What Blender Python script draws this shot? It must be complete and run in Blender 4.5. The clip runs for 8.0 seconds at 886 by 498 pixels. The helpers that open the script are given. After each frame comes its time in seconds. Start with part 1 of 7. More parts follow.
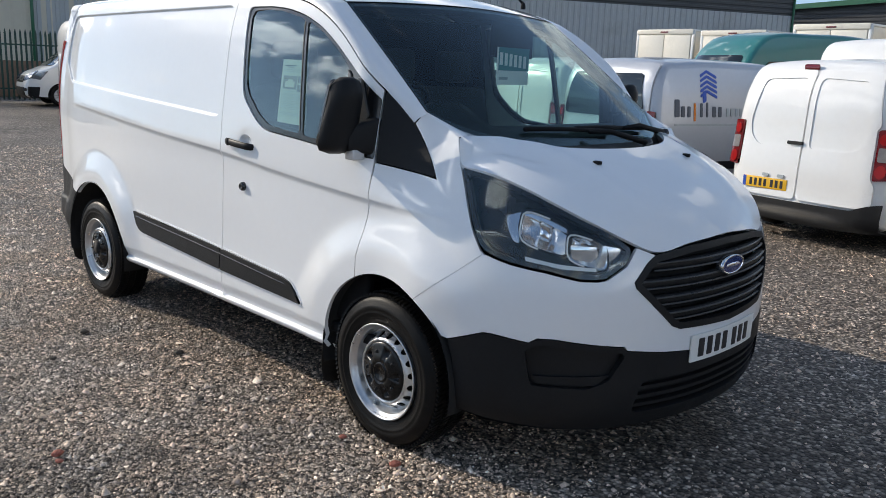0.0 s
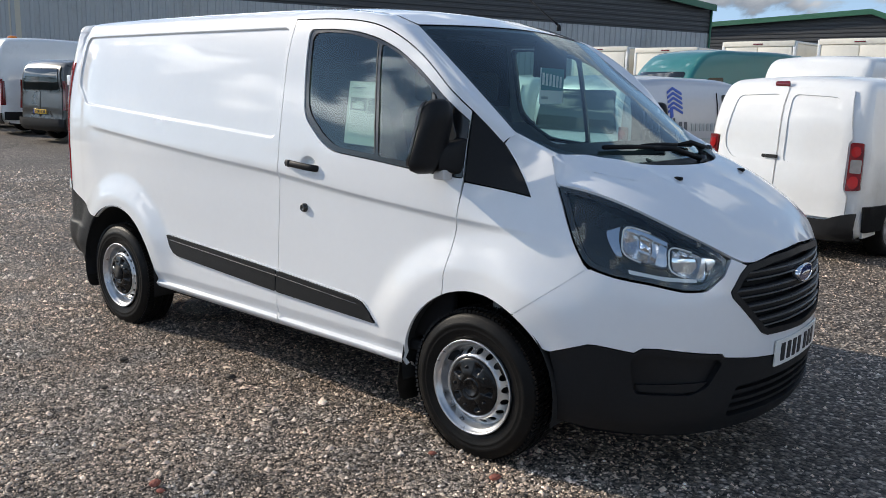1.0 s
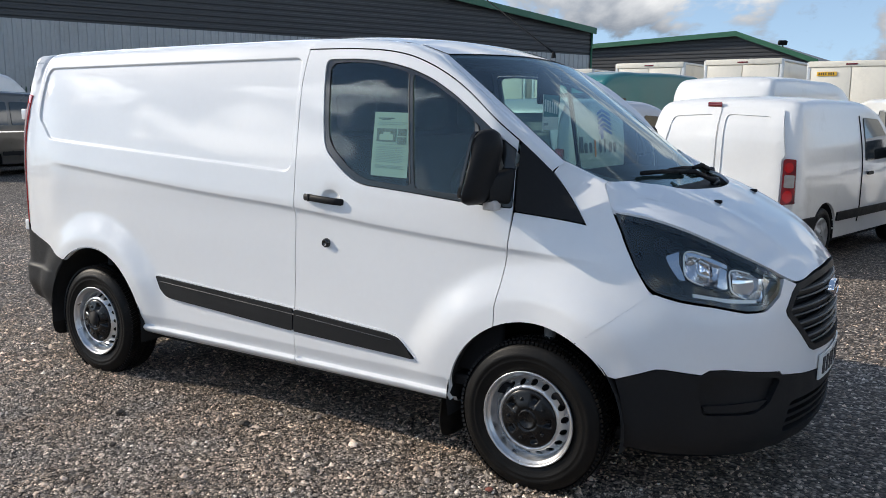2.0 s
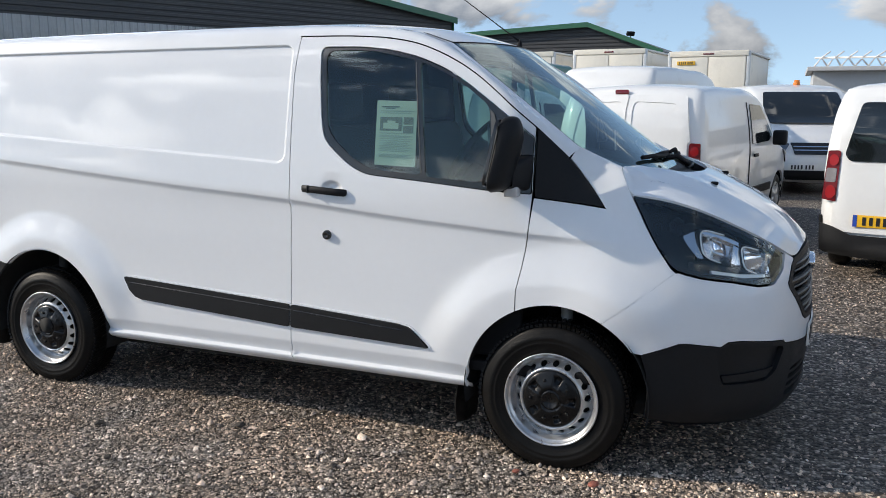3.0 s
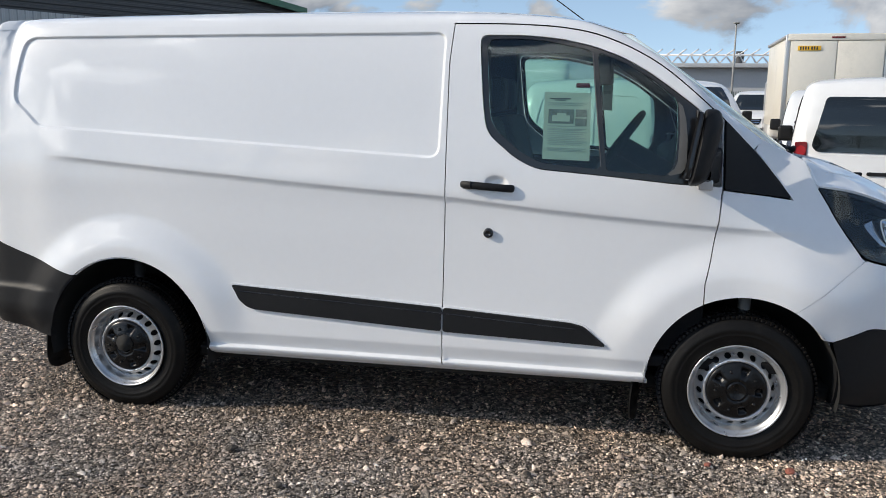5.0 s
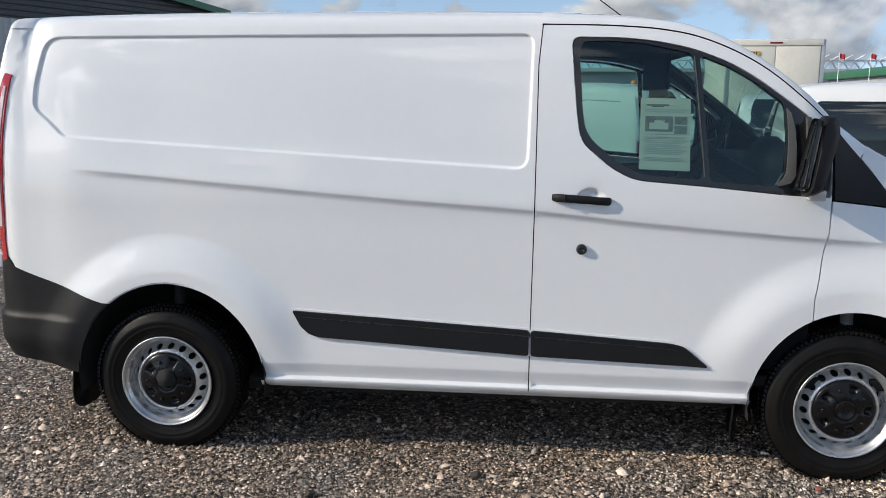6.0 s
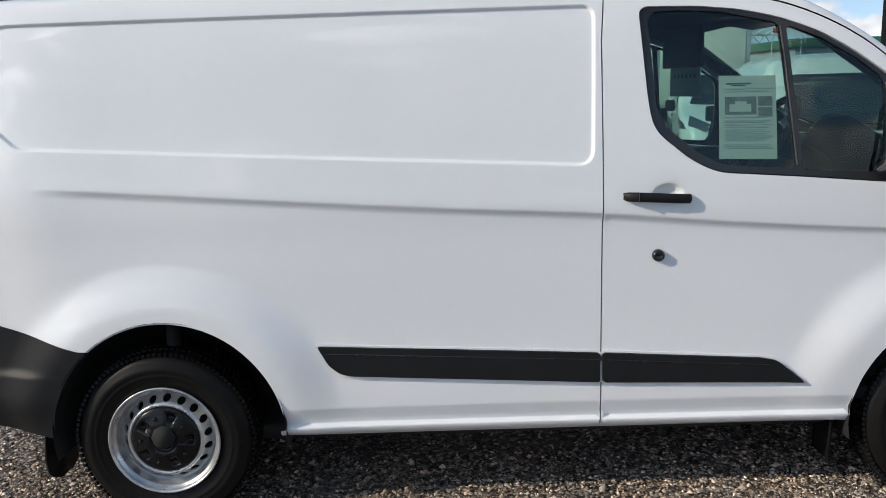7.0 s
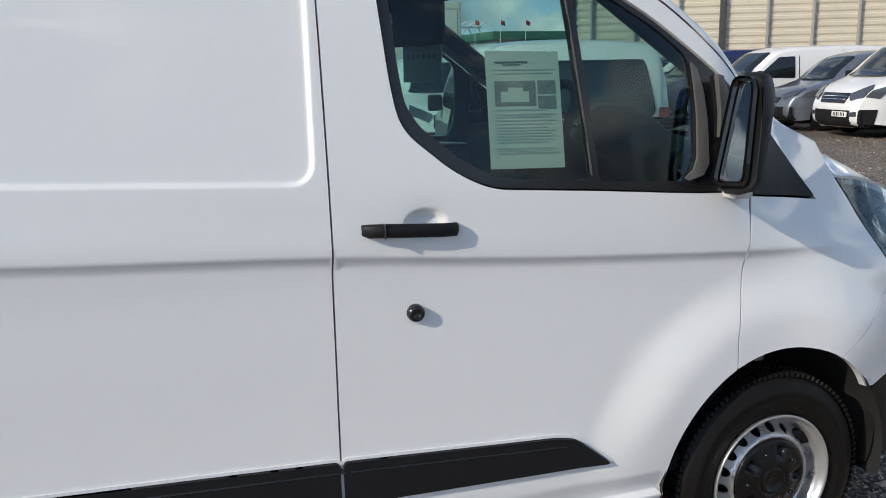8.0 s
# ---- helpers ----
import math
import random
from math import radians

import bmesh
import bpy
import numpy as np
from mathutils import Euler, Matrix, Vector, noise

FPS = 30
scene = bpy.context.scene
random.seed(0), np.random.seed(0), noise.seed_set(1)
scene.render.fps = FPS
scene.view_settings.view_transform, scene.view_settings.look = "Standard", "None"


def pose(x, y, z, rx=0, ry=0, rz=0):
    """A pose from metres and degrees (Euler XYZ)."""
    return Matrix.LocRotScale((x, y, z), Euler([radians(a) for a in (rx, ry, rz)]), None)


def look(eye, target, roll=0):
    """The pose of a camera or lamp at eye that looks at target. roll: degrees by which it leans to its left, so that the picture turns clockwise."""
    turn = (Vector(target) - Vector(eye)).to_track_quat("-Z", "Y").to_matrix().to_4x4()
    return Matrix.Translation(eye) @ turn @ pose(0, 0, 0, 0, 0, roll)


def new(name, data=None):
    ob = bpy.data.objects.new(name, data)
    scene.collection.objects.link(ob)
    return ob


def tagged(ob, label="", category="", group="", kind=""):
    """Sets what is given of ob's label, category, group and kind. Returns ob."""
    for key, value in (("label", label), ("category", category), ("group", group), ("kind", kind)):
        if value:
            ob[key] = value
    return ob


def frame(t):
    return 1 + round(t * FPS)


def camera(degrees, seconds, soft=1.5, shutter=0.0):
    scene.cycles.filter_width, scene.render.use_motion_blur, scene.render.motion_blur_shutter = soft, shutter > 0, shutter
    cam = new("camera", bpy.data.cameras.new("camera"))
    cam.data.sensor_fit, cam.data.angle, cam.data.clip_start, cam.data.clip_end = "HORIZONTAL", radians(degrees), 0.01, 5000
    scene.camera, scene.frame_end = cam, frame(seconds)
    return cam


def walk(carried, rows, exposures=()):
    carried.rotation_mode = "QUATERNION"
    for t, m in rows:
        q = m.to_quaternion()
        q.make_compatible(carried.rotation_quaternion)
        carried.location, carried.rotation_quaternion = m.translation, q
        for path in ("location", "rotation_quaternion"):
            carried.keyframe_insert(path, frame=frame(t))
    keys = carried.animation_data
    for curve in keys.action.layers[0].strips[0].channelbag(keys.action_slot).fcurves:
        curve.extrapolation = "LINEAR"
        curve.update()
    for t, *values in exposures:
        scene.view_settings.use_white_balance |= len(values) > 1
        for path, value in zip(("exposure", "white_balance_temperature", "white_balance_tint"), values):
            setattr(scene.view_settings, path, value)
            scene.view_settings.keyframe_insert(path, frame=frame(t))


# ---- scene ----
cam = camera(56.1, 8.0, soft=0.9)
METRES, EYE, TILT, LEAN, TURN = 6.283, 1.565, 0.0, 0.0, 45.14
OX, OY = 2.536, -3.113
ROWS = [
    (0.0, 0.0, 0.0, 0.0, 0.44, -12.14, -2.03),
    (0.5, -0.0591, -0.0055, -0.0017, -2.29, -11.55, -2.29),
    (1.0, -0.1108, -0.0073, -0.0004, -4.94, -10.86, -1.66),
    (1.5, -0.1631, 0.0058, 0.0027, -8.33, -9.64, -1.12),
    (3.0, -0.3216, 0.0526, 0.0007, -22.74, -9.82, -0.27),
    (3.5, -0.3713, 0.0719, -0.0008, -26.38, -9.78, -0.13),
    (4.0, -0.4279, 0.0951, 0.0026, -29.39, -9.62, 0.37),
    (4.5, -0.4761, 0.1397, -0.0021, -31.1, -10.09, -0.07),
    (6.0, -0.5836, 0.2966, -0.0012, -39.59, -9.9, -0.48),
    (6.5, -0.5955, 0.3563, -0.0047, -40.09, -9.82, 0.49),
    (7.0, -0.5818, 0.4183, 0.0008, -45.62, -10.87, 1.61),
    (7.5, -0.5197, 0.4648, 0.0006, -55.81, -11.38, 1.0),
    (8.0, -0.4409, 0.5138, -0.0036, -64.68, -12.08, 1.14),
]
walk(cam, [(t, pose(OX, OY, EYE, TILT, LEAN, TURN) @ pose(METRES * x, METRES * y, METRES * z, 90 + pitch, roll, yaw)) for t, x, y, z, yaw, pitch, roll in ROWS],
     exposures=[(0.0, -0.02, 7250, 10.3), (1.5, 0.02, 7230, 10.3), (3.0, -0.03, 7230, 10.3), (4.5, -0.08, 7260, 10.3), (6.0, -0.12, 7280, 10.3), (7.0, -0.18, 7280, 10.3), (8.0, -0.20, 7260, 10.3)])

# ---- world, sun ----
SUN_TRAVEL = Vector((1.85, 0.59, -1.0)).normalized()
sun_from = -SUN_TRAVEL
world = bpy.data.worlds.new("sky")
scene.world = world
world.use_nodes = True
wn, wl = world.node_tree.nodes, world.node_tree.links
wn.clear()
w_out = wn.new("ShaderNodeOutputWorld")
w_bg = wn.new("ShaderNodeBackground")
w_sky = wn.new("ShaderNodeTexSky")
w_sky.sky_type = "NISHITA"
w_sky.sun_disc = False
w_sky.sun_elevation = math.asin(sun_from.z)
w_sky.sun_rotation = math.atan2(sun_from.x, sun_from.y)
w_sky.ozone_density = 1.6
w_sky.dust_density = 0.03
w_sky.air_density = 1.0
w_coord = wn.new("ShaderNodeTexCoord")
# the haze just over the horizon is skipped: the air was clear
w_lift = wn.new("ShaderNodeVectorMath"); w_lift.operation = "ADD"
w_lift.inputs[1].default_value = (0, 0, 0.16)
wl.new(w_coord.outputs["Generated"], w_lift.inputs[0])
wl.new(w_lift.outputs[0], w_sky.inputs["Vector"])
w_sep = wn.new("ShaderNodeSeparateXYZ")
wl.new(w_coord.outputs["Generated"], w_sep.inputs[0])


def cloud_noise(shift, detail):
    """Billows in the sky's directions, flattened towards their bases."""
    mp = wn.new("ShaderNodeMapping")
    mp.inputs["Location"].default_value = shift
    mp.inputs["Scale"].default_value = (1.0, 1.0, 1.5)
    wl.new(w_coord.outputs["Generated"], mp.inputs["Vector"])
    n = wn.new("ShaderNodeTexNoise")
    n.inputs["Scale"].default_value = CLOUD_SCALE
    n.inputs["Detail"].default_value = detail
    n.inputs["Roughness"].default_value = 0.57
    n.inputs["Distortion"].default_value = 0.25
    wl.new(mp.outputs[0], n.inputs["Vector"])
    return n.outputs["Fac"]


CLOUD_SCALE = 4.3
w_cl = cloud_noise((2.2, 5.1, 3.7), 8)
w_up = cloud_noise((2.2 - 0.05, 5.1 - 0.025, 3.7 + 0.08), 4)
# more cloud low in the sky, less overhead
w_low = wn.new("ShaderNodeMapRange")
w_low.inputs["From Min"].default_value, w_low.inputs["From Max"].default_value = 0.15, 0.75
w_low.inputs["To Min"].default_value, w_low.inputs["To Max"].default_value = 0.025, -0.075
wl.new(w_sep.outputs["Z"], w_low.inputs["Value"])
w_den = wn.new("ShaderNodeMath"); w_den.operation = "ADD"
wl.new(w_cl, w_den.inputs[0]); wl.new(w_low.outputs[0], w_den.inputs[1])
w_rmp = wn.new("ShaderNodeMapRange")
w_rmp.interpolation_type = "SMOOTHSTEP"
w_rmp.inputs["From Min"].default_value, w_rmp.inputs["From Max"].default_value = 0.520, 0.585
wl.new(w_den.outputs[0], w_rmp.inputs["Value"])
# lit tops, grey bases: compare with the cloud a little above
w_dif = wn.new("ShaderNodeMath"); w_dif.operation = "SUBTRACT"
wl.new(w_cl, w_dif.inputs[0]); wl.new(w_up, w_dif.inputs[1])
w_tone = wn.new("ShaderNodeValToRGB")
w_tone.color_ramp.elements[0].position = 0.0
w_tone.color_ramp.elements[0].color = (2.0, 2.55, 3.5, 1)
w_tone.color_ramp.elements[1].position = 1.0
w_tone.color_ramp.elements[1].color = (6.7, 7.25, 8.1, 1)
w_lev = wn.new("ShaderNodeMapRange")
w_lev.inputs["From Min"].default_value, w_lev.inputs["From Max"].default_value = -0.07, 0.14
wl.new(w_dif.outputs[0], w_lev.inputs["Value"])
wl.new(w_lev.outputs[0], w_tone.inputs["Fac"])
# clouds towards the sun are brighter, as they scatter light forwards
w_dot = wn.new("ShaderNodeVectorMath"); w_dot.operation = "DOT_PRODUCT"
w_dot.inputs[1].default_value = sun_from
wl.new(w_coord.outputs["Generated"], w_dot.inputs[0])
w_fwd = wn.new("ShaderNodeMapRange")
w_fwd.interpolation_type = "SMOOTHERSTEP"
w_fwd.inputs["From Min"].default_value, w_fwd.inputs["From Max"].default_value = 0.2, 1.0
w_fwd.inputs["To Min"].default_value, w_fwd.inputs["To Max"].default_value = 1.0, 4.6
wl.new(w_dot.outputs["Value"], w_fwd.inputs["Value"])
# and those opposite the sun are lit full in the face
w_back = wn.new("ShaderNodeMapRange")
w_back.interpolation_type = "SMOOTHSTEP"
w_back.inputs["From Min"].default_value, w_back.inputs["From Max"].default_value = -0.35, -0.9
w_back.inputs["To Min"].default_value, w_back.inputs["To Max"].default_value = 0.0, 2.9
wl.new(w_dot.outputs["Value"], w_back.inputs["Value"])
w_face = wn.new("ShaderNodeMath"); w_face.operation = "ADD"
wl.new(w_fwd.outputs[0], w_face.inputs[0]); wl.new(w_back.outputs[0], w_face.inputs[1])
# the far clouds, low over the horizon, show their greyer bases
w_far = wn.new("ShaderNodeMapRange")
w_far.inputs["From Min"].default_value, w_far.inputs["From Max"].default_value = 0.04, 0.17
w_far.inputs["To Min"].default_value, w_far.inputs["To Max"].default_value = 0.45, 1.0
wl.new(w_sep.outputs["Z"], w_far.inputs["Value"])
w_dim = wn.new("ShaderNodeMath"); w_dim.operation = "MULTIPLY"
wl.new(w_face.outputs[0], w_dim.inputs[0]); wl.new(w_far.outputs[0], w_dim.inputs[1])
w_lit = wn.new("ShaderNodeVectorMath"); w_lit.operation = "SCALE"
wl.new(w_tone.outputs["Color"], w_lit.inputs[0]); wl.new(w_dim.outputs[0], w_lit.inputs["Scale"])
w_mix = wn.new("ShaderNodeMix"); w_mix.data_type = "RGBA"
wl.new(w_rmp.outputs[0], w_mix.inputs["Factor"])
# many-fold scattering lifts the clear sky above the single-scattering model
w_clear = wn.new("ShaderNodeVectorMath"); w_clear.operation = "MULTIPLY"
w_clear.inputs[1].default_value = (1.48, 1.48, 1.48)
wl.new(w_sky.outputs["Color"], w_clear.inputs[0])
wl.new(w_clear.outputs[0], w_mix.inputs["A"])
wl.new(w_lit.outputs[0], w_mix.inputs["B"])
wl.new(w_mix.outputs["Result"], w_bg.inputs["Color"])
w_bg.inputs["Strength"].default_value = 0.15
wl.new(w_bg.outputs[0], w_out.inputs["Surface"])

sun_data = bpy.data.lights.new("sun", "SUN")
sun_data.energy, sun_data.angle, sun_data.color = 3.95, radians(0.55), (1.0, 0.95, 0.87)
sun = new("sun", sun_data)
sun.matrix_world = look((-30, -14, 26), Vector((-30, -14, 26)) + SUN_TRAVEL)

# ---- materials ----
def nodes_of(name):
    m = bpy.data.materials.new(name)
    m.use_nodes = True
    nt = m.node_tree
    return m, nt, nt.nodes["Principled BSDF"]


def mat(name, col, rough=0.5, metal=0.0, coat=0.0, vary=0.06, scale=6.0, bump=0.0, bump_scale=60.0, dirt=None, dirt_at=0.62, spec=0.5, each=0.0):
    """A surface with grain at two scales, optional dirt and relief."""
    m, nt, b = nodes_of(name)
    N, Lk = nt.nodes, nt.links
    tc = N.new("ShaderNodeTexCoord")
    n1 = N.new("ShaderNodeTexNoise"); n1.inputs["Scale"].default_value = scale; n1.inputs["Detail"].default_value = 5
    n2 = N.new("ShaderNodeTexNoise"); n2.inputs["Scale"].default_value = scale * 9; n2.inputs["Detail"].default_value = 3
    Lk.new(tc.outputs["Object"], n1.inputs["Vector"]); Lk.new(tc.outputs["Object"], n2.inputs["Vector"])
    add = N.new("ShaderNodeMath"); add.operation = "ADD"
    Lk.new(n1.outputs["Fac"], add.inputs[0]); Lk.new(n2.outputs["Fac"], add.inputs[1])
    rng = N.new("ShaderNodeMapRange")
    rng.inputs["From Min"].default_value, rng.inputs["From Max"].default_value = 0.6, 1.4
    rng.inputs["To Min"].default_value, rng.inputs["To Max"].default_value = 1 - vary, 1 + vary
    Lk.new(add.outputs[0], rng.inputs["Value"])
    val = rng.outputs[0]
    if each:
        oi = N.new("ShaderNodeObjectInfo")
        r2 = N.new("ShaderNodeMapRange")
        r2.inputs["To Min"].default_value, r2.inputs["To Max"].default_value = 1 - each, 1 + each
        Lk.new(oi.outputs["Random"], r2.inputs["Value"])
        mu = N.new("ShaderNodeMath"); mu.operation = "MULTIPLY"
        Lk.new(val, mu.inputs[0]); Lk.new(r2.outputs[0], mu.inputs[1])
        val = mu.outputs[0]
    mul = N.new("ShaderNodeVectorMath"); mul.operation = "SCALE"
    mul.inputs[0].default_value = col
    Lk.new(val, mul.inputs["Scale"])
    colour = mul.outputs[0]
    if dirt:
        n3 = N.new("ShaderNodeTexNoise"); n3.inputs["Scale"].default_value = scale * 0.7; n3.inputs["Detail"].default_value = 8
        n3.inputs["Roughness"].default_value = 0.7
        Lk.new(tc.outputs["Object"], n3.inputs["Vector"])
        rp = N.new("ShaderNodeMapRange")
        rp.inputs["From Min"].default_value, rp.inputs["From Max"].default_value = dirt_at - 0.1, dirt_at + 0.14
        Lk.new(n3.outputs["Fac"], rp.inputs["Value"])
        mx = N.new("ShaderNodeMix"); mx.data_type = "RGBA"
        mx.inputs["B"].default_value = (*dirt, 1)
        Lk.new(rp.outputs[0], mx.inputs["Factor"]); Lk.new(colour, mx.inputs["A"])
        colour = mx.outputs["Result"]
    Lk.new(colour, b.inputs["Base Color"])
    rr = N.new("ShaderNodeMapRange")
    rr.inputs["From Min"].default_value, rr.inputs["From Max"].default_value = 0.3, 0.7
    rr.inputs["To Min"].default_value, rr.inputs["To Max"].default_value = max(rough - 0.06, 0.02), rough + 0.06
    Lk.new(n1.outputs["Fac"], rr.inputs["Value"]); Lk.new(rr.outputs[0], b.inputs["Roughness"])
    b.inputs["Metallic"].default_value = metal
    b.inputs["Coat Weight"].default_value = coat
    b.inputs["Coat Roughness"].default_value = 0.06
    b.inputs["Specular IOR Level"].default_value = spec
    if bump:
        n4 = N.new("ShaderNodeTexNoise"); n4.inputs["Scale"].default_value = bump_scale; n4.inputs["Detail"].default_value = 4
        Lk.new(tc.outputs["Object"], n4.inputs["Vector"])
        bp = N.new("ShaderNodeBump"); bp.inputs["Strength"].default_value = bump; bp.inputs["Distance"].default_value = 0.004
        Lk.new(n4.outputs["Fac"], bp.inputs["Height"]); Lk.new(bp.outputs[0], b.inputs["Normal"])
    return m


def glass_mat(name, tint, gloss=0.06, rough=0.0, edge=5.0):
    """Window glass: tinted see-through, glossier at a glancing angle from either side."""
    m = bpy.data.materials.new(name)
    m.use_nodes = True
    nt = m.node_tree
    N, Lk = nt.nodes, nt.links
    N.clear()
    out = N.new("ShaderNodeOutputMaterial")
    tr = N.new("ShaderNodeBsdfTransparent"); tr.inputs[0].default_value = (*tint, 1)
    gl = N.new("ShaderNodeBsdfGlossy"); gl.inputs["Roughness"].default_value = rough
    gl.inputs["Color"].default_value = (0.84, 0.96, 1.0, 1)
    lw = N.new("ShaderNodeLayerWeight")
    pw = N.new("ShaderNodeMath"); pw.operation = "POWER"; pw.inputs[1].default_value = edge
    Lk.new(lw.outputs["Facing"], pw.inputs[0])
    fr = N.new("ShaderNodeMapRange")
    fr.inputs["To Min"].default_value, fr.inputs["To Max"].default_value = gloss, 1.0
    Lk.new(pw.outputs[0], fr.inputs["Value"])
    mx = N.new("ShaderNodeMixShader")
    Lk.new(fr.outputs[0], mx.inputs[0]); Lk.new(tr.outputs[0], mx.inputs[1]); Lk.new(gl.outputs[0], mx.inputs[2])
    Lk.new(mx.outputs[0], out.inputs[0])
    return m


M_PAINT = mat("white_car_paint", (0.79, 0.80, 0.81), 0.36, 0, 1.0, 0.012, 3.0, spec=0.15)
M_PAINT.node_tree.nodes["Principled BSDF"].inputs["Coat Roughness"].default_value = 0.025
M_PAINT2 = mat("white_van_paint", (0.78, 0.78, 0.77), 0.35, 0, 0.8, 0.02, 2.0, dirt=(0.62, 0.61, 0.58), dirt_at=0.66)
M_PLASTIC = mat("black_grained_plastic", (0.0120, 0.0122, 0.0132), 0.50, 0, 0, 0.15, 8, 0.12, 500, spec=0.20)
M_CHAMFER = mat("smooth_black_plastic", (0.012, 0.012, 0.013), 0.27, 0, 0, 0.12, 8, spec=0.5)
M_PHOTO = mat("printed_photo", (0.16, 0.18, 0.19), 0.7, 0, 0, 0.5, 60)
M_GRILLELIP = mat("satin_grey_plastic", (0.034, 0.035, 0.037), 0.30, 0, 0, 0.1, 10)
M_HUB = mat("black_hub_plastic", (0.006, 0.006, 0.0065), 0.26, 0, 0, 0.12, 8, spec=0.3)
M_SAILGREY = mat("grey_mirror_base_plastic", (0.20, 0.195, 0.19), 0.4, 0, 0, 0.1, 8)
M_GUIDE = mat("smooth_grey_plastic", (0.10, 0.097, 0.092), 0.32, 0, 0, 0.1, 8)
M_GLOSSBLACK = mat("gloss_black_plastic", (0.012, 0.012, 0.013), 0.18, 0, 0.3, 0.1, 8)
M_RUBBER = mat("tyre_rubber", (0.0095, 0.0090, 0.0086), 0.40, 0, 0, 0.25, 14, 0.3, 220, dirt=(0.035, 0.030, 0.024), dirt_at=0.70, spec=0.12)
M_STEEL = mat("silver_painted_steel", (0.56, 0.57, 0.58), 0.32, 0.75, 0.2, 0.05, 20, dirt=(0.22, 0.19, 0.16), dirt_at=0.70)
M_CHROME = mat("chrome", (0.85, 0.85, 0.86), 0.06, 1.0, 0, 0.02, 10)
M_SATIN = mat("satin_silver_reflector", (0.75, 0.75, 0.76), 0.16, 1.0, 0, 0.03, 10)
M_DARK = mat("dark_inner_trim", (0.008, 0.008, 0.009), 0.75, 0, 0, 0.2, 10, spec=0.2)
M_UNDER = mat("dark_underbody", (0.010, 0.010, 0.010), 0.85, 0, 0, 0.3, 5)
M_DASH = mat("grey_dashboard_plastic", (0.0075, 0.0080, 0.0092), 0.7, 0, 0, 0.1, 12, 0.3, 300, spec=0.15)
M_SEAT = mat("dark_seat_cloth", (0.016, 0.018, 0.022), 0.9, 0, 0, 0.2, 40, 0.4, 400)
M_GLASS = glass_mat("tinted_side_glass", (0.50, 0.71, 0.66), 0.048, edge=3.0)
M_SCREEN = glass_mat("windscreen_glass", (0.70, 0.85, 0.82), 0.036, edge=4.4)
M_CLEAR = glass_mat("clear_lamp_cover", (0.92, 0.94, 0.95), 0.06)
M_PAPER = mat("printed_paper", (0.44, 0.50, 0.47), 0.8, 0, 0, 0.02, 10)
M_PAPERWHITE = mat("white_card", (0.78, 0.80, 0.80), 0.6, 0, 0, 0.02, 10)
M_INK = mat("dark_print", (0.10, 0.11, 0.13), 0.8, 0, 0, 0.1, 20)
M_INKMID = mat("grey_print", (0.36, 0.40, 0.42), 0.8, 0, 0, 0.15, 40)
M_INKTEAL = mat("teal_print", (0.03, 0.20, 0.22), 0.7, 0, 0, 0.1, 20)
M_PLATE_W = mat("white_number_plate", (0.80, 0.80, 0.77), 0.35, 0, 0.3, 0.02, 10)
M_PLATE_Y = mat("yellow_number_plate", (0.86, 0.48, 0.03), 0.35, 0, 0.3, 0.03, 10)
M_PLATE_INK = mat("plate_black", (0.02, 0.02, 0.022), 0.4)
M_BLUEBAND = mat("plate_blue_band", (0.02, 0.08, 0.42), 0.4)
M_BADGE = mat("blue_badge_enamel", (0.015, 0.045, 0.18), 0.2, 0.2, 0.6)
M_TAILRED = mat("bright_red_lamp_lens", (0.46, 0.012, 0.014), 0.12, 0, 0.8, 0.08, 20)
M_RED = mat("red_lamp_lens", (0.15, 0.006, 0.008), 0.12, 0, 0.8, 0.08, 20)
M_CLEARLENS = mat("pale_lamp_lens", (0.60, 0.47, 0.48), 0.15, 0, 0.8, 0.08, 20)
M_AMBER = mat("amber_lens", (0.75, 0.20, 0.02), 0.2, 0, 0.5, 0.05, 20)
M_DARKGLASS = mat("dark_vehicle_glass", (0.010, 0.013, 0.014), 0.04, 0, 0.5, 0.1, 2)
M_MIRROR = mat("mirror_glass", (0.90, 0.92, 0.92), 0.01, 1.0, 0, 0.0, 5)

# ---- mesh helpers ----
from mathutils import geometry


def root(name, m, label, category, group="", kind=""):
    ob = new(name)
    ob.matrix_world = m
    return tagged(ob, label, category, group, kind)


def mesh_ob(name, verts, faces, material, parent=None, label="", smooth=True):
    me = bpy.data.meshes.new(name)
    me.from_pydata([tuple(v) for v in verts], [], faces)
    me.materials.append(material)
    me.polygons.foreach_set("use_smooth", [smooth] * len(me.polygons))
    me.update()
    ob = new(name, me)
    if parent:
        ob.parent = parent
    if label:
        ob["label"] = label
    return ob


def part(name, bm, material, parent=None, label="", smooth=True):
    me = bpy.data.meshes.new(name)
    bm.normal_update()
    bm.to_mesh(me)
    bm.free()
    me.materials.append(material)
    me.polygons.foreach_set("use_smooth", [smooth] * len(me.polygons))
    ob = new(name, me)
    if parent:
        ob.parent = parent
    if label:
        ob["label"] = label
    return ob


def box_bm(lo, hi, bevel=0.0, seg=2, m=None):
    bm = bmesh.new()
    bmesh.ops.create_cube(bm, size=1.0)
    for v in bm.verts:
        v.co = Vector((lo[i] + (v.co[i] + 0.5) * (hi[i] - lo[i]) for i in range(3)))
    if bevel:
        bmesh.ops.bevel(bm, geom=bm.edges[:], offset=bevel, segments=seg, affect="EDGES", profile=0.6)
    if m is not None:
        bmesh.ops.transform(bm, matrix=m, verts=bm.verts)
    return bm


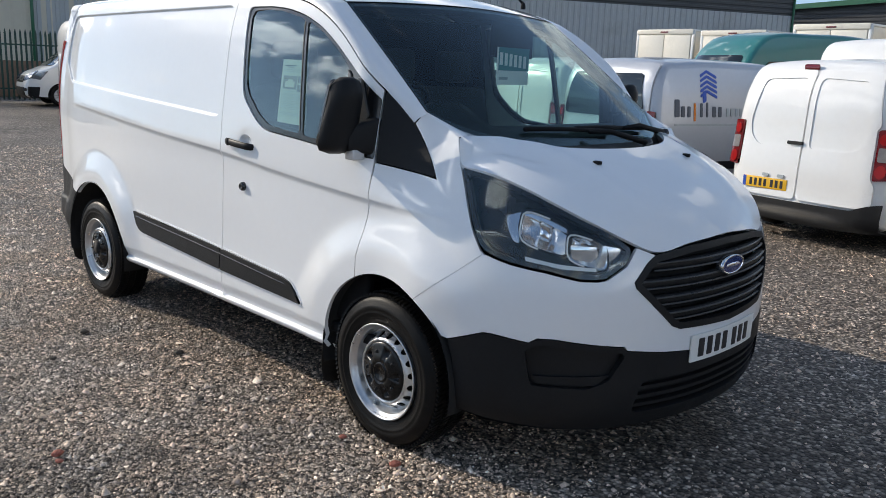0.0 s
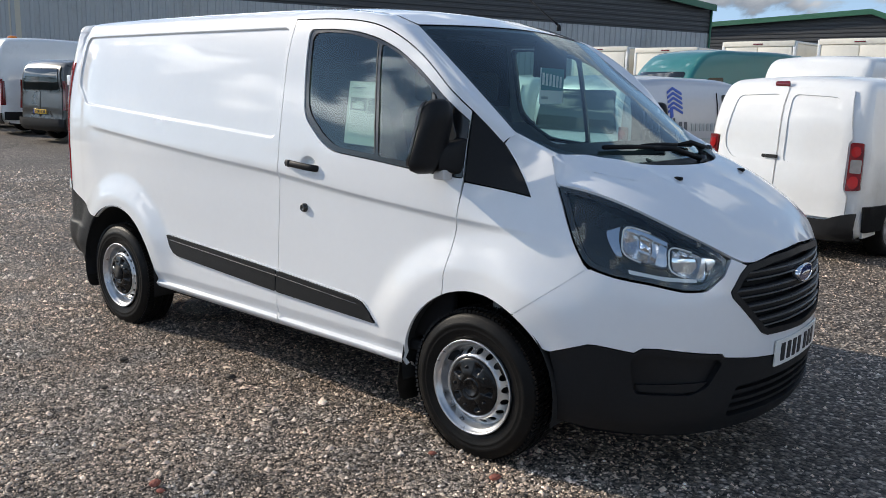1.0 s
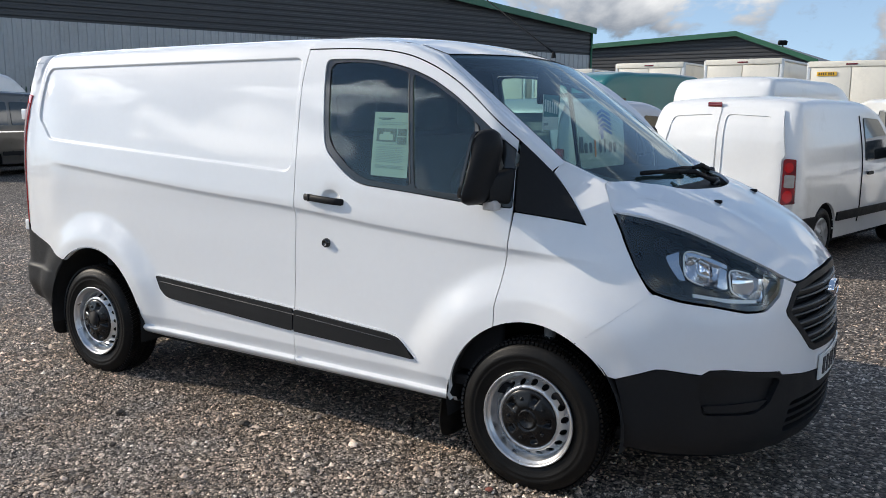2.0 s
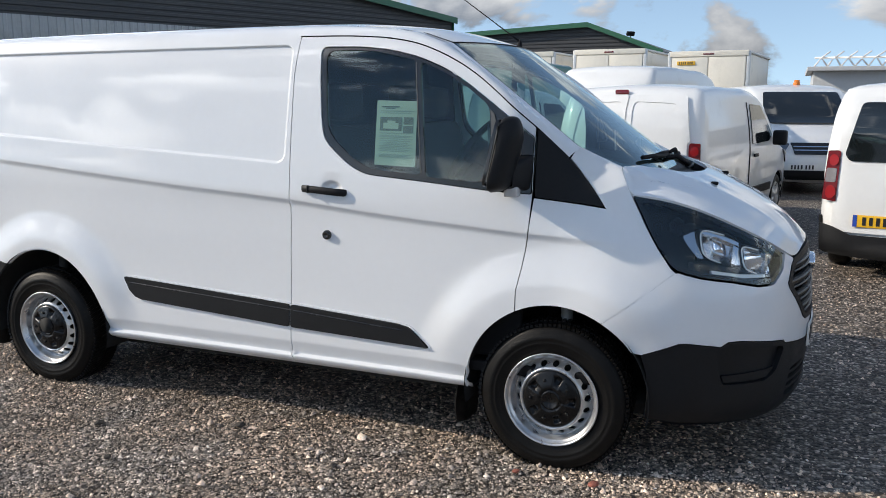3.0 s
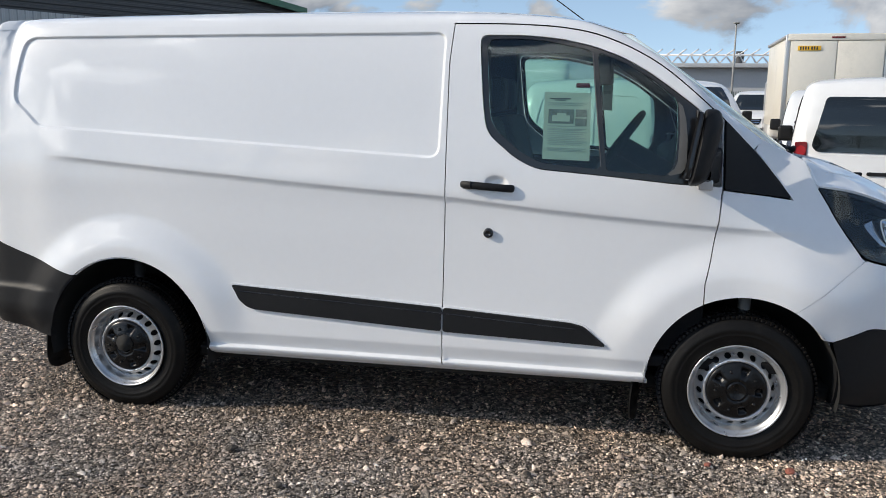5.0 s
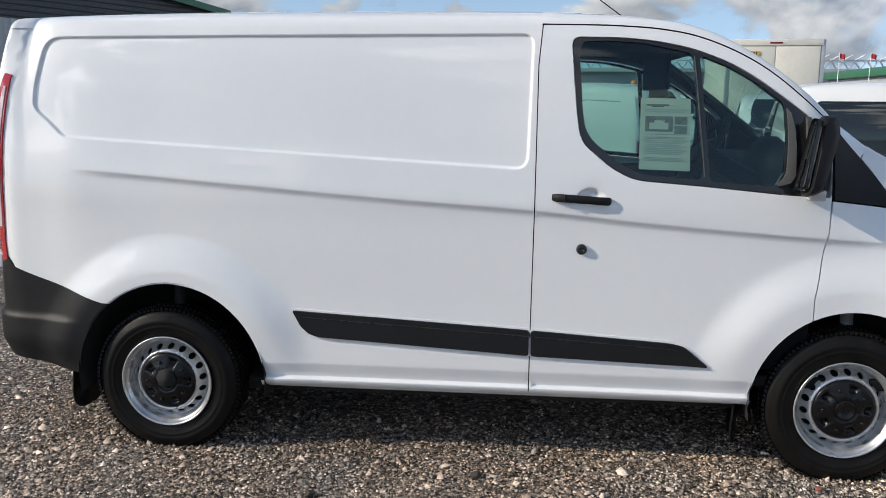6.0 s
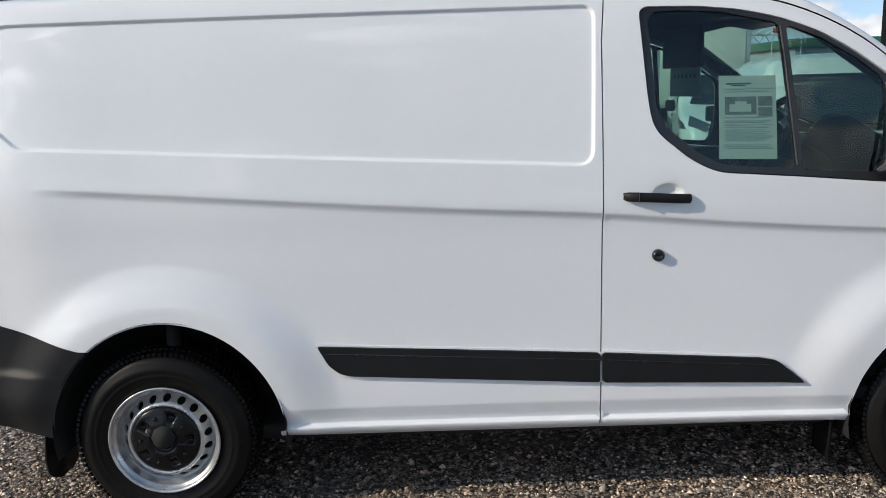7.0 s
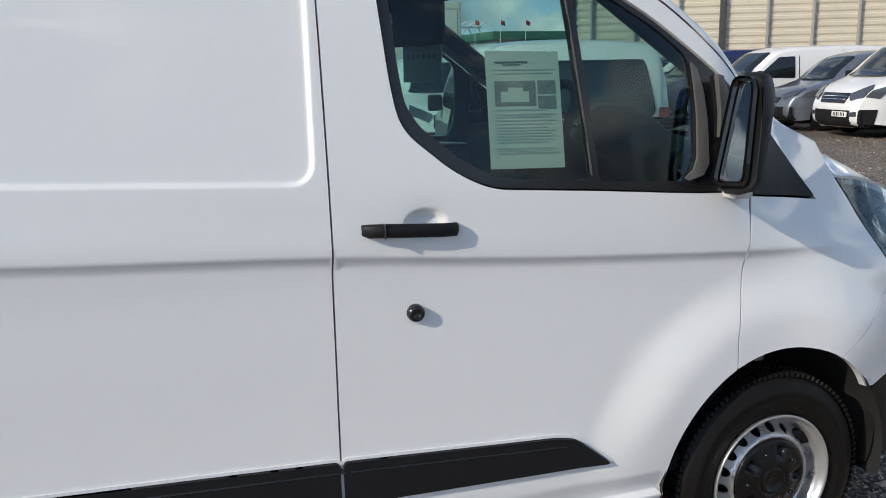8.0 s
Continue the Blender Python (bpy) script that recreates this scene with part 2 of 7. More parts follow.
def box(name, lo, hi, material, parent=None, bevel=0.01, label="", m=None, seg=2):
    return part(name, box_bm(lo, hi, bevel, seg, m), material, parent, label, smooth=False if bevel == 0 else True)


def lathe(name, profile, material, parent=None, m=None, seg=32, label="", smooth=True):
    """Turns (radius, height) pairs round the local z axis."""
    verts, faces = [], []
    n = len(profile)
    for k in range(seg):
        a = 2 * math.pi * k / seg
        for r, h in profile:
            v = Vector((r * math.cos(a), r * math.sin(a), h))
            verts.append(m @ v if m is not None else v)
    for k in range(seg):
        for i in range(n - 1):
            a, b = k * n + i, ((k + 1) % seg) * n + i
            faces.append((a, b, b + 1, a + 1))
    return mesh_ob(name, verts, faces, material, parent, label, smooth)


def tube(name, pts, radius, material, parent=None, sides=8, label=""):
    """A round bar through points; radius is a number or one for each point."""
    pts = [Vector(p) for p in pts]
    verts, faces = [], []
    up0 = Vector((0, 0, 1))
    for i, p in enumerate(pts):
        d = (pts[min(i + 1, len(pts) - 1)] - pts[max(i - 1, 0)]).normalized()
        up = up0 if abs(d.dot(up0)) < 0.95 else Vector((1, 0, 0))
        s = d.cross(up).normalized()
        w = s.cross(d)
        r = radius[i] if isinstance(radius, (list, tuple)) else radius
        for k in range(sides):
            a = 2 * math.pi * k / sides
            verts.append(p + s * (r * math.cos(a)) + w * (r * math.sin(a)))
    for i in range(len(pts) - 1):
        for k in range(sides):
            a, b = i * sides + k, i * sides + (k + 1) % sides
            faces.append((a, b, b + sides, a + sides))
    faces.append(tuple(range(sides - 1, -1, -1)))
    faces.append(tuple((len(pts) - 1) * sides + k for k in range(sides)))
    return mesh_ob(name, verts, faces, material, parent, label)


def grid_ob(name, rows, material, parent=None, label="", flip=False, smooth=True):
    """A sheet through rows of points."""
    n = len(rows[0])
    verts = [p for r in rows for p in r]
    faces = []
    for i in range(len(rows) - 1):
        for k in range(n - 1):
            a = i * n + k
            f = (a, a + 1, a + n + 1, a + n)
            faces.append(f[::-1] if flip else f)
    return mesh_ob(name, verts, faces, material, parent, label, smooth)


def rounded(poly, r, n=4):
    """Rounds the corners of a 2D polygon; r is a number or one for each corner."""
    out = []
    c = len(poly)
    for i in range(c):
        p0, p1, p2 = Vector(poly[i - 1]), Vector(poly[i]), Vector(poly[(i + 1) % c])
        rr = r[i] if isinstance(r, (list, tuple)) else r
        a, b = p0 - p1, p2 - p1
        q = min(rr, a.length * 0.45, b.length * 0.45)
        if q < 1e-4:
            out.append(tuple(p1))
            continue
        s, e = p1 + a.normalized() * q, p1 + b.normalized() * q
        for k in range(n + 1):
            t = k / n
            out.append(tuple((1 - t) ** 2 * s + 2 * t * (1 - t) * p1 + t * t * e))
    return out


def area2(poly):
    return sum(a[0] * b[1] - b[0] * a[1] for a, b in zip(poly, poly[1:] + poly[:1]))


def shrink(poly, d):
    """Moves a polygon's outline inwards by d (outwards where d is negative)."""
    s = 1 if area2(poly) > 0 else -1
    out = []
    c = len(poly)
    for i in range(c):
        p0, p1, p2 = Vector(poly[i - 1]), Vector(poly[i]), Vector(poly[(i + 1) % c])
        e1, e2 = p1 - p0, p2 - p1
        e1 = e1.normalized() if e1.length > 1e-9 else e2.normalized()
        e2 = e2.normalized() if e2.length > 1e-9 else e1
        n1, n2 = Vector((-e1.y, e1.x)) * s, Vector((-e2.y, e2.x)) * s
        h = n1 + n2
        k = 2 * d / max(h.length_squared, 0.8)
        out.append(tuple(p1 + h * k))
    return out


def resample(poly, step, closed=True):
    out = []
    pairs = list(zip(poly, poly[1:] + poly[:1])) if closed else list(zip(poly, poly[1:]))
    for a, b in pairs:
        n = max(1, math.ceil(math.dist(a, b) / step))
        out += [(a[0] + (b[0] - a[0]) * k / n, a[1] + (b[1] - a[1]) * k / n) for k in range(n)]
    if not closed:
        out.append(poly[-1])
    return out


def inside(pts, poly):
    x, y = pts[:, 0], pts[:, 1]
    res = np.zeros(len(pts), bool)
    q = np.array(poly)
    x1, y1 = q[:, 0], q[:, 1]
    x2, y2 = np.roll(x1, -1), np.roll(y1, -1)
    for a, b, c, d in zip(x1, y1, x2, y2):
        if b == d:
            continue
        hit = ((b > y) != (d > y)) & (x < (c - a) * (y - b) / (d - b) + a)
        res ^= hit
    return res


def edge_distance(pts, poly, closed=True):
    q = np.array(poly)
    best = np.full(len(pts), 1e9)
    ends = np.roll(q, -1, axis=0) if closed else q[1:]
    starts = q if closed else q[:-1]
    for a, b in zip(starts, ends):
        ab = b - a
        t = np.clip(((pts - a) @ ab) / max(ab @ ab, 1e-12), 0, 1)
        best = np.minimum(best, np.hypot(*(pts - a - t[:, None] * ab).T))
    return best


def patch(name, outer, fn, material, parent=None, holes=(), step=0.035, lines=(), flange=0.018, lift=0.0, label="", mirror=False, edge_step=None):
    """A sheet of bodywork: a 2D outline laid on the surface fn(a, b), with folded edges. lines: extra polylines the mesh follows."""
    es = edge_step or step
    loops = [resample(list(outer), es)] + [resample(list(h), es) for h in holes]
    pts, edges = [], []
    for lp in loops:
        s = len(pts)
        pts += lp
        edges += [(s + i, s + (i + 1) % len(lp)) for i in range(len(lp))]
    arr = np.array(loops[0])
    lo, hi = arr.min(0), arr.max(0)
    gx, gy = np.meshgrid(np.arange(lo[0], hi[0], step), np.arange(lo[1], hi[1], step))
    gx = gx + (np.arange(gx.shape[0])[:, None] % 2) * step * 0.5
    g = np.stack([gx.ravel(), gy.ravel()], 1)
    ok = inside(g, loops[0])
    for h in loops[1:]:
        ok &= ~inside(g, h)
    g = g[ok]
    for lp in loops:
        if len(g):
            g = g[edge_distance(g, lp) > es * 0.55]
    extra = []
    for ln in lines:
        e = np.array(resample(list(ln), step * 0.8, closed=False))
        ok = inside(e, loops[0])
        for h in loops[1:]:
            ok &= ~inside(e, h)
        for lp in loops:
            ok &= edge_distance(e, lp) > 0.004
        run = np.flatnonzero(ok)
        s = len(pts) + sum(len(q) for q in extra)
        edges += [(s + k, s + k + 1) for k in range(len(run) - 1) if run[k + 1] == run[k] + 1]
        e = e[ok]
        if len(e):
            if len(g):
                keep = np.ones(len(g), bool)
                for p in e:
                    keep &= np.hypot(g[:, 0] - p[0], g[:, 1] - p[1]) > step * 0.35
                g = g[keep]
            extra.append(e)
    allp = pts + [tuple(p) for e in extra for p in e] + [tuple(p) for p in g]
    V, E, F, *_ = geometry.delaunay_2d_cdt([Vector(p) for p in allp], edges, [], 0, 1e-6)
    cen = np.array([((V[f[0]] + V[f[1]] + V[f[2]]) / 3)[:] for f in F])
    ok = inside(cen, loops[0])
    for h in loops[1:]:
        ok &= ~inside(cen, h)
    F = [f for f, k in zip(F, ok) if k]
    used = sorted({i for f in F for i in f})
    idx = {o: k for k, o in enumerate(used)}
    h = 0.002
    P3, N3 = [], []
    for o in used:
        a, b = V[o]
        p = Vector(fn(a, b))
        n = (Vector(fn(a + h, b)) - Vector(fn(a - h, b))).cross(Vector(fn(a, b + h)) - Vector(fn(a, b - h)))
        n.normalize()
        P3.append(p + n * lift)
        N3.append(n)
    F = [tuple(idx[i] for i in f) for f in F]
    # wind along the surface's own normal
    fixed = []
    for f in F:
        q = (P3[f[1]] - P3[f[0]]).cross(P3[f[2]] - P3[f[0]])
        fixed.append(f if q.dot(N3[f[0]]) >= 0 else f[::-1])
    F = fixed
    count = {}
    for f in F:
        for a, b in zip(f, f[1:] + f[:1]):
            count[(a, b)] = 1
    rim = [e for e in count if (e[1], e[0]) not in count]
    verts = list(P3)
    if flange:
        top, low = {}, {}
        for e in rim:
            for i in e:
                if i not in top:
                    top[i] = len(verts)
                    verts.append(P3[i])
                    low[i] = len(verts)
                    verts.append(P3[i] - N3[i] * flange)
        F = F + [(b, a, d, c) for a, b, c, d in ((top[e[0]], top[e[1]], low[e[1]], low[e[0]]) for e in rim)]
    if mirror:
        verts = [Vector((v.x, -v.y, v.z)) for v in verts]
        N3 = [Vector((v.x, -v.y, v.z)) for v in N3]
        F = [f[::-1] for f in F]
    ob = mesh_ob(name, verts, F, material, parent, label)
    # the sheet takes the surface's own normals, the folded edges stay flat
    loop_n = []
    for f in F:
        if len(f) == 3:
            loop_n += [N3[i] for i in f]
        else:
            a, b, c, d = (verts[i] for i in f)
            q = (c - a).cross(d - b)
            q = q.normalized() if q.length > 1e-12 else Vector((0, 0, 1))
            loop_n += [q] * 4
    ob.data.normals_split_custom_set(loop_n)
    return ob


def lin(a, b, n):
    return [a + (b - a) * k / (n - 1) for k in range(n)]


def ss(a, b, v):
    t = min(max((v - a) / (b - a), 0.0), 1.0)
    return t * t * (3 - 2 * t)


def table(rows, v):
    """A smooth curve through rows of (v, value)."""
    if v <= rows[0][0]:
        return rows[0][1]
    for i in range(len(rows) - 1):
        (a, p), (b, q) = rows[i], rows[i + 1]
        if v <= b:
            h = b - a
            m0 = (q - rows[i - 1][1]) / (b - rows[i - 1][0]) if i else (q - p) / h
            m1 = (rows[i + 2][1] - p) / (rows[i + 2][0] - a) if i + 2 < len(rows) else (q - p) / h
            t = (v - a) / h
            return (2 * t**3 - 3 * t**2 + 1) * p + (t**3 - 2 * t**2 + t) * h * m0 + (3 * t**2 - 2 * t**3) * q + (t**3 - t**2) * h * m1
    return rows[-1][1]


def spline(P, n=16):
    """Points along a smooth line through P (any dimension)."""
    out = []
    c = len(P[0])
    for i in range(len(P) - 1):
        p0, p1, p2, p3 = P[max(i - 1, 0)], P[i], P[i + 1], P[min(i + 2, len(P) - 1)]
        d0, d1, d2 = math.dist(p0, p1) or 1e-6, math.dist(p1, p2), math.dist(p2, p3) or 1e-6
        for k in range(n):
            t = k / n
            r = []
            for a in range(c):
                m1 = ((p1[a] - p0[a]) / d0 * d1 + (p2[a] - p1[a]) / d1 * d0) / (d0 + d1) * d1 if i > 0 else p2[a] - p1[a]
                m2 = ((p2[a] - p1[a]) / d1 * d2 + (p3[a] - p2[a]) / d2 * d1) / (d1 + d2) * d1 if i < len(P) - 2 else p2[a] - p1[a]
                r.append((2 * t**3 - 3 * t**2 + 1) * p1[a] + (t**3 - 2 * t**2 + t) * m1 + (3 * t**2 - 2 * t**3) * p2[a] + (t**3 - t**2) * m2)
            out.append(tuple(r))
    out.append(tuple(P[-1]))
    return out


def arc(cx, cz, r, a0, a1, n=18):
    return [(cx + r * math.cos(radians(a0 + (a1 - a0) * k / n)), cz + r * math.sin(radians(a0 + (a1 - a0) * k / n))) for k in range(n + 1)]

# ---- ground and buildings ----
def gravel_mat():
    m, nt, b = nodes_of("dark_gravel")
    N, Lk = nt.nodes, nt.links
    tc = N.new("ShaderNodeTexCoord")
    vo = N.new("ShaderNodeTexVoronoi"); vo.inputs["Scale"].default_value = 48
    vo2 = N.new("ShaderNodeTexVoronoi"); vo2.inputs["Scale"].default_value = 95
    big = N.new("ShaderNodeTexNoise"); big.inputs["Scale"].default_value = 0.55; big.inputs["Detail"].default_value = 8
    for n in (vo, vo2, big):
        Lk.new(tc.outputs["Object"], n.inputs["Vector"])
    gap_shade = N.new("ShaderNodeMapRange"); gap_shade.inputs["From Min"].default_value, gap_shade.inputs["From Max"].default_value = 0.25, 0.75
    gap_shade.inputs["To Min"].default_value, gap_shade.inputs["To Max"].default_value = 1.0, 0.30
    sep = N.new("ShaderNodeSeparateColor")
    Lk.new(vo.outputs["Color"], sep.inputs[0])
    rp = N.new("ShaderNodeValToRGB")
    el = rp.color_ramp.elements
    el[0].position, el[0].color = 0.0, (0.043, 0.036, 0.031, 1)
    el[1].position, el[1].color = 1.0, (0.66, 0.575, 0.485, 1)
    e = el.new(0.55); e.color = (0.160, 0.134, 0.112, 1)
    e = el.new(0.85); e.color = (0.33, 0.285, 0.242, 1)
    Lk.new(sep.outputs[0], rp.inputs["Fac"])
    mr = N.new("ShaderNodeMapRange"); mr.inputs["From Min"].default_value, mr.inputs["From Max"].default_value = 0.3, 0.7
    mr.inputs["To Min"].default_value, mr.inputs["To Max"].default_value = 0.85, 1.5
    Lk.new(big.outputs["Fac"], mr.inputs["Value"])
    sc = N.new("ShaderNodeVectorMath"); sc.operation = "SCALE"
    Lk.new(rp.outputs["Color"], sc.inputs[0]); Lk.new(mr.outputs[0], sc.inputs["Scale"])
    # crevice shade put into the colour: each stone darkens towards its edge
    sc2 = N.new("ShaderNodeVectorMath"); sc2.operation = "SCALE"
    Lk.new(vo.outputs["Distance"], gap_shade.inputs["Value"]); Lk.new(gap_shade.outputs[0], sc2.inputs["Scale"]); Lk.new(sc.outputs[0], sc2.inputs[0])
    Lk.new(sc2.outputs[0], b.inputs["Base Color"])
    b.inputs["Roughness"].default_value = 0.6
    b.inputs["Specular IOR Level"].default_value = 0.2
    bp = N.new("ShaderNodeBump"); bp.inputs["Strength"].default_value = 0.9; bp.inputs["Distance"].default_value = 0.012; bp.invert = True
    bp2 = N.new("ShaderNodeBump"); bp2.inputs["Strength"].default_value = 0.6; bp2.inputs["Distance"].default_value = 0.006; bp2.invert = True
    Lk.new(vo.outputs["Distance"], bp.inputs["Height"]); Lk.new(vo2.outputs["Distance"], bp2.inputs["Height"])
    Lk.new(bp.outputs[0], bp2.inputs["Normal"]); Lk.new(bp2.outputs[0], b.inputs["Normal"])
    return m


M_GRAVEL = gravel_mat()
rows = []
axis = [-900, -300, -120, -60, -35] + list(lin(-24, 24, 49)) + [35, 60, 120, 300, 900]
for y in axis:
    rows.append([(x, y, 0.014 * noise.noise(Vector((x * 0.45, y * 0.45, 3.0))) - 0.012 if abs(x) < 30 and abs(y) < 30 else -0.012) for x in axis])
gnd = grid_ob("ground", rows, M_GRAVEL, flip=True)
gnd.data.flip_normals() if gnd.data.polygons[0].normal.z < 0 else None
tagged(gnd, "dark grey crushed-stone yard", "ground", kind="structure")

M_CLAD_DARK = mat("dark_grey_cladding", (0.060, 0.062, 0.065), 0.55, 0.1, 0, 0.06, 0.5)
M_CLAD_LIGHT = mat("light_grey_cladding", (0.42, 0.43, 0.43), 0.5, 0.1, 0, 0.05, 0.4, dirt=(0.30, 0.29, 0.27), dirt_at=0.62)
M_CLAD_BEIGE = mat("beige_cladding", (0.60, 0.54, 0.43), 0.55, 0.0, 0, 0.05, 0.4, dirt=(0.42, 0.37, 0.30), dirt_at=0.64)
M_GREEN = mat("green_roof_trim", (0.030, 0.14, 0.075), 0.45, 0, 0, 0.06, 1)
M_ROOFGREY = mat("grey_roof_sheet", (0.20, 0.21, 0.21), 0.6, 0, 0, 0.08, 0.4)
M_FENCE = mat("green_palisade_paint", (0.022, 0.060, 0.045), 0.5, 0, 0, 0.1, 2, each=0.15)
M_BRICKRED = mat("brown_brick_wall", (0.26, 0.16, 0.11), 0.85, 0, 0, 0.2, 4, 0.5, 40)
M_WHITESTEEL = mat("white_steel", (0.75, 0.76, 0.77), 0.4, 0.1, 0, 0.03, 1)
M_STAND = mat("pale_grey_stand_cladding", (0.45, 0.46, 0.47), 0.7, 0, 0, 0.06, 0.3)
M_CONC = mat("grey_concrete", (0.33, 0.33, 0.32), 0.8, 0, 0, 0.1, 0.4)


def corrugated(name, p0, p1, outline, material, parent, pitch=0.3, depth=0.04, vertical=True, label=""):
    """A ribbed wall sheet between two ground points. outline(s) gives bottom and top heights at s metres."""
    a, b = Vector((*p0, 0)), Vector((*p1, 0))
    d = (b - a).normalized()
    n = Vector((d.y, -d.x, 0))
    length = (b - a).length
    rows = []
    if vertical:
        s = 0.0
        while s < length:
            for ds, h in ((0, 0), (0.45, 0), (0.55, depth), (0.9, depth)):
                q = min(s + ds * pitch, length)
                lo, hi = outline(q)
                p = a + d * q + n * h
                rows.append([(p.x, p.y, lo), (p.x, p.y, hi)])
            s += pitch
        p = b
        lo, hi = outline(length)
        rows.append([(p.x, p.y, lo), (p.x, p.y, hi)])
    else:
        top = max(outline(q)[1] for q in lin(0, length, 12))
        lo0 = outline(0)[0]
        z = lo0
        cols = lin(0, length, 12)
        while z < top:
            for dz, h in ((0, 0), (0.3, 0), (0.5, depth), (0.9, depth)):
                row = []
                for q in cols:
                    p = a + d * q + n * h
                    row.append((p.x, p.y, min(z + dz * pitch, outline(q)[1])))
                rows.append(row)
            z += pitch
    ob = grid_ob(name, rows, material, parent, label, smooth=False)
    return ob


def shed(name, p0, p1, depth, eave, apex, split, label, apex_at=0.5, eave2=None):
    """A portal-frame shed with its gable wall from p0 to p1."""
    a, b = Vector((*p0, 0)), Vector((*p1, 0))
    d = (b - a).normalized()
    n = Vector((d.y, -d.x, 0))
    L = (b - a).length
    low = eave if eave2 is None else eave2
    r = root(name, Matrix(), label, "building", kind="structure")
    def top(s):
        k = s / L
        return eave + (apex - eave) * k / apex_at if k < apex_at else low + (apex - low) * (1 - k) / (1 - apex_at)
    corrugated("wall", p0, p1, lambda s: (split, top(s)), M_CLAD_DARK, r, 0.32, 0.05, False)
    corrugated("wall", p0, p1, lambda s: (0.0, split), M_CLAD_LIGHT, r, 0.42, 0.05)
    mid = a + d * (L * apex_at)
    for s0, s1, z0, z1 in ((a, mid, eave, apex), (mid, b, apex, low)):
        q = [s0 + n * 0.5, s1 + n * 0.5, s1 - n * depth, s0 - n * depth]
        zz = [z0, z1, z1, z0]
        vs = [(p.x, p.y, z + 0.12) for p, z in zip(q, zz)] + [(p.x, p.y, z - 0.05) for p, z in zip(q, zz)]
        mesh_ob("roof", vs, [(0, 1, 2, 3), (7, 6, 5, 4), (0, 4, 5, 1), (1, 5, 6, 2), (2, 6, 7, 3), (3, 7, 4, 0)], M_ROOFGREY, r, smooth=False)
        e0, e1 = s0 + n * 0.58, s1 + n * 0.58
        vs = [(e0.x, e0.y, z0 + 0.18), (e1.x, e1.y, z1 + 0.18), (e1.x, e1.y, z1 - 0.24), (e0.x, e0.y, z0 - 0.24)]
        vs += [(x - n.x * 0.1, y - n.y * 0.1, z) for x, y, z in vs]
        mesh_ob("verge_trim", vs, [(0, 1, 2, 3), (7, 6, 5, 4), (0, 4, 5, 1), (1, 5, 6, 2), (2, 6, 7, 3), (3, 7, 4, 0)], M_GREEN, r, "green verge trim", smooth=False)
    for e, hh in ((a, eave), (b, low)):
        back = e - n * depth
        corrugated("wall", (e.x, e.y), (back.x, back.y), lambda s: (0.0, hh), M_CLAD_DARK, r, 0.6, 0.05)
        tube("downpipe", [(e.x + n.x * 0.1, e.y + n.y * 0.1, 0), (e.x + n.x * 0.1, e.y + n.y * 0.1, hh)], 0.08, M_GREEN, r)
    return r


shed("warehouse", (-41.7, 12.0), (-22.3, 53.6), 40, 7.6, 10.2, 5.9, "large shed with dark and pale grey cladding and green trim", apex_at=0.5)
shed("warehouse", (-31.5, 71.0), (-9.4, 70.0), 40, 7.9, 8.6, 4.0, "distant dark grey shed with green roof edge", apex_at=0.70, eave2=6.1)
# beige warehouse wall behind the parked row
bw = root("beige_warehouse", Matrix(), "beige clad warehouse with horizontal ribs", "building", kind="structure")
corrugated("wall", (17.78, 33.36), (51.5, 16.5), lambda s: (0.0, 9.0), M_CLAD_BEIGE, bw, 0.34, 0.035, False)
for k in range(19):
    px, py = 18.5 + 0.8944 * (1.99 * k - 0.05), 33.0 - 0.4472 * (1.99 * k - 0.05)
    wide, stuff = (0.14, M_CLAD_DARK) if k == 3 else (0.045, M_CONC)
    box("wall_post", (-wide, -0.12, 0), (wide, 0.06, 9.0), stuff, bw, 0.01, m=pose(px - 0.05, py - 0.1, 0, 0, 0, -26.6))
box("corner_trim", (-0.10, -0.10, 0), (0.10, 0.30, 9.0), M_DARK, bw, 0.01, m=pose(17.70, 33.38, 0, 0, 0, -26.6))
box("roof", (-0.5, -0.3, 9.0), (37.5, 20, 9.4), M_ROOFGREY, bw, 0.02, m=pose(18.5, 33.0, 0, 0, 0, -26.6))
# pale unit beyond the fence
lw = root("pale_unit", Matrix(), "pale plastered industrial unit beyond the fence", "building", kind="structure")
corrugated("wall", (-52, -10), (-40.3, 15.0), lambda s: (0.0, 8.0), M_CLAD_BEIGE, lw, 1.2, 0.03)
box("roof", (-60, -10, 8.0), (-44, 10, 8.3), M_ROOFGREY, lw, 0.02)


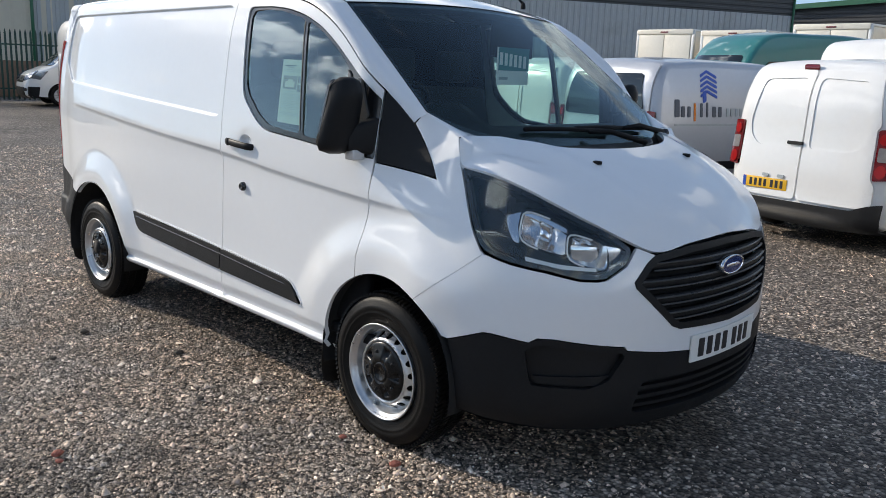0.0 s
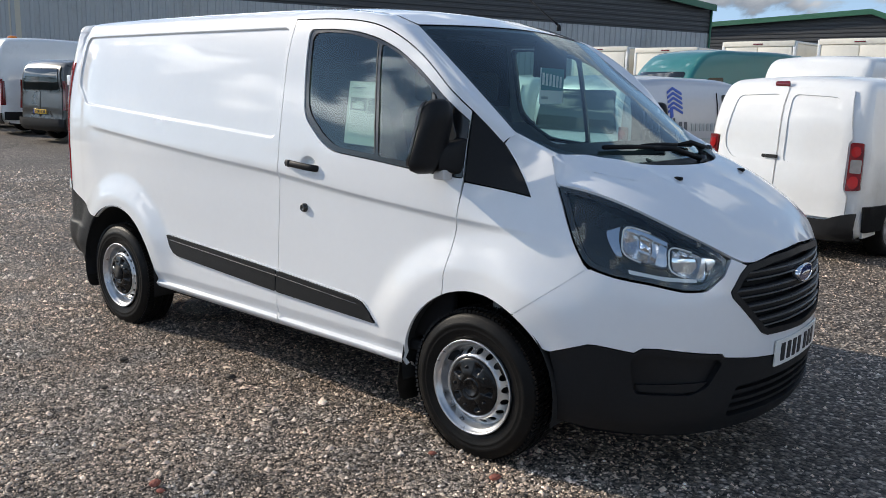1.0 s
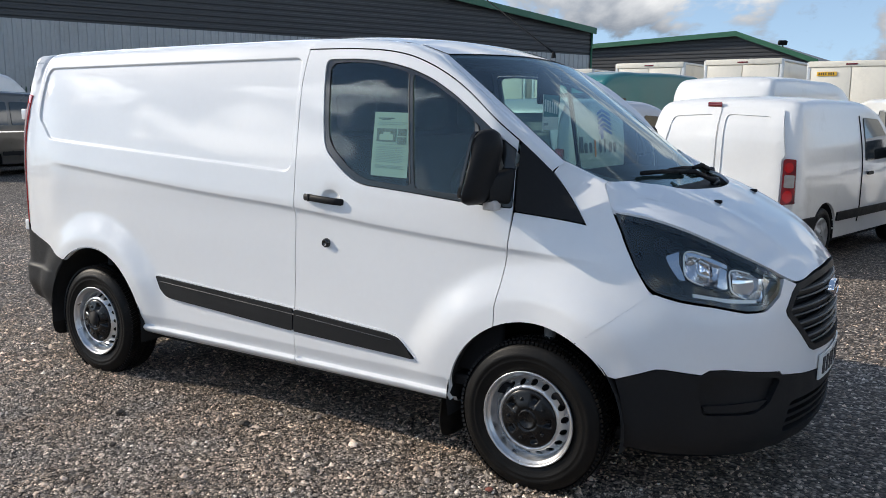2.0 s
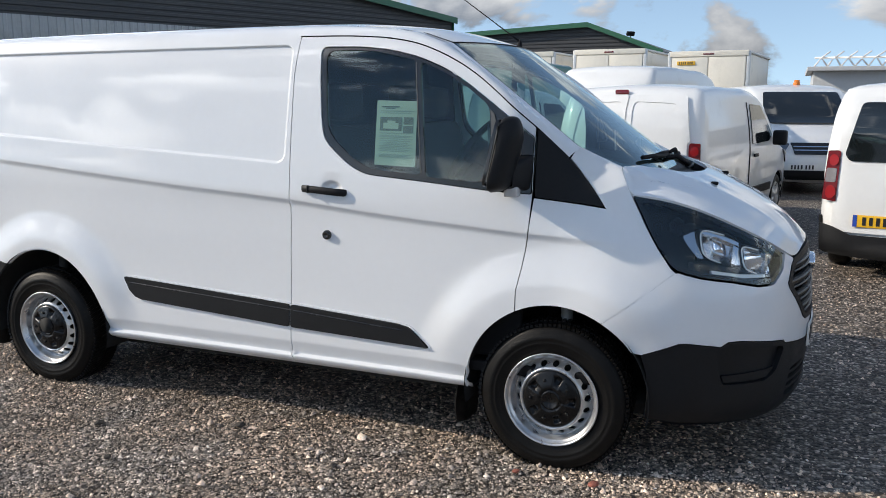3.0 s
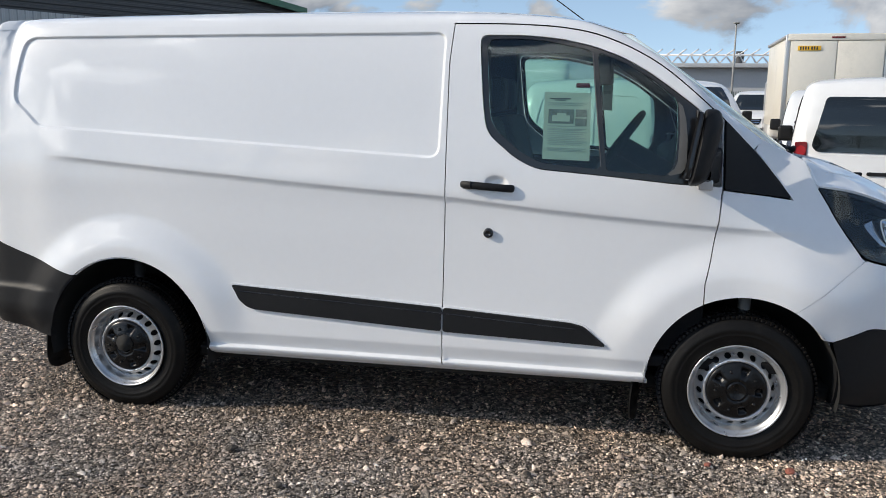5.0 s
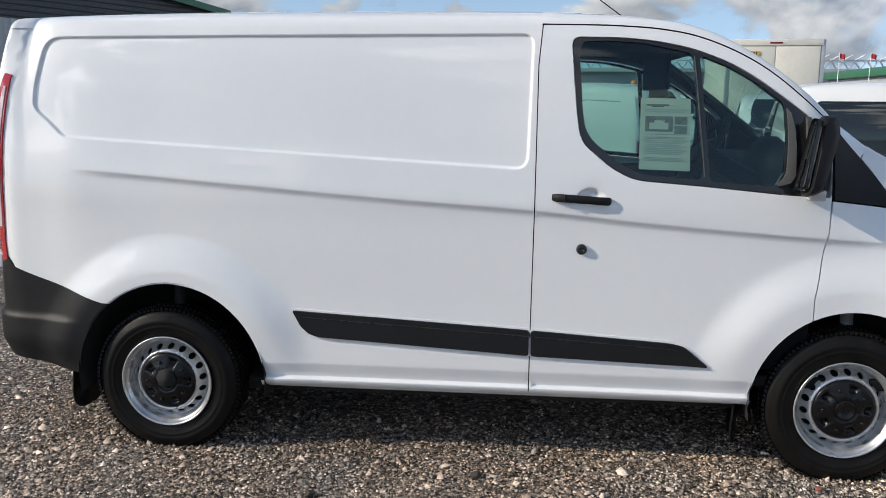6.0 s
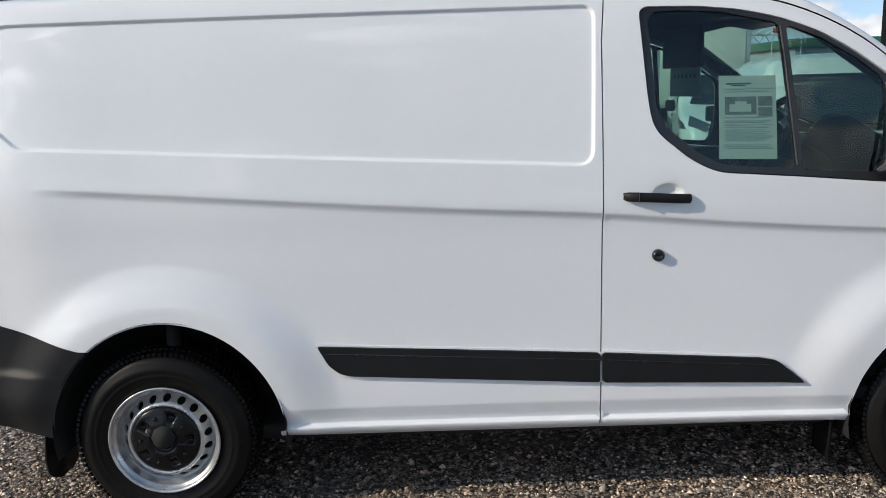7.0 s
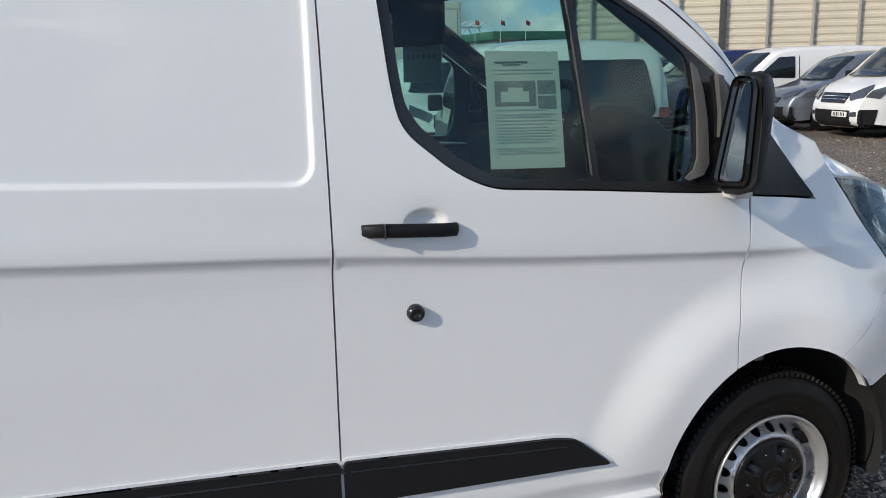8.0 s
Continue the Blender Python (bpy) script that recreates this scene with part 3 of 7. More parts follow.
def palisade(name, p0, p1, label, high=2.4, pitch=0.155):
    a, b = Vector((*p0, 0)), Vector((*p1, 0))
    d = (b - a).normalized()
    L = (b - a).length
    r = root(name, Matrix(), label, "fence", kind="structure")
    ang = math.degrees(math.atan2(d.y, d.x))
    pale = bmesh.new()
    prof = [(-0.034, 0), (-0.012, 0.018), (0.012, 0.018), (0.034, 0)]
    lo = [pale.verts.new((x, y, 0.08)) for x, y in prof]
    hi = [pale.verts.new((x, y, high - 0.12)) for x, y in prof]
    tip = [pale.verts.new((x * 0.25, y, high)) for x, y in prof]
    for r0, r1 in ((lo, hi), (hi, tip)):
        for k in range(3):
            pale.faces.new((r0[k], r0[k + 1], r1[k + 1], r1[k]))
    me = bpy.data.meshes.new("pale")
    pale.to_mesh(me); pale.free()
    me.materials.append(M_FENCE)
    n = int(L / pitch)
    rest_v, rest_f = [], []
    base = [v.co.copy() for v in me.vertices]
    basef = [tuple(p.vertices) for p in me.polygons]
    for k in range(n):
        p = a + d * (k * pitch)
        if k < 150:
            o = new("pale", me)
            o.parent = r
            o.matrix_basis = pose(p.x, p.y, 0, 0, 0, ang)
        else:
            m = pose(p.x, p.y, 0, 0, 0, ang)
            s = len(rest_v)
            rest_v += [m @ v for v in base]
            rest_f += [tuple(s + i for i in f) for f in basef]
    if rest_v:
        ob = mesh_ob("far_pales", rest_v, rest_f, M_FENCE, r, smooth=False)
        ob["kind"] = "stuff"
    for z in (0.45, high - 0.5):
        box("rail", (0, 0.02, z - 0.025), (L, 0.06, z + 0.025), M_FENCE, r, 0.004, m=pose(a.x, a.y, 0, 0, 0, ang))
    for k in range(int(L / 2.75) + 1):
        box("post", (k * 2.75 - 0.05, 0.04, 0), (k * 2.75 + 0.05, 0.12, high - 0.1), M_FENCE, r, 0.006, m=pose(a.x, a.y, 0, 0, 0, ang))
    return r


palisade("palisade_fence", (-31.0, -14.0), (-26.5, 16.0), "dark green steel palisade fence")
palisade("palisade_fence", (-40, -24.0), (30, -24.0), "dark green palisade fence along the yard")
palisade("palisade_fence", (4.0, 62.0), (40.0, 62.0), "distant dark palisade fence")
box_w = root("low_brick_wall", Matrix(), "low brown brick wall behind the fence", "wall", kind="structure")
box("brickwork", (-32.2, -14.0, 0), (-31.9, 16, 1.35), M_BRICKRED, box_w, 0.01)

# far stand with a white roof truss, lamp post and chimney
st = root("grandstand", Matrix(), "distant grey stand with a white lattice roof truss", "building", kind="structure")
box("stand_wall", (4, 150, 0), (60, 170, 7.4), M_STAND, st, 0.05)
box("stand_roof", (3, 148, 7.4), (61, 172, 8.1), M_STAND, st, 0.05)
for k in range(28):
    x = 4 + k * 2.0
    tube("truss_member", [(x, 148.5, 8.1), (x + 1.0, 148.5, 9.5 + 0.25 * math.sin(k * 1.7)), (x + 2.0, 148.5, 8.1)], 0.16, M_WHITESTEEL, st, 5)
    tube("truss_strut", [(x + 1.0, 148.5, 9.5), (x + 2.2, 147, 10.4)], 0.12, M_WHITESTEEL, st, 5)
tube("truss_chord", [(4, 148.5, 9.5), (60, 148.5, 9.5)], 0.18, M_WHITESTEEL, st, 6)
lp = root("lamp_post", Matrix(), "tall grey steel lamp post", "lamp post")
tube("pole", [(12.6, 92, 0), (12.6, 92, 9.9)], [0.14, 0.08], M_CONC, lp)
box("lamp_head", (12.3, 91.4, 9.85), (12.9, 92.2, 10.0), M_CONC, lp, 0.03)
ch = root("chimney", Matrix(), "distant dark round chimney", "chimney")
tube("stack", [(28.6, 200, 0), (28.6, 200, 13.0)], [1.0, 0.9], M_CLAD_DARK, ch, 16)
tube("stack_band", [(28.6, 200, 11.6), (28.6, 200, 12.4)], 1.02, M_CONC, ch, 16)
fl = root("floodlight", Matrix(), "black floodlight on the shed roof", "floodlight")
tube("pole", [(-12.4, 70.6, 6.4), (-12.4, 70.6, 7.6)], 0.05, M_DARK, fl)
box("lamp_head", (-0.36, -0.13, -0.18), (0.36, 0.13, 0.18), M_DARK, fl, 0.05, m=pose(-12.4, 70.5, 7.75, 25, 0, 40))
fb = root("far_unit", Matrix(), "distant pale unit with a green roof edge", "building", kind="structure")
box("wall", (31, 74, 0), (80, 90, 4.4), M_CLAD_LIGHT, fb, 0.05)
box("roof_edge", (30.5, 73.5, 4.4), (80.5, 90.5, 5.2), M_GREEN, fb, 0.05)
M_FLAG = mat("red_flag_cloth", (0.55, 0.03, 0.04), 0.7)
for k in range(4):
    x = 25.5 + k * 2.6
    fg = root("flag", Matrix(), "small red flag on a white pole", "flag", "red flags")
    tube("pole", [(x, 72, 0), (x, 72, 6.2)], 0.03, M_WHITESTEEL, fg, 6)
    grid_ob("cloth", [[(x + 0.05 + 0.09 * i, 72 + 0.08 * math.sin(i * 1.4 + k), 6.15 - 0.42 * j - 0.03 * i) for j in (0, 0.5, 1)] for i in range(6)], M_FLAG, fg)

# ---- the white panel van ----
# The flank and nose are one skin over (u, z): u runs along the plan outline (u = x along the side), z is the height.
VAN_AT = Matrix.Translation((0, 0.045, 0))
HALF = [(-3.885, 0.0), (-3.88, -0.46), (-3.85, -0.71), (-3.785, -0.85), (-3.70, -0.912), (-3.5, -0.952), (-2.9, -0.986), (-1.5, -1.0), (0, -1.0),
        (0.25, -0.99), (0.5, -0.93), (0.7, -0.83), (0.862, -0.675), (0.957, -0.475), (1.018, -0.235)]
PLAN = spline(HALF + [(1.034, 0.0)] + [(x, -y) for x, y in HALF[:7:-1]], 20)
PLAN_L = [0.0]
for pa, pb in zip(PLAN, PLAN[1:]):
    PLAN_L.append(PLAN_L[-1] + math.dist(pa, pb))
at0 = min(range(len(PLAN)), key=lambda i: math.dist(PLAN[i], (0, -1.0)))
PLAN_L = np.array([v - PLAN_L[at0] for v in PLAN_L])
PLAN_X, PLAN_Y = np.array([p[0] for p in PLAN]), np.array([p[1] for p in PLAN])
_tx, _ty = np.gradient(PLAN_X), np.gradient(PLAN_Y)
_q = np.hypot(_tx, _ty)
PLAN_NX, PLAN_NY = _ty / _q, -_tx / _q
UC = float(PLAN_L[min(range(len(PLAN)), key=lambda i: math.dist(PLAN[i], (1.034, 0)))])

FLANK = [(0.2, 0.06), (0.3, 0.034), (0.45, 0.030), (0.64, 0.040), (0.8, 0.045), (0.958, 0.045), (1.05, 0.045), (1.15, 0.043), (1.3, 0.054), (1.5, 0.080), (1.7, 0.111), (1.85, 0.148), (1.95, 0.19)]
NOSE = [(0.2, 0.06), (0.3, 0.01), (0.5, 0.0), (0.7, 0.0), (0.82, 0.012), (0.95, 0.045), (1.05, 0.09), (1.2, 0.150), (1.3, 0.19), (1.4, 0.24), (1.9, 0.5)]
CREASE = [(-3.4, 1.262), (-3.254, 1.254), (-2.628, 1.209), (-1.945, 1.16), (-1.318, 1.121), (-0.855, 1.079), (-0.348, 1.043), (0.0, 1.022), (0.4, 1.0)]
PRESS = rounded([(-3.532, 1.838), (-1.338, 1.850), (-1.352, 1.288), (-3.425, 1.398), (-3.584, 1.528), (-3.580, 1.62)], [0.07, 0.05, 0.06, 0.03, 0.05, 0.05], 6)
PRESS_A = np.array(PRESS)


def flank_inset(u, z):
    hi = ss(0.92, 1.17, z)
    w = ss(-0.1 - 0.15 * hi, 0.6 - 0.4 * hi, u) * ss(-0.1 - 0.15 * hi, 0.6 - 0.4 * hi, 2 * UC - u)
    s = table(FLANK, z) * (1 - 0.8 * ss(-3.6, -3.85, u)) * (1 - w) + table(NOSE, z) * w
    for c, top in ((0.0, 0.034), (-2.933, 0.042), (2 * UC, 0.034)):
        d = math.hypot((u - c) * 0.97, z - 0.33)
        # the flares die away into the sills
        low = 0.2 + 0.8 * ss(0.34, 0.66, z) if -2.933 < u < 0.0 or u > 2 * UC else 1.0
        # the bumper ahead of the front arch is flush
        ahead = u if c == 0.0 else 2 * UC - u if c > 0 else 0.0
        low *= 1 - 0.9 * ss(0.15, 0.40, ahead) * ss(0.80, 0.55, z)
        s -= top * low * (1 - ss(0.47, 0.66, d))
    if -3.5 < u < 0.45:
        d = z - table(CREASE, u)
        k = ss(-3.42, -3.15, u) * (1 - ss(-0.1, 0.4, u))
        s += k * 0.0105 * ss(0.004, -0.034, d) * (1 - 0.75 * ss(-0.04, -0.34, d))
        s -= k * 0.004 * ss(0.10, 0.0, d) * ss(-0.02, 0.0, d)
    if u < -3.4:
        s += 0.075 * ss(-3.5, -3.78, u) * max(0.0, (z - 1.3) / 0.55) ** 2
    if -2.6 < u < -0.35:
        # the foot of the panel turns in below a crease, then steps out to the rolled sill edge
        fade = ss(-2.56, -2.50, u) * ss(-0.37, -0.41, u)
        s += fade * float(np.interp(z, [0.290, 0.318, 0.338, 0.345, 0.3525, 0.356, 0.414, 0.420], [0.050, 0.010, 0.0, 0.001, 0.0185, 0.0195, 0.001, 0.0]))
    if -3.65 < u < -1.3 and 1.2 < z < 1.9:
        pt = np.array([[u, z]])
        dd = float(edge_distance(pt, PRESS_A)[0])
        s += 0.013 * ss(-0.002, 0.010, dd if inside(pt, PRESS_A)[0] else -dd)
    if abs(u + 1.09) < 0.12 and abs(z - 1.182) < 0.09:
        d = math.hypot((u + 1.088) / 0.062, (z - 1.182) / 0.042)
        s += 0.020 * (1 - ss(0.45, 1.0, d))
    return s


def skin(u, z):
    i = np.interp
    s = flank_inset(u, z)
    return Vector((i(u, PLAN_L, PLAN_X) - i(u, PLAN_L, PLAN_NX) * s, i(u, PLAN_L, PLAN_Y) - i(u, PLAN_L, PLAN_NY) * s, z))


def skin_in(depth):
    """The same skin, pushed in along its normal in plan."""
    def fn(u, z):
        i = np.interp
        p = skin(u, z)
        return Vector((p.x - i(u, PLAN_L, PLAN_NX) * depth, p.y - i(u, PLAN_L, PLAN_NY) * depth, z))
    return fn


def pane_skin(u, z):
    """The door glass: straight in height below the shoulder's curve."""
    if z >= 1.33:
        return skin(u, z)
    low, up = skin(u, 1.33), skin(u, 1.38)
    return low + (up - low) * ((z - 1.33) / 0.05)


van = root("panel_van", VAN_AT, "clean white short panel van parked on dark gravel", "van")
G = 0.0023  # half a panel gap

ARCH_F, ARCH_R = (0.005, 0.325, 0.402), (-2.93, 0.335, 0.425)
REAR_EDGE = [(-3.66, 1.885), (-3.675, 1.70), (-3.70, 1.45), (-3.715, 1.10), (-3.725, 0.80)]
GAP_R = [(-1.327, 0.305), (-1.326, 0.61), (-1.321, 1.12), (-1.319, 1.72), (-1.305, 1.888)]
GAP_F = [(-0.170, 0.690), (-0.169, 0.778), (-0.150, 0.875), (-0.125, 1.048), (-0.115, 1.19)]
DOOR_TOP = spline([(-0.118, 1.478), (-0.19, 1.54), (-0.437, 1.732), (-0.56, 1.795), (-0.691, 1.842), (-0.83, 1.868), (-0.977, 1.880), (-1.305, 1.888)], 6)

crease_lines = [[(u, table(CREASE, u) + d) for u in lin(-3.42, 0.3, 90)] for d in (0.03, 0.004, -0.008, -0.02, -0.034, -0.05)]
press_lines = [shrink(PRESS, d) + [shrink(PRESS, d)[0]] for d in (-0.006, -0.002, 0.001, 0.004, 0.007, 0.010, 0.015)]
flare_lines = [arc(c[0], 0.33, r, 0, 180, 40) for c in (ARCH_F, ARCH_R) for r in (0.47, 0.52, 0.57, 0.62, 0.66)]
sill_lines = [[(-2.55, z), (-0.35, z)] for z in (0.305, 0.318, 0.328, 0.338, 0.3415, 0.345, 0.349, 0.3525, 0.356, 0.36, 0.385, 0.409, 0.414, 0.420, 0.426)]
dish_lines = [[(-1.088 + 0.062 * r * math.cos(t * 0.2618), 1.182 + 0.042 * r * math.sin(t * 0.2618)) for t in range(25)] for r in (0.3, 0.5, 0.65, 0.8, 1.0)]

quarter = shrink(GAP_R + [(-2.5, 1.885)] + REAR_EDGE + [(-3.45, 0.718), (-3.245, 0.662)] + arc(*ARCH_R, 130, -3, 24) + [(-2.505, 0.305)], G)
a_r = [(x, z) for x, z in arc(*ARCH_F, 183, 116, 14)]
door = shrink([(-1.327, 0.305), (-0.397, 0.305)] + a_r + GAP_F + DOOR_TOP + GAP_R[::-1][1:-1], G)
WINDOW = rounded([(-1.174, 1.70), (-1.184, 1.836), (-0.98, 1.833), (-0.83, 1.818), (-0.69, 1.787), (-0.55, 1.735), (-0.434, 1.669), (-0.32, 1.588), (-0.211, 1.506), (-0.123, 1.436), (-0.121, 1.196),
                  (-0.32, 1.206), (-0.61, 1.232), (-0.916, 1.255), (-1.010, 1.302), (-1.139, 1.410), (-1.158, 1.52)], [0.03, 0.035, 0.05, 0.05, 0.05, 0.05, 0.05, 0.05, 0.05, 0.01, 0.01, 0.04, 0.04, 0.05, 0.05, 0.05, 0.05], 4)
LAMP = spline([(0.317, 1.199), (0.49, 1.175), (0.65, 1.133), (0.885, 1.046), (1.06, 0.972), (1.098, 0.945)], 4) + [(1.093, 0.915), (1.07, 0.885)] \
    + spline([(0.985, 0.838), (0.955, 0.833), (0.75, 0.859), (0.55, 0.892), (0.505, 0.908), (0.437, 0.99), (0.395, 1.06), (0.374, 1.10), (0.360, 1.125), (0.317, 1.199)], 3)[:-1]
wing = shrink([(-0.170, 0.690)] + arc(*ARCH_F, 115, 60, 12) + [(0.50, 0.893)] + [(0.432, 0.99), (0.390, 1.06), (0.368, 1.10), (0.356, 1.125), (0.309, 1.203), (0.258, 1.308), (0.20, 1.330), (0.12, 1.360), (0.043, 1.392), (0.022, 1.348)]
              + [(0.192, 1.142), (-0.108, 1.181), (-0.112, 1.176)] + GAP_F[::-1][1:-1], G)
SAIL = rounded([(-0.112, 1.475), (0.020, 1.346), (0.188, 1.147), (-0.106, 1.184)], [0.02, 0.05, 0.02, 0.01])

for side in (False, True):
    patch("side_panel", quarter, skin, M_PAINT, van, step=0.04, lines=crease_lines + press_lines + flare_lines[5:] + sill_lines, mirror=side)
    dr = patch("cab_door", door, skin, M_PAINT, van, holes=[shrink(WINDOW, -G)], step=0.04, lines=crease_lines + flare_lines[:5] + sill_lines + dish_lines, mirror=side)
    patch("front_wing", wing, skin, M_PAINT, van, step=0.03, lines=crease_lines + flare_lines[:5], mirror=side)
    # white strip added behind the bumper seam, so its gap shows bright as if lit
    patch("seam_backing", [(0.226, 0.666), (0.515, 0.884), (0.490, 0.908), (0.200, 0.688)], skin, M_PAINT, van, step=0.04, lift=-0.0024, mirror=side)
    patch("mirror_sail", SAIL, skin, M_PLASTIC, van, step=0.04, lift=0.004, mirror=side)
    # window: black surround, two panes, divider
    rear_pane = rounded([(-1.138, 1.70), (-1.147, 1.79), (-1.130, 1.812), (-1.04, 1.815), (-0.90, 1.806), (-0.700, 1.764), (-0.642, 1.268), (-0.86, 1.285), (-0.905, 1.294), (-0.985, 1.336), (-1.085, 1.420), (-1.115, 1.468), (-1.127, 1.55)], 0.02, 3)
    rear_pane = shrink(rear_pane, -0.008)
    front_pane = rounded([(-0.658, 1.752), (-0.55, 1.708), (-0.43, 1.638), (-0.343, 1.572), (-0.331, 1.548), (-0.322, 1.44), (-0.325, 1.300), (-0.355, 1.247), (-0.602, 1.262)], 0.012, 3)
    front_pane = shrink(front_pane, -0.008)
    patch("window_surround", shrink(WINDOW, 0.002), skin, M_GLOSSBLACK, dr, holes=[rear_pane, front_pane], step=0.04, flange=0.02, lift=-0.006, mirror=side, label="black window surround")
    patch("window_guide", [(-0.318, 1.552), (-0.300, 1.535), (-0.283, 1.478), (-0.274, 1.403), (-0.272, 1.282), (-0.291, 1.252), (-0.337, 1.240), (-0.350, 1.247), (-0.322, 1.268), (-0.309, 1.299), (-0.306, 1.419), (-0.311, 1.494)], skin, M_GUIDE, dr, step=0.05, flange=0.008, lift=0.002, mirror=side, label="grey guide in front of the glass")
    for pane in (rear_pane, front_pane):
        g = patch("window_pane", shrink(pane, -0.006), pane_skin, M_GLASS, dr, step=0.06, flange=0, lift=-0.011, mirror=side, label="tinted glass")
        g.visible_shadow = False
    patch("divider_seal", [(-0.6905, 1.760), (-0.6865, 1.760), (-0.6305, 1.272), (-0.6345, 1.272)], skin, M_GUIDE, dr, step=0.06, flange=0.004, lift=-0.003, mirror=side, label="thin grey glass channel")
    # rubbing strips
    strips = [rounded([(-2.371, 0.655), (-1.331, 0.602), (-1.331, 0.492), (-2.25, 0.541), (-2.29, 0.552), (-2.33, 0.582)], 0.012, 3), rounded([(-1.322, 0.602), (-0.74, 0.568), (-0.68, 0.556), (-0.575, 0.472), (-1.322, 0.491)], 0.015, 3)]
    for st, zt, u0, u1 in ((strips[0], lambda u: 0.655 - 0.051 * (u + 2.371), -2.352, -1.336), (strips[1], lambda u: 0.602 - 0.058 * (u + 1.322), -1.317, -0.73)):
        rs = patch("rubbing_strip", st, skin, M_PLASTIC, dr if st[0][0] > -1.33 else van, step=0.04, flange=0.012, lift=0.014, mirror=side, label="black side moulding")
        # its upper edge is a flat chamfer that faces the sky
        bevel = lambda u, z: skin_in(-(0.003 + 0.50 * max(zt(u) - z, 0.0)))(u, z)
        patch("chamfer", [(u0, zt(u0) - 0.002), (u1, zt(u1) - 0.002), (u1 + 0.02, zt(u1) - 0.026), (u0 + 0.012, zt(u0) - 0.026)], bevel, M_CHAMFER, rs, step=0.08, flange=0.008, mirror=side)
        patch("strip_lip", shrink(st, -0.009), skin, M_PAINT, dr if st[0][0] > -1.33 else van, holes=[shrink(st, -0.001)], step=0.04, flange=0.006, lift=0.004, mirror=side)

# roof, cantrails and screen pillars
ROOF_C = [(-3.86, 1.945), (-3.6, 1.972), (-3.0, 1.988), (-2.0, 1.995), (-1.2, 1.99), (-0.8, 1.958), (-0.6, 1.917), (-0.483, 1.879)]


def roof_edge(x):
    return table([(-3.86, -0.70), (-3.6, -0.713), (-1.2, -0.717), (-0.5, -0.741)], x)


def roof_z(x, y):
    e = roof_edge(x)
    return table(ROOF_C, x) - 0.043 * abs(y / e) ** 2.4


def screen(s, t):
    """The windscreen's surface: s across (0 to 1), t up (0 to 1)."""
    v = 2 * s - 1
    w = abs(v)
    a = Vector((0.338 - 0.284 * w**4.1, 0.805 * v, 1.264 + 0.126 * w**6))
    b = Vector((-0.483 - 0.083 * w**1.7, 0.743 * v, 1.875 - 0.025 * w**1.83))
    bulge = 0.009 * 4 * t * (1 - t) * (1 - 0.6 * w * w)
    return a.lerp(b, t) + Vector((0.6, 0, 0.8)) * bulge


roof_rows = []
for x in lin(-3.64, -0.9, 34) + [-0.8, -0.7, -0.62, -0.56]:
    e = roof_edge(x) * (1 - 0.16 * ss(-3.50, -3.645, x))
    ys = lin(e, -e, 25)
    roof_rows.append([(x, y, roof_z(x, y)) for y in ys])
# the front edge follows the top of the screen
last = []
for k in range(25):
    p = screen(k / 24, 1.0)
    last.append((p.x, p.y, p.z + 0.004))
roof_rows = [r for r in roof_rows if r[0][0] < -0.65] + [last]
grid_ob("roof_panel", roof_rows, M_PAINT, van, flip=True)

rail_u = lin(float(PLAN_L[0]), -3.45, 34) + lin(-3.35, -1.32, 20)
K1 = [skin_in(0.001)(u, 1.8795) for u in rail_u]
T1 = [(skin(u, 1.880) - skin(u, 1.85)).normalized() for u in rail_u]
K2, T2 = [], []
for u, k in zip(rail_u, K1):
    nx, ny = float(np.interp(u, PLAN_L, PLAN_NX)), float(np.interp(u, PLAN_L, PLAN_NY))
    q = Vector((k.x - nx * 0.13, k.y - ny * 0.13, 0))
    K2.append(Vector((q.x, q.y, roof_z(q.x, q.y))))
    T2.append(Vector((nx, ny, -0.16)).normalized())
front_top = [(u, z + 0.004) for u, z in DOOR_TOP[::-1]] + [(-0.05, 1.418), (0.018, 1.352)]
n_front = len(front_top)
roof_run = [Vector((x, roof_edge(x), roof_z(x, roof_edge(x)))) for x in (-1.3, -1.15, -1.0, -0.85, -0.72)] + [screen(0.0, 1.0 - k / 14) for k in range(15)]
lens = [0.0]
for pa, pb in zip(roof_run, roof_run[1:]):
    lens.append(lens[-1] + (pb - pa).length)
lens2 = [0.0]
for pa, pb in zip(front_top, front_top[1:]):
    lens2.append(lens2[-1] + math.dist(pa, pb))
for (u, z), l2 in zip(front_top, lens2):
    want = l2 / lens2[-1] * lens[-1]
    i = min(max(int(np.searchsorted(lens, want)) - 1, 0), len(lens) - 2)
    q = roof_run[i].lerp(roof_run[i + 1], (want - lens[i]) / (lens[i + 1] - lens[i]))
    K1.append(skin(u, z))
    K2.append(q)
    d = (l2 / lens2[-1])
    up = skin(u, z) - skin(u - 0.01 * ss(0.2, 0.7, d), z - 0.02)
    T1.append(up.normalized())
    T2.append(Vector((0, -1, -0.16)).lerp(Vector((-0.12, -0.85, -0.42)), ss(0.35, 0.7, d)).normalized())
for side in (1, -1):
    rows = []
    for a, b, ta, tb in zip(K1, K2, T1, T2):
        d = (b - a).length
        c1, c2 = a + ta * d * 0.42, b + tb * d * 0.42
        row = []
        for k in range(11):
            t = k / 10
            p = (1 - t) ** 3 * a + 3 * t * (1 - t) ** 2 * c1 + 3 * t * t * (1 - t) * c2 + t**3 * b
            row.append((p.x, p.y * side, p.z))
        rows.append(row)
    grid_ob("roof_rail", rows, M_PAINT, van, flip=side > 0)

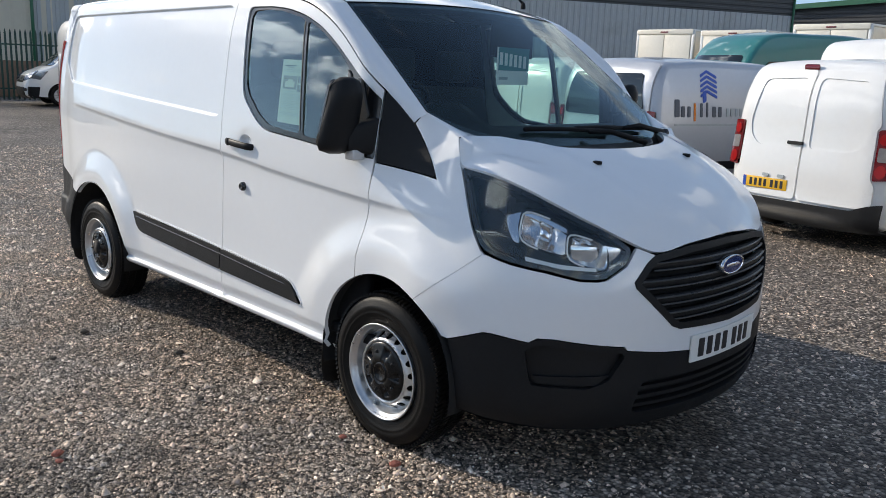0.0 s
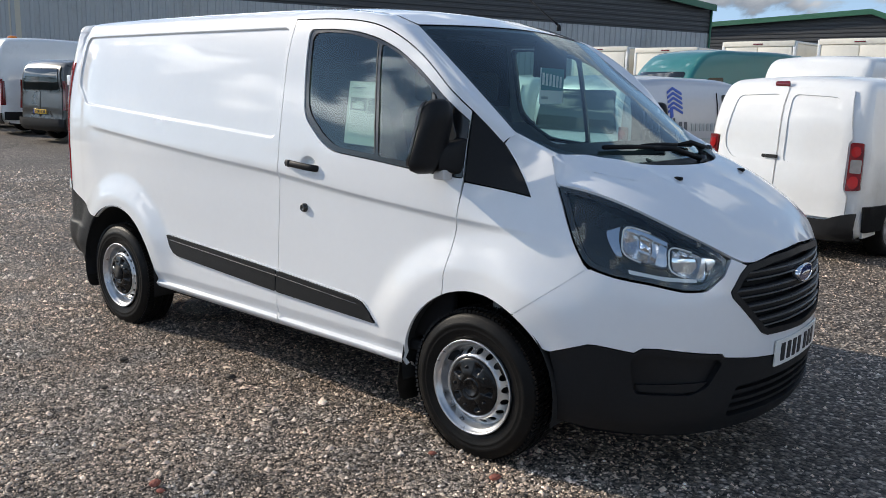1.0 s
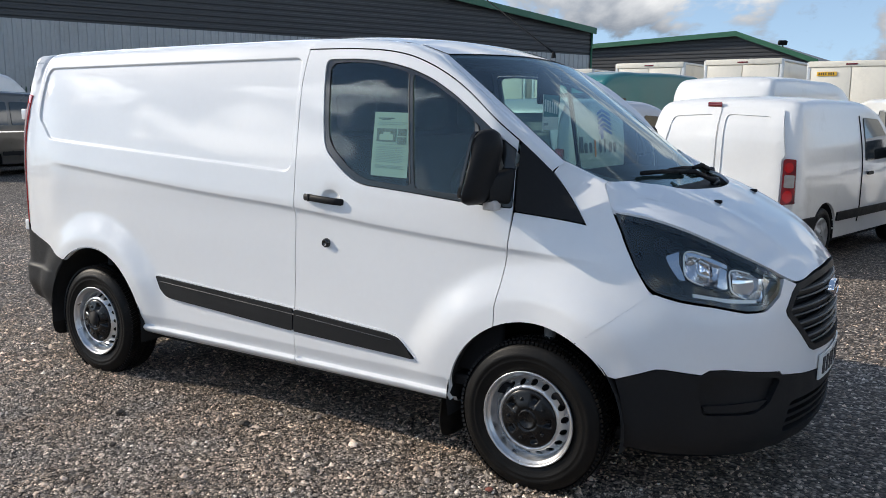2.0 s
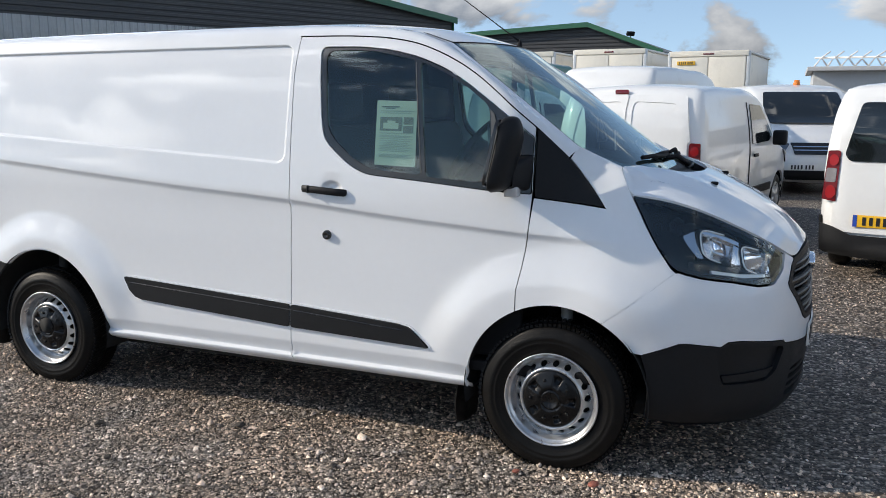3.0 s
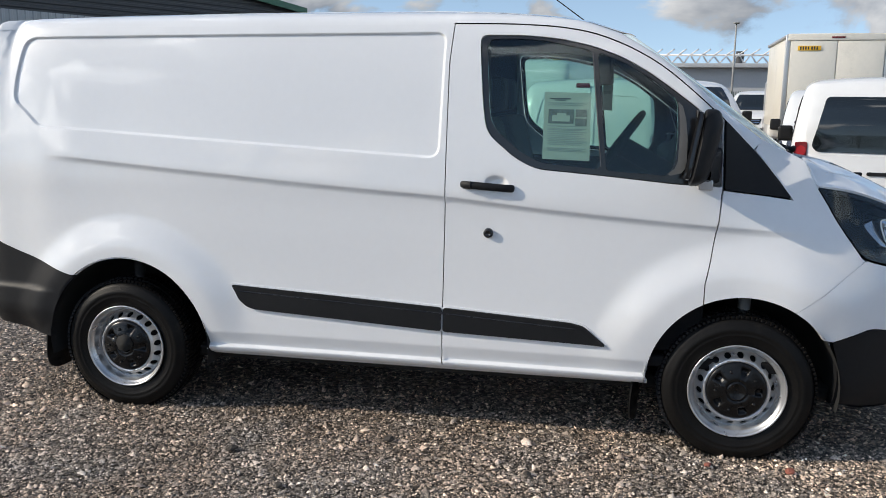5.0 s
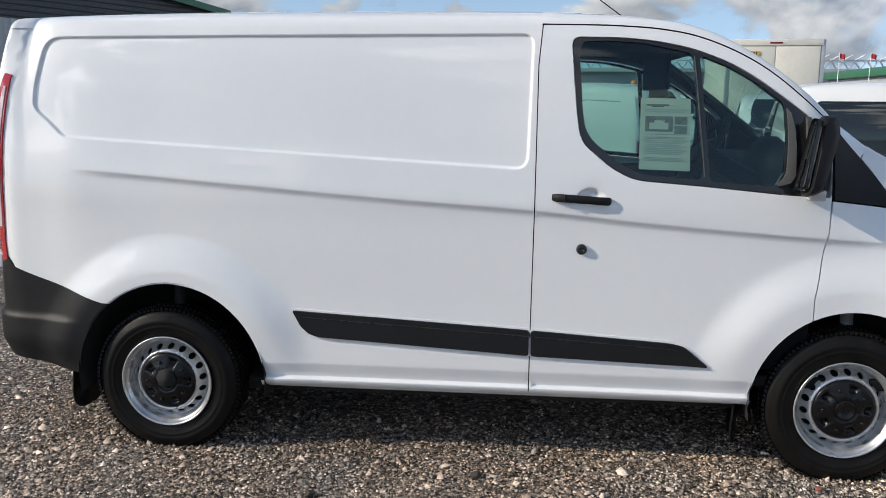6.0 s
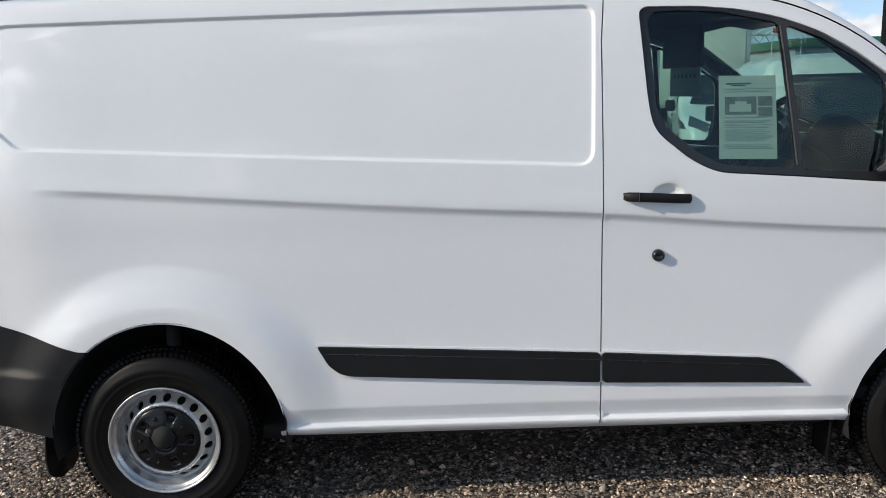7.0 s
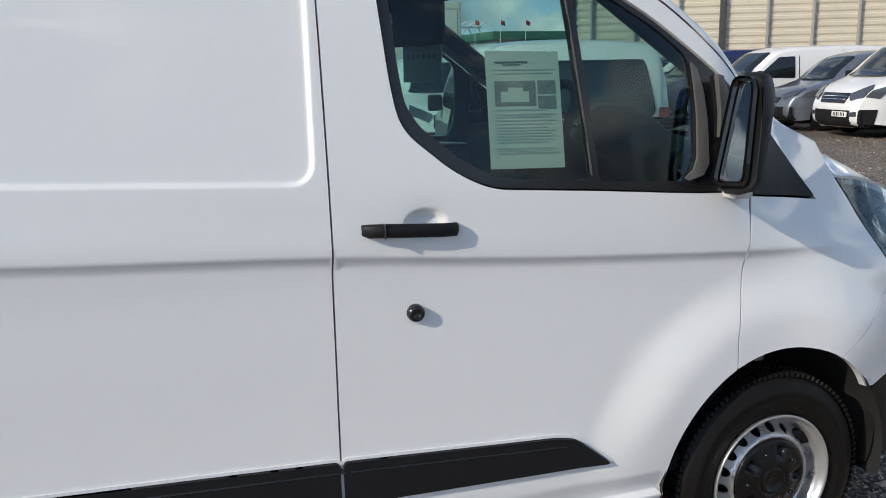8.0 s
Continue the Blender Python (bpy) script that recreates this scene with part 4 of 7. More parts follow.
# windscreen with a dark printed border
screen_out = [(0.004, 0.0), (0.996, 0.0), (0.996, 0.996), (0.004, 0.996)]
ws = patch("windscreen", screen_out, screen, M_SCREEN, van, step=0.05, flange=0, lift=0.0, label="clear raked windscreen")
ws.visible_shadow = False
patch("screen_border", screen_out, screen, M_GLOSSBLACK, van, holes=[rounded([(0.010, 0.05), (0.990, 0.05), (0.989, 0.972), (0.011, 0.972)], 0.02)], step=0.05, flange=0, lift=-0.004, label="black printed glass border")

# bonnet
EDGE_UZ = [(0.262, 1.310), (0.314, 1.207), (0.40, 1.195), (0.49, 1.182), (0.65, 1.140), (0.885, 1.053), (1.06, 0.981), (1.125, 0.951), (1.20, 0.924), (1.40, 0.944), (UC, 0.953)]
edge3 = [skin(u, z) for u, z in spline(EDGE_UZ, 6)]
edge3.sort(key=lambda p: p.x)
EX = np.array([p.x for p in edge3]); EY = np.array([-p.y for p in edge3]); EZ = np.array([p.z for p in edge3])
BONNET_C = [(0.1, 1.345), (0.3, 1.322), (0.45, 1.281), (0.575, 1.231), (0.7, 1.172), (0.8, 1.118), (0.9, 1.048), (0.95, 1.000), (0.98, 0.967), (0.996, 0.953), (1.03, 0.94)]


def bonnet(x, y):
    ye, ze, zc = np.interp(x, EX, EY), np.interp(x, EX, EZ), table(BONNET_C, x)
    k = min(abs(y) / max(ye, 0.02), 1.15)
    ridge = 0.010 * math.exp(-((abs(y) - (0.50 - 0.12 * ss(0.3, 0.95, x))) / 0.07) ** 2) * ss(0.98, 0.8, x)
    # beside the screen the shoulder stays high and rolls over close to the shut line
    zs = max(ze, min(1.31 - 0.43 * (x - 0.228), ze + 0.09 * math.exp(-max(x - 0.26, 0.0) / 0.12)))
    return Vector((x, y, zc + (zs - zc) * k**2.3 + (ze - zs) * ss(0.84, 1.0, k) + ridge * (1 - k**4)))


half_edge = [(p.x, p.y) for p in edge3 if p.y < -0.02]
rear_half = [(0.228, -0.78), (0.232, -0.725), (0.248, -0.664), (0.286, -0.577), (0.348, -0.510), (0.41, -0.43), (0.46, -0.312), (0.493, -0.16)]
rear_edge = spline(rear_half + [(0.504, 0.0)] + [(x, -y) for x, y in rear_half[::-1]], 3)
bon_poly = half_edge + [(float(EX[-1]), 0.0)] + [(x, -y) for x, y in half_edge[::-1]] + rear_edge[::-1]
patch("bonnet", shrink(bon_poly, 0.002), bonnet, M_PAINT, van, step=0.04, flange=0.015)
# the wing's upper face, between its side and the glass
for side in (1, -1):
    rows = []
    for k in range(13):
        t = k / 12
        u = 0.043 + 0.217 * t
        za = table([(0.043, 1.392), (0.12, 1.360), (0.20, 1.330), (0.258, 1.308)], u)
        a, lap = skin_in(-0.0010)(u, za), skin_in(-0.0010)(u, za - 0.006)
        b = screen(0.085 * t, 0.0) + Vector((0.004, 0, 0.002))
        m = a.lerp(b, 0.5) + Vector((0, 0, 0.006))
        rows.append([(q.x, q.y * side, q.z) for q in (lap, a, a.lerp(m, 0.5) + Vector((0, 0, 0.002)), m, b, b + Vector((-0.002, 0.004, -0.03)))])
    grid_ob("wing_top", rows, M_PAINT, van, flip=side > 0)
# cowl below the screen
cowl_rows = []
for k in range(33):
    p = screen(k / 32, 0.0)
    w = abs(2 * k / 32 - 1)
    reach = 0.24 * (1 - w**2)
    cowl_rows.append([(p.x + reach + 0.02, p.y * 0.94, p.z - 0.06 - 0.03 * w), (p.x + reach * 0.5, p.y * 0.97, p.z - 0.030 - 0.03 * w), (p.x - 0.004, p.y, p.z - 0.003)])
grid_ob("cowl_panel", cowl_rows, M_PLASTIC, van)
for s0, s1, lab in ((0.36, 0.70, ""), (0.56, 0.90, "")):
    a = screen(s0, 0.085) + Vector((0.014, 0, 0.014))
    b = screen(s1, 0.0) + Vector((0.06, 0, -0.004))
    mid = a.lerp(b, 0.5) + Vector((0.012, 0, 0.012))
    wp = tube("wiper", [b, mid + Vector((0.01, 0, 0.012)), a.lerp(mid, 0.6)], [0.014, 0.012, 0.008], M_DARK, van)
    tube("wiper_blade", [screen(s0 - 0.13, 0.085) + Vector((0.012, 0, 0.014)), a, screen(s0 + 0.22, 0.06) + Vector((0.012, 0, 0.014))], 0.010, M_DARK, wp)
    lathe("wiper_pivot", [(0.0, 0.022), (0.018, 0.018), (0.024, 0.0), (0.024, -0.02)], M_GLOSSBLACK, wp, Matrix.Translation(b), 16)
for y in (-0.345, 0.36):
    p = bonnet(0.578, y)
    part("washer_jet", box_bm((-0.018, -0.012, -0.004), (0.016, 0.012, 0.012), 0.006, 2, Matrix.Translation(p)), M_DARK, van)

# nose: painted bumper, grille, lamps, lower black bumper
def both(poly):
    """Completes a half outline, given from the centre line round to the centre line, with its mirror image."""
    return poly + [(2 * UC - u, z) for u, z in poly[::-1]]


GRILLE = [(UC, 0.946), (1.40, 0.937), (1.210, 0.914), (1.165, 0.885), (1.105, 0.820), (1.113, 0.797), (1.293, 0.638), (1.335, 0.621), (UC, 0.606)]
LOWLINE = [(0.376, 0.548), (0.528, 0.603), (0.56, 0.604), (0.706, 0.587), (0.737, 0.606), (0.80, 0.607), (1.073, 0.576), (1.090, 0.559), (1.25, 0.537), (1.40, 0.523), (UC, 0.515)]
painted = GRILLE[::-1][:-2] + [(1.125, 0.945)] + [(u, z) for u, z in shrink(LAMP, -0.006) if (u > 0.515 and z < 0.90) or (u > 1.0 and z < 0.945)] + [(0.50, 0.893)] + arc(*ARCH_F, 60, 35, 6) + LOWLINE
painted_full = both(painted)
patch("front_bumper", shrink(painted_full, 0.0015), skin, M_PAINT, van, step=0.035, flange=0.02, lines=[arc(0.005, 0.33, r, 0, 80, 20) for r in (0.47, 0.55, 0.62)])
FOG = rounded([(0.690, 0.555), (0.745, 0.582), (1.065, 0.552), (1.08, 0.535), (1.02, 0.445), (0.94, 0.415), (0.72, 0.420)], 0.02, 3)
FOG_M = [(2 * UC - u, z) for u, z in FOG]
INTAKE = rounded([(1.17, 0.43), (2 * UC - 1.17, 0.43), (2 * UC - 1.13, 0.30), (1.13, 0.30)], 0.03, 3)
black_half = [(UC, 0.511)] + [(u, z - 0.004) for u, z in LOWLINE[::-1][1:]] + [(0.400, 0.47), (0.408, 0.38), (0.405, 0.27), (0.55, 0.25), (0.9, 0.238), (UC, 0.235)]
lb = patch("lower_bumper", both(black_half), skin, M_PLASTIC, van, holes=[FOG, FOG_M, INTAKE], step=0.04, flange=0.035, label="black grained lower bumper")
for f in (FOG, FOG_M):
    patch("fog_recess", shrink(f, -0.002), skin_in(0.026), M_PLASTIC, lb, step=0.04, flange=0)
    patch("recess_step", rounded([(2 * UC - u, z) if f is FOG_M else (u, z) for u, z in ((0.72, 0.455), (1.03, 0.462), (0.97, 0.425), (0.74, 0.428))], 0.01), skin_in(0.012), M_PLASTIC, lb, step=0.05, flange=0.014)
patch("intake_back", shrink(INTAKE, -0.004), skin_in(0.034), M_DARK, lb, step=0.06, flange=0)
for z in (0.322, 0.356, 0.392):
    patch("intake_slat", rounded([(1.15, z), (2 * UC - 1.15, z), (2 * UC - 1.15, z + 0.014), (1.15, z + 0.014)], 0.005), skin_in(0.008), M_PLASTIC, lb, step=0.06, flange=0.024)
chin = []
for u in lin(0.405, 2 * UC - 0.405, 40):
    p = skin(u, 0.238 + 0.03 * ss(0.55, 0.42, min(u, 2 * UC - u)))
    chin.append([p, Vector((p.x - 0.04 - 0.2 * ss(0.35, 0.85, p.x), p.y * (0.94 - 0.12 * ss(0.35, 0.85, p.x)), 0.232))])
grid_ob("chin", chin, M_PLASTIC, lb)

gr = patch("grille", both([(u, z) for u, z in GRILLE])[:-1], skin, M_PLASTIC, van, holes=[shrink(both(GRILLE)[:-1], 0.026)], step=0.04, flange=0.03, lift=0.004, label="black slatted grille")
patch("grille_back", shrink(both(GRILLE)[:-1], 0.004), skin_in(0.055), M_DARK, gr, step=0.06, flange=0)
for z in (0.872, 0.806, 0.741, 0.677):
    # each bar ends at the grille's slanting sides
    u0 = 1.20 if z > 0.85 else 1.140 if z > 0.80 else 1.205 if z > 0.70 else 1.27
    prof = [(0.024, -0.026), (0.010, -0.010), (0.004, 0.010), (0.012, 0.020), (0.03, 0.018)]
    rows = []
    for u in lin(u0, 2 * UC - u0, 34):
        rows.append([skin_in(d)(u, z + h) for d, h in prof])
    bar = grid_ob("grille_bar", rows, M_PLASTIC, gr, flip=True)
    for d, h in ((0.0, 0.012), (0.002, -0.016)):
        grid_ob("bar_lip", [[skin_in(d + e)(u, z + h + f) for e, f in ((0.006, -0.004), (-0.001, -0.003), (-0.001, 0.002), (0.006, 0.003))] for u in lin(u0, 2 * UC - u0, 34)], M_GRILLELIP, bar, "grey lip of the grille bar", flip=True)
bp = skin(UC, 0.838)
face = Matrix.Translation(bp + Vector((0.006, 0, 0))) @ Matrix.Rotation(radians(90), 4, "Y") @ Matrix.Rotation(radians(90), 4, "Z") @ Matrix.Diagonal((0.092, 0.039, 1, 1))
badge = lathe("badge", [(0.0, 0.006), (0.86, 0.006), (0.88, 0.010), (0.98, 0.010), (1.0, 0.0), (1.0, -0.02)], M_CHROME, van, face, 40, "oval chrome-rimmed blue badge")
lathe("badge_face", [(0.0, 0.0095), (0.5, 0.009), (0.86, 0.0075)], M_BADGE, badge, face, 40)
lathe("badge_mark", [(0.0, 0.0108), (0.30, 0.0106), (0.32, 0.0095)], M_CHROME, badge, face @ Matrix.Diagonal((1.9, 0.7, 1, 1)), 24)


def number_plate(parent, m, material, wide=0.52, high=0.111, band=False, bars=7):
    """A number plate in local x (across) and z (up), facing -y; its characters are plain bars."""
    pl = box("number_plate", (-wide / 2, -0.004, -high / 2), (wide / 2, 0.004, high / 2), material, parent, 0.003, m=m)
    w = wide * 0.094
    left = -wide * 0.40 + (0.03 if band else 0)
    for k in range(bars):
        x = left + k * w * 1.16 + (w * 0.45 if k > 3 else 0)
        box("plate_bar", (x, -0.0065, -high * 0.34), (x + w * 0.62, -0.0035, high * 0.34), M_PLATE_INK, pl, 0.0, m=m)
    if band:
        box("plate_band", (-wide / 2 + 0.002, -0.0062, -high / 2 + 0.002), (-wide / 2 + 0.038, -0.0035, high / 2 - 0.002), M_BLUEBAND, pl, 0.0, m=m)
    return pl


# the front plate is bent to the bumper
PLATE_Z = 0.528
def plate_piece(name, u0, u1, h, lift, material, parent):
    return patch(name, rounded([(UC + u0, PLATE_Z - h), (UC + u1, PLATE_Z - h), (UC + u1, PLATE_Z + h), (UC + u0, PLATE_Z + h)], 0.004, 2), skin, material, parent, step=0.05, flange=0.006, lift=lift)
fp = plate_piece("number_plate", -0.26, 0.26, 0.0555, 0.010, M_PLATE_W, van)
for k in range(7):
    x = -0.215 + k * 0.0567 + (0.024 if k > 3 else 0)
    plate_piece("plate_bar", x, x + 0.034, 0.038, 0.0125, M_PLATE_INK, fp)

# headlamps
M_LAMPBASE = mat("lamp_black_housing", (0.005, 0.0055, 0.007), 0.3, 0, 0, 0.1, 10, spec=0.25)
for side in (False, True):
    hl = patch("headlamp", shrink(LAMP, G), skin, M_CLEAR, van, step=0.04, flange=0.0, mirror=side, label="clear headlamp with dark housing")
    hl.visible_shadow = False
    def bowl(u, z):
        d = 0.020 + 0.055 * ss(0.0, 0.06, 0.5 * (min(u - 0.33, 1.11 - u)))
        return skin_in(d)(u, z)
    patch("lamp_rim", shrink(LAMP, G), skin_in(0.0045), M_LAMPBASE, hl, holes=[shrink(LAMP, 0.020)], step=0.04, flange=0.03, mirror=side)
    patch("lamp_housing", shrink(LAMP, 0.006), skin_in(0.075), M_LAMPBASE, hl, step=0.04, flange=0, mirror=side)
    def ring(cu, cz, ru, rz, d, n=32, sq=4.2):
        out = []
        for k in range(n):
            a = 2 * math.pi * k / n
            c, s = math.cos(a), math.sin(a)
            f = (abs(c) ** sq + abs(s) ** sq) ** (-1 / sq)
            p = skin_in(d)(cu + ru * c * f, cz + rz * s * f - 0.25 * ru * c * f)
            out.append((p.x, -p.y if side else p.y, p.z))
        return out + out[:1]
    for cu, cz, ru, rz in ((0.735, 0.985, 0.105, 0.060), (0.918, 0.925, 0.088, 0.052)):
        grid_ob("bezel", [ring(cu, cz, ru * 1.14, rz * 1.16, 0.045), ring(cu, cz, ru * 1.02, rz * 1.02, 0.022), ring(cu, cz, ru * 0.95, rz * 0.94, 0.030)], M_LAMPBASE, hl, flip=side)
        grid_ob("reflector", [ring(cu, cz, ru * 0.95, rz * 0.94, 0.030), ring(cu, cz, ru * 0.90, rz * 0.89, 0.036), ring(cu, cz, ru * 0.72, rz * 0.72, 0.060), ring(cu, cz, ru * 0.35, rz * 0.38, 0.072), ring(cu, cz, 0.001, 0.001, 0.072)], M_SATIN, hl, flip=side)
        rr = ring(cu, cz, ru * 0.99, rz * 0.98, 0.020)
        tube("light_guide", rr[7:24], 0.0035, M_PLATE_W, hl, 6)
        grid_ob("lens", [ring(cu, cz, ru * 0.34, rz * 0.5, 0.070), ring(cu, cz, ru * 0.30, rz * 0.45, 0.045), ring(cu, cz, 0.001, 0.001, 0.036)], M_CHROME, hl, flip=side)
    # surfaces that lean towards the ground or the sky
    def facing_down(top, low, z1, z0):
        return lambda u, z: skin_in(top + (low - top) * ss(z1 + 0.02, z0 - 0.02, z))(u, z)
    # bright panels: beside the inner cup, between the cups, and a reflector that faces the ground
    patch("chrome_wing", rounded([(0.556, 1.034), (0.630, 1.056), (0.613, 1.012), (0.638, 0.945), (0.608, 0.952), (0.570, 1.002)], 0.012), facing_down(0.052, 0.022, 1.05, 0.95), M_SATIN, hl, step=0.03, flange=0.03, mirror=side)
    patch("chrome_brow", [(0.632, 1.058), (0.72, 1.046), (0.83, 1.006), (0.825, 0.992), (0.72, 1.030), (0.64, 1.046)], skin_in(0.024), M_CHROME, hl, step=0.03, flange=0.03, mirror=side)
    patch("reflector_link", [(0.80, 0.998), (0.845, 0.975), (0.835, 0.905), (0.775, 0.925)], skin_in(0.030), M_SATIN, hl, step=0.03, flange=0.02, mirror=side)
    patch("indicator_bowl", [(0.985, 0.952), (1.082, 0.938), (1.078, 0.912), (1.045, 0.872), (0.985, 0.858), (0.955, 0.866), (0.97, 0.90)], facing_down(0.020, 0.040, 0.95, 0.86), M_SATIN, hl, step=0.02, flange=0.02, mirror=side)
    patch("cup_floor", [(0.840, 0.950), (0.955, 0.945), (0.965, 0.915), (0.935, 0.888), (0.856, 0.900)], facing_down(0.026, 0.042, 0.95, 0.89), M_CHROME, hl, step=0.02, flange=0.0, mirror=side)
    patch("daylight_strip", [(0.665, 0.902), (0.80, 0.882), (0.95, 0.872), (0.95, 0.860), (0.80, 0.866), (0.67, 0.886)], skin_in(0.018), M_PLATE_W, hl, step=0.02, flange=0.015, mirror=side)

# wheels
def wheel(parent, x, y, out):
    """A steel wheel; out is -1 where its face looks to -y."""
    m = Matrix.Translation((x, y, 0.304)) @ Matrix.Rotation(radians(90 if out < 0 else -90), 4, "X")
    tyre = [(0.205, -0.19), (0.215, -0.20), (0.27, -0.212), (0.310, -0.205), (0.328, -0.185), (0.334, -0.15), (0.335, -0.10), (0.334, -0.06), (0.328, -0.028), (0.318, -0.012), (0.305, -0.003), (0.288, 0.002), (0.284, 0.005), (0.270, 0.0055), (0.266, 0.003),
            (0.258, 0.0055), (0.252, 0.0055), (0.248, 0.0025), (0.235, 0.001), (0.218, -0.005), (0.206, -0.012), (0.202, -0.03)]
    ty = lathe("tyre", tyre, M_RUBBER, parent, m, 64, "black worn rubber tyre")
    # tread blocks on the shoulder
    tb = bmesh.new()
    for k in range(100):
        a = 2 * math.pi * k / 100
        for lo, hi, off in ((-0.052, -0.012, 0), (-0.100, -0.062, 0.5), (-0.150, -0.110, 0), (-0.196, -0.160, 0.5)):
            c = a + off * 2 * math.pi / 100
            cube = bmesh.ops.create_cube(tb, size=1.0)
            r = 0.336 if -0.16 < lo < -0.055 else 0.331
            mm = m @ Matrix.Rotation(c, 4, "Z") @ Matrix.Translation((r, 0, (lo + hi) / 2)) @ Matrix.Rotation(radians(18), 4, "X") @ Matrix.Diagonal((0.012, 0.0135, hi - lo, 1))
            bmesh.ops.transform(tb, matrix=mm, verts=cube["verts"])
    part("tread", tb, M_RUBBER, ty, smooth=False)
    rim = [(0.205, -0.10), (0.204, -0.012), (0.208, -0.002), (0.211, 0.003), (0.209, 0.007), (0.204, 0.006), (0.200, -0.001), (0.197, -0.010), (0.190, -0.014), (0.186, -0.022), (0.183, -0.045), (0.178, -0.056)]
    rm = lathe("rim", rim, M_STEEL, parent, m, 64, "silver steel rim with round holes")
    # disc with a ring of oval holes on its falling outer slope
    def disc(px, pz):
        r = math.hypot(px, pz)
        h = table([(0.0, -0.030), (0.10, -0.030), (0.122, -0.026), (0.130, -0.013), (0.136, -0.009), (0.142, -0.013), (0.150, -0.026), (0.160, -0.041), (0.170, -0.053), (0.180, -0.058)], r)
        return m @ Vector((px, pz, h))
    holes = []
    for k in range(18):
        a = 2 * math.pi * (k + 0.3) / 18
        c, s = math.cos(a), math.sin(a)
        holes.append([(c * (0.1575 + 0.0115 * math.cos(q)) - s * 0.0148 * math.sin(q), s * (0.1575 + 0.0115 * math.cos(q)) + c * 0.0148 * math.sin(q)) for q in lin(0, 2 * math.pi, 15)[:-1]])
    patch("rim_disc", arc(0, 0, 0.179, 0, 354, 59), disc, M_STEEL, rm, holes=holes, step=0.009, flange=0.006, edge_step=0.011)
    lathe("brake_drum", [(0.001, -0.075), (0.19, -0.075), (0.19, -0.12)], M_UNDER, rm, m, 24)
    cap = []
    for k in range(120):
        a = 2 * math.pi * k / 120
        pocket = ss(0.80, 0.92, 0.5 + 0.5 * math.cos(5 * a))
        wing = ss(0.62, 0.80, 0.5 + 0.5 * math.cos(5 * a))
        row = []
        for r, h in ((0.130, -0.030), (0.129, -0.014), (0.125, -0.008), (0.115, -0.005), (0.108, -0.003 - 0.004 * wing), (0.104, -0.002 - 0.020 * pocket), (0.082, 0.003 - 0.022 * pocket), (0.076, 0.006 - 0.004 * wing), (0.060, 0.008 - 0.003 * wing), (0.050, 0.009),
                     (0.046, 0.003), (0.043, 0.003), (0.040, 0.009), (0.034, 0.009), (0.031, 0.004), (0.001, 0.004)):
            row.append(m @ Vector((r * math.cos(a), r * math.sin(a), h)))
        cap.append(row)
    grid_ob("hub_cap", cap + cap[:1], M_HUB, rm, "black plastic hub cap", flip=True)
    for k in range(5):
        a = 2 * math.pi * (k + 0.5) / 5
        lathe("cap_stud", [(0.0, 0.009), (0.006, 0.008), (0.008, -0.004)], M_HUB, rm, m @ Matrix.Translation((0.090 * math.cos(a), 0.090 * math.sin(a), 0.001)), 12)
    return ty


for wx, wide in ((-0.004, 0.975), (-2.962, 0.955)):
    for wy, out in ((-wide, -1), (wide, 1)):
        wh = root("wheel", Matrix(), "", "")
        wh.parent = van
        wheel(wh, wx, wy, out)
        c = ARCH_F if wx > -1 else ARCH_R
        # arch liner
        rows = []
        for k in range(25):
            a = radians(-12 + 204 * k / 24)
            px, pz = c[0] + c[2] * 1.02 * math.cos(a), c[1] + c[2] * 1.02 * math.sin(a)
            rows.append([(px, out * 0.985, pz), (px, out * 0.66, pz), (c[0] + (px - c[0]) * 0.5, out * 0.60, c[1] + (pz - c[1]) * 0.5), (c[0], out * 0.59, c[1])])
        grid_ob("arch_liner", rows, M_UNDER, van, flip=out < 0)
        # axle stub and strut
        tube("axle", [(wx, out * 0.97, 0.322), (wx, out * 0.2, 0.30)], 0.045, M_UNDER, van)
    tube("damper", [(wx + 0.02, -0.845, 0.33), (wx + 0.03, -0.825, 0.78)], 0.028, M_SAILGREY if wx > -1 else M_UNDER, van)
for x, lo, hang, r in ((-0.412, 0.118, 0.010, 0.02), (-3.372, 0.150, 0.008, 0.06)):
    for side in (False, True):
        flap = rounded([(-0.945, 0.40), (-0.955, lo + 0.08), (-0.94, lo), (-0.755, lo), (-0.745, 0.40)], [0.01, 0.04, r, r, 0.01], 5)
        patch("mudflap", flap, lambda a, b: Vector((x - hang * ss(0.35, 0.12, b) - 0.04 * ss(-0.89, -0.965, a), a, b)), M_RUBBER, van, step=0.04, flange=0.008, mirror=side)
box("chassis", (-3.42, -0.82, 0.235), (0.42, 0.82, 0.30), M_UNDER, van, 0.02)
for s in (-1, 1):
    rows = []
    for x in lin(-2.53, -0.385, 12):
        rows.append([(x, s * 0.928, 0.316), (x, s * 0.918, 0.296), (x, s * 0.90, 0.286), (x, s * 0.78, 0.275)])
    grid_ob("sill", rows, M_PAINT, van, flip=s > 0)
box("exhaust", (-3.2, -0.45, 0.20), (-2.2, -0.25, 0.30), M_UNDER, van, 0.04)

# rear end
U0 = float(PLAN_L[0])
def rear_bump(u, z):
    k = ss(-3.30, -3.50, u)
    return skin_in(k * (0.045 * ss(0.47, 0.34, z) - 0.018 * ss(0.60, 0.565, z)))(u, z)


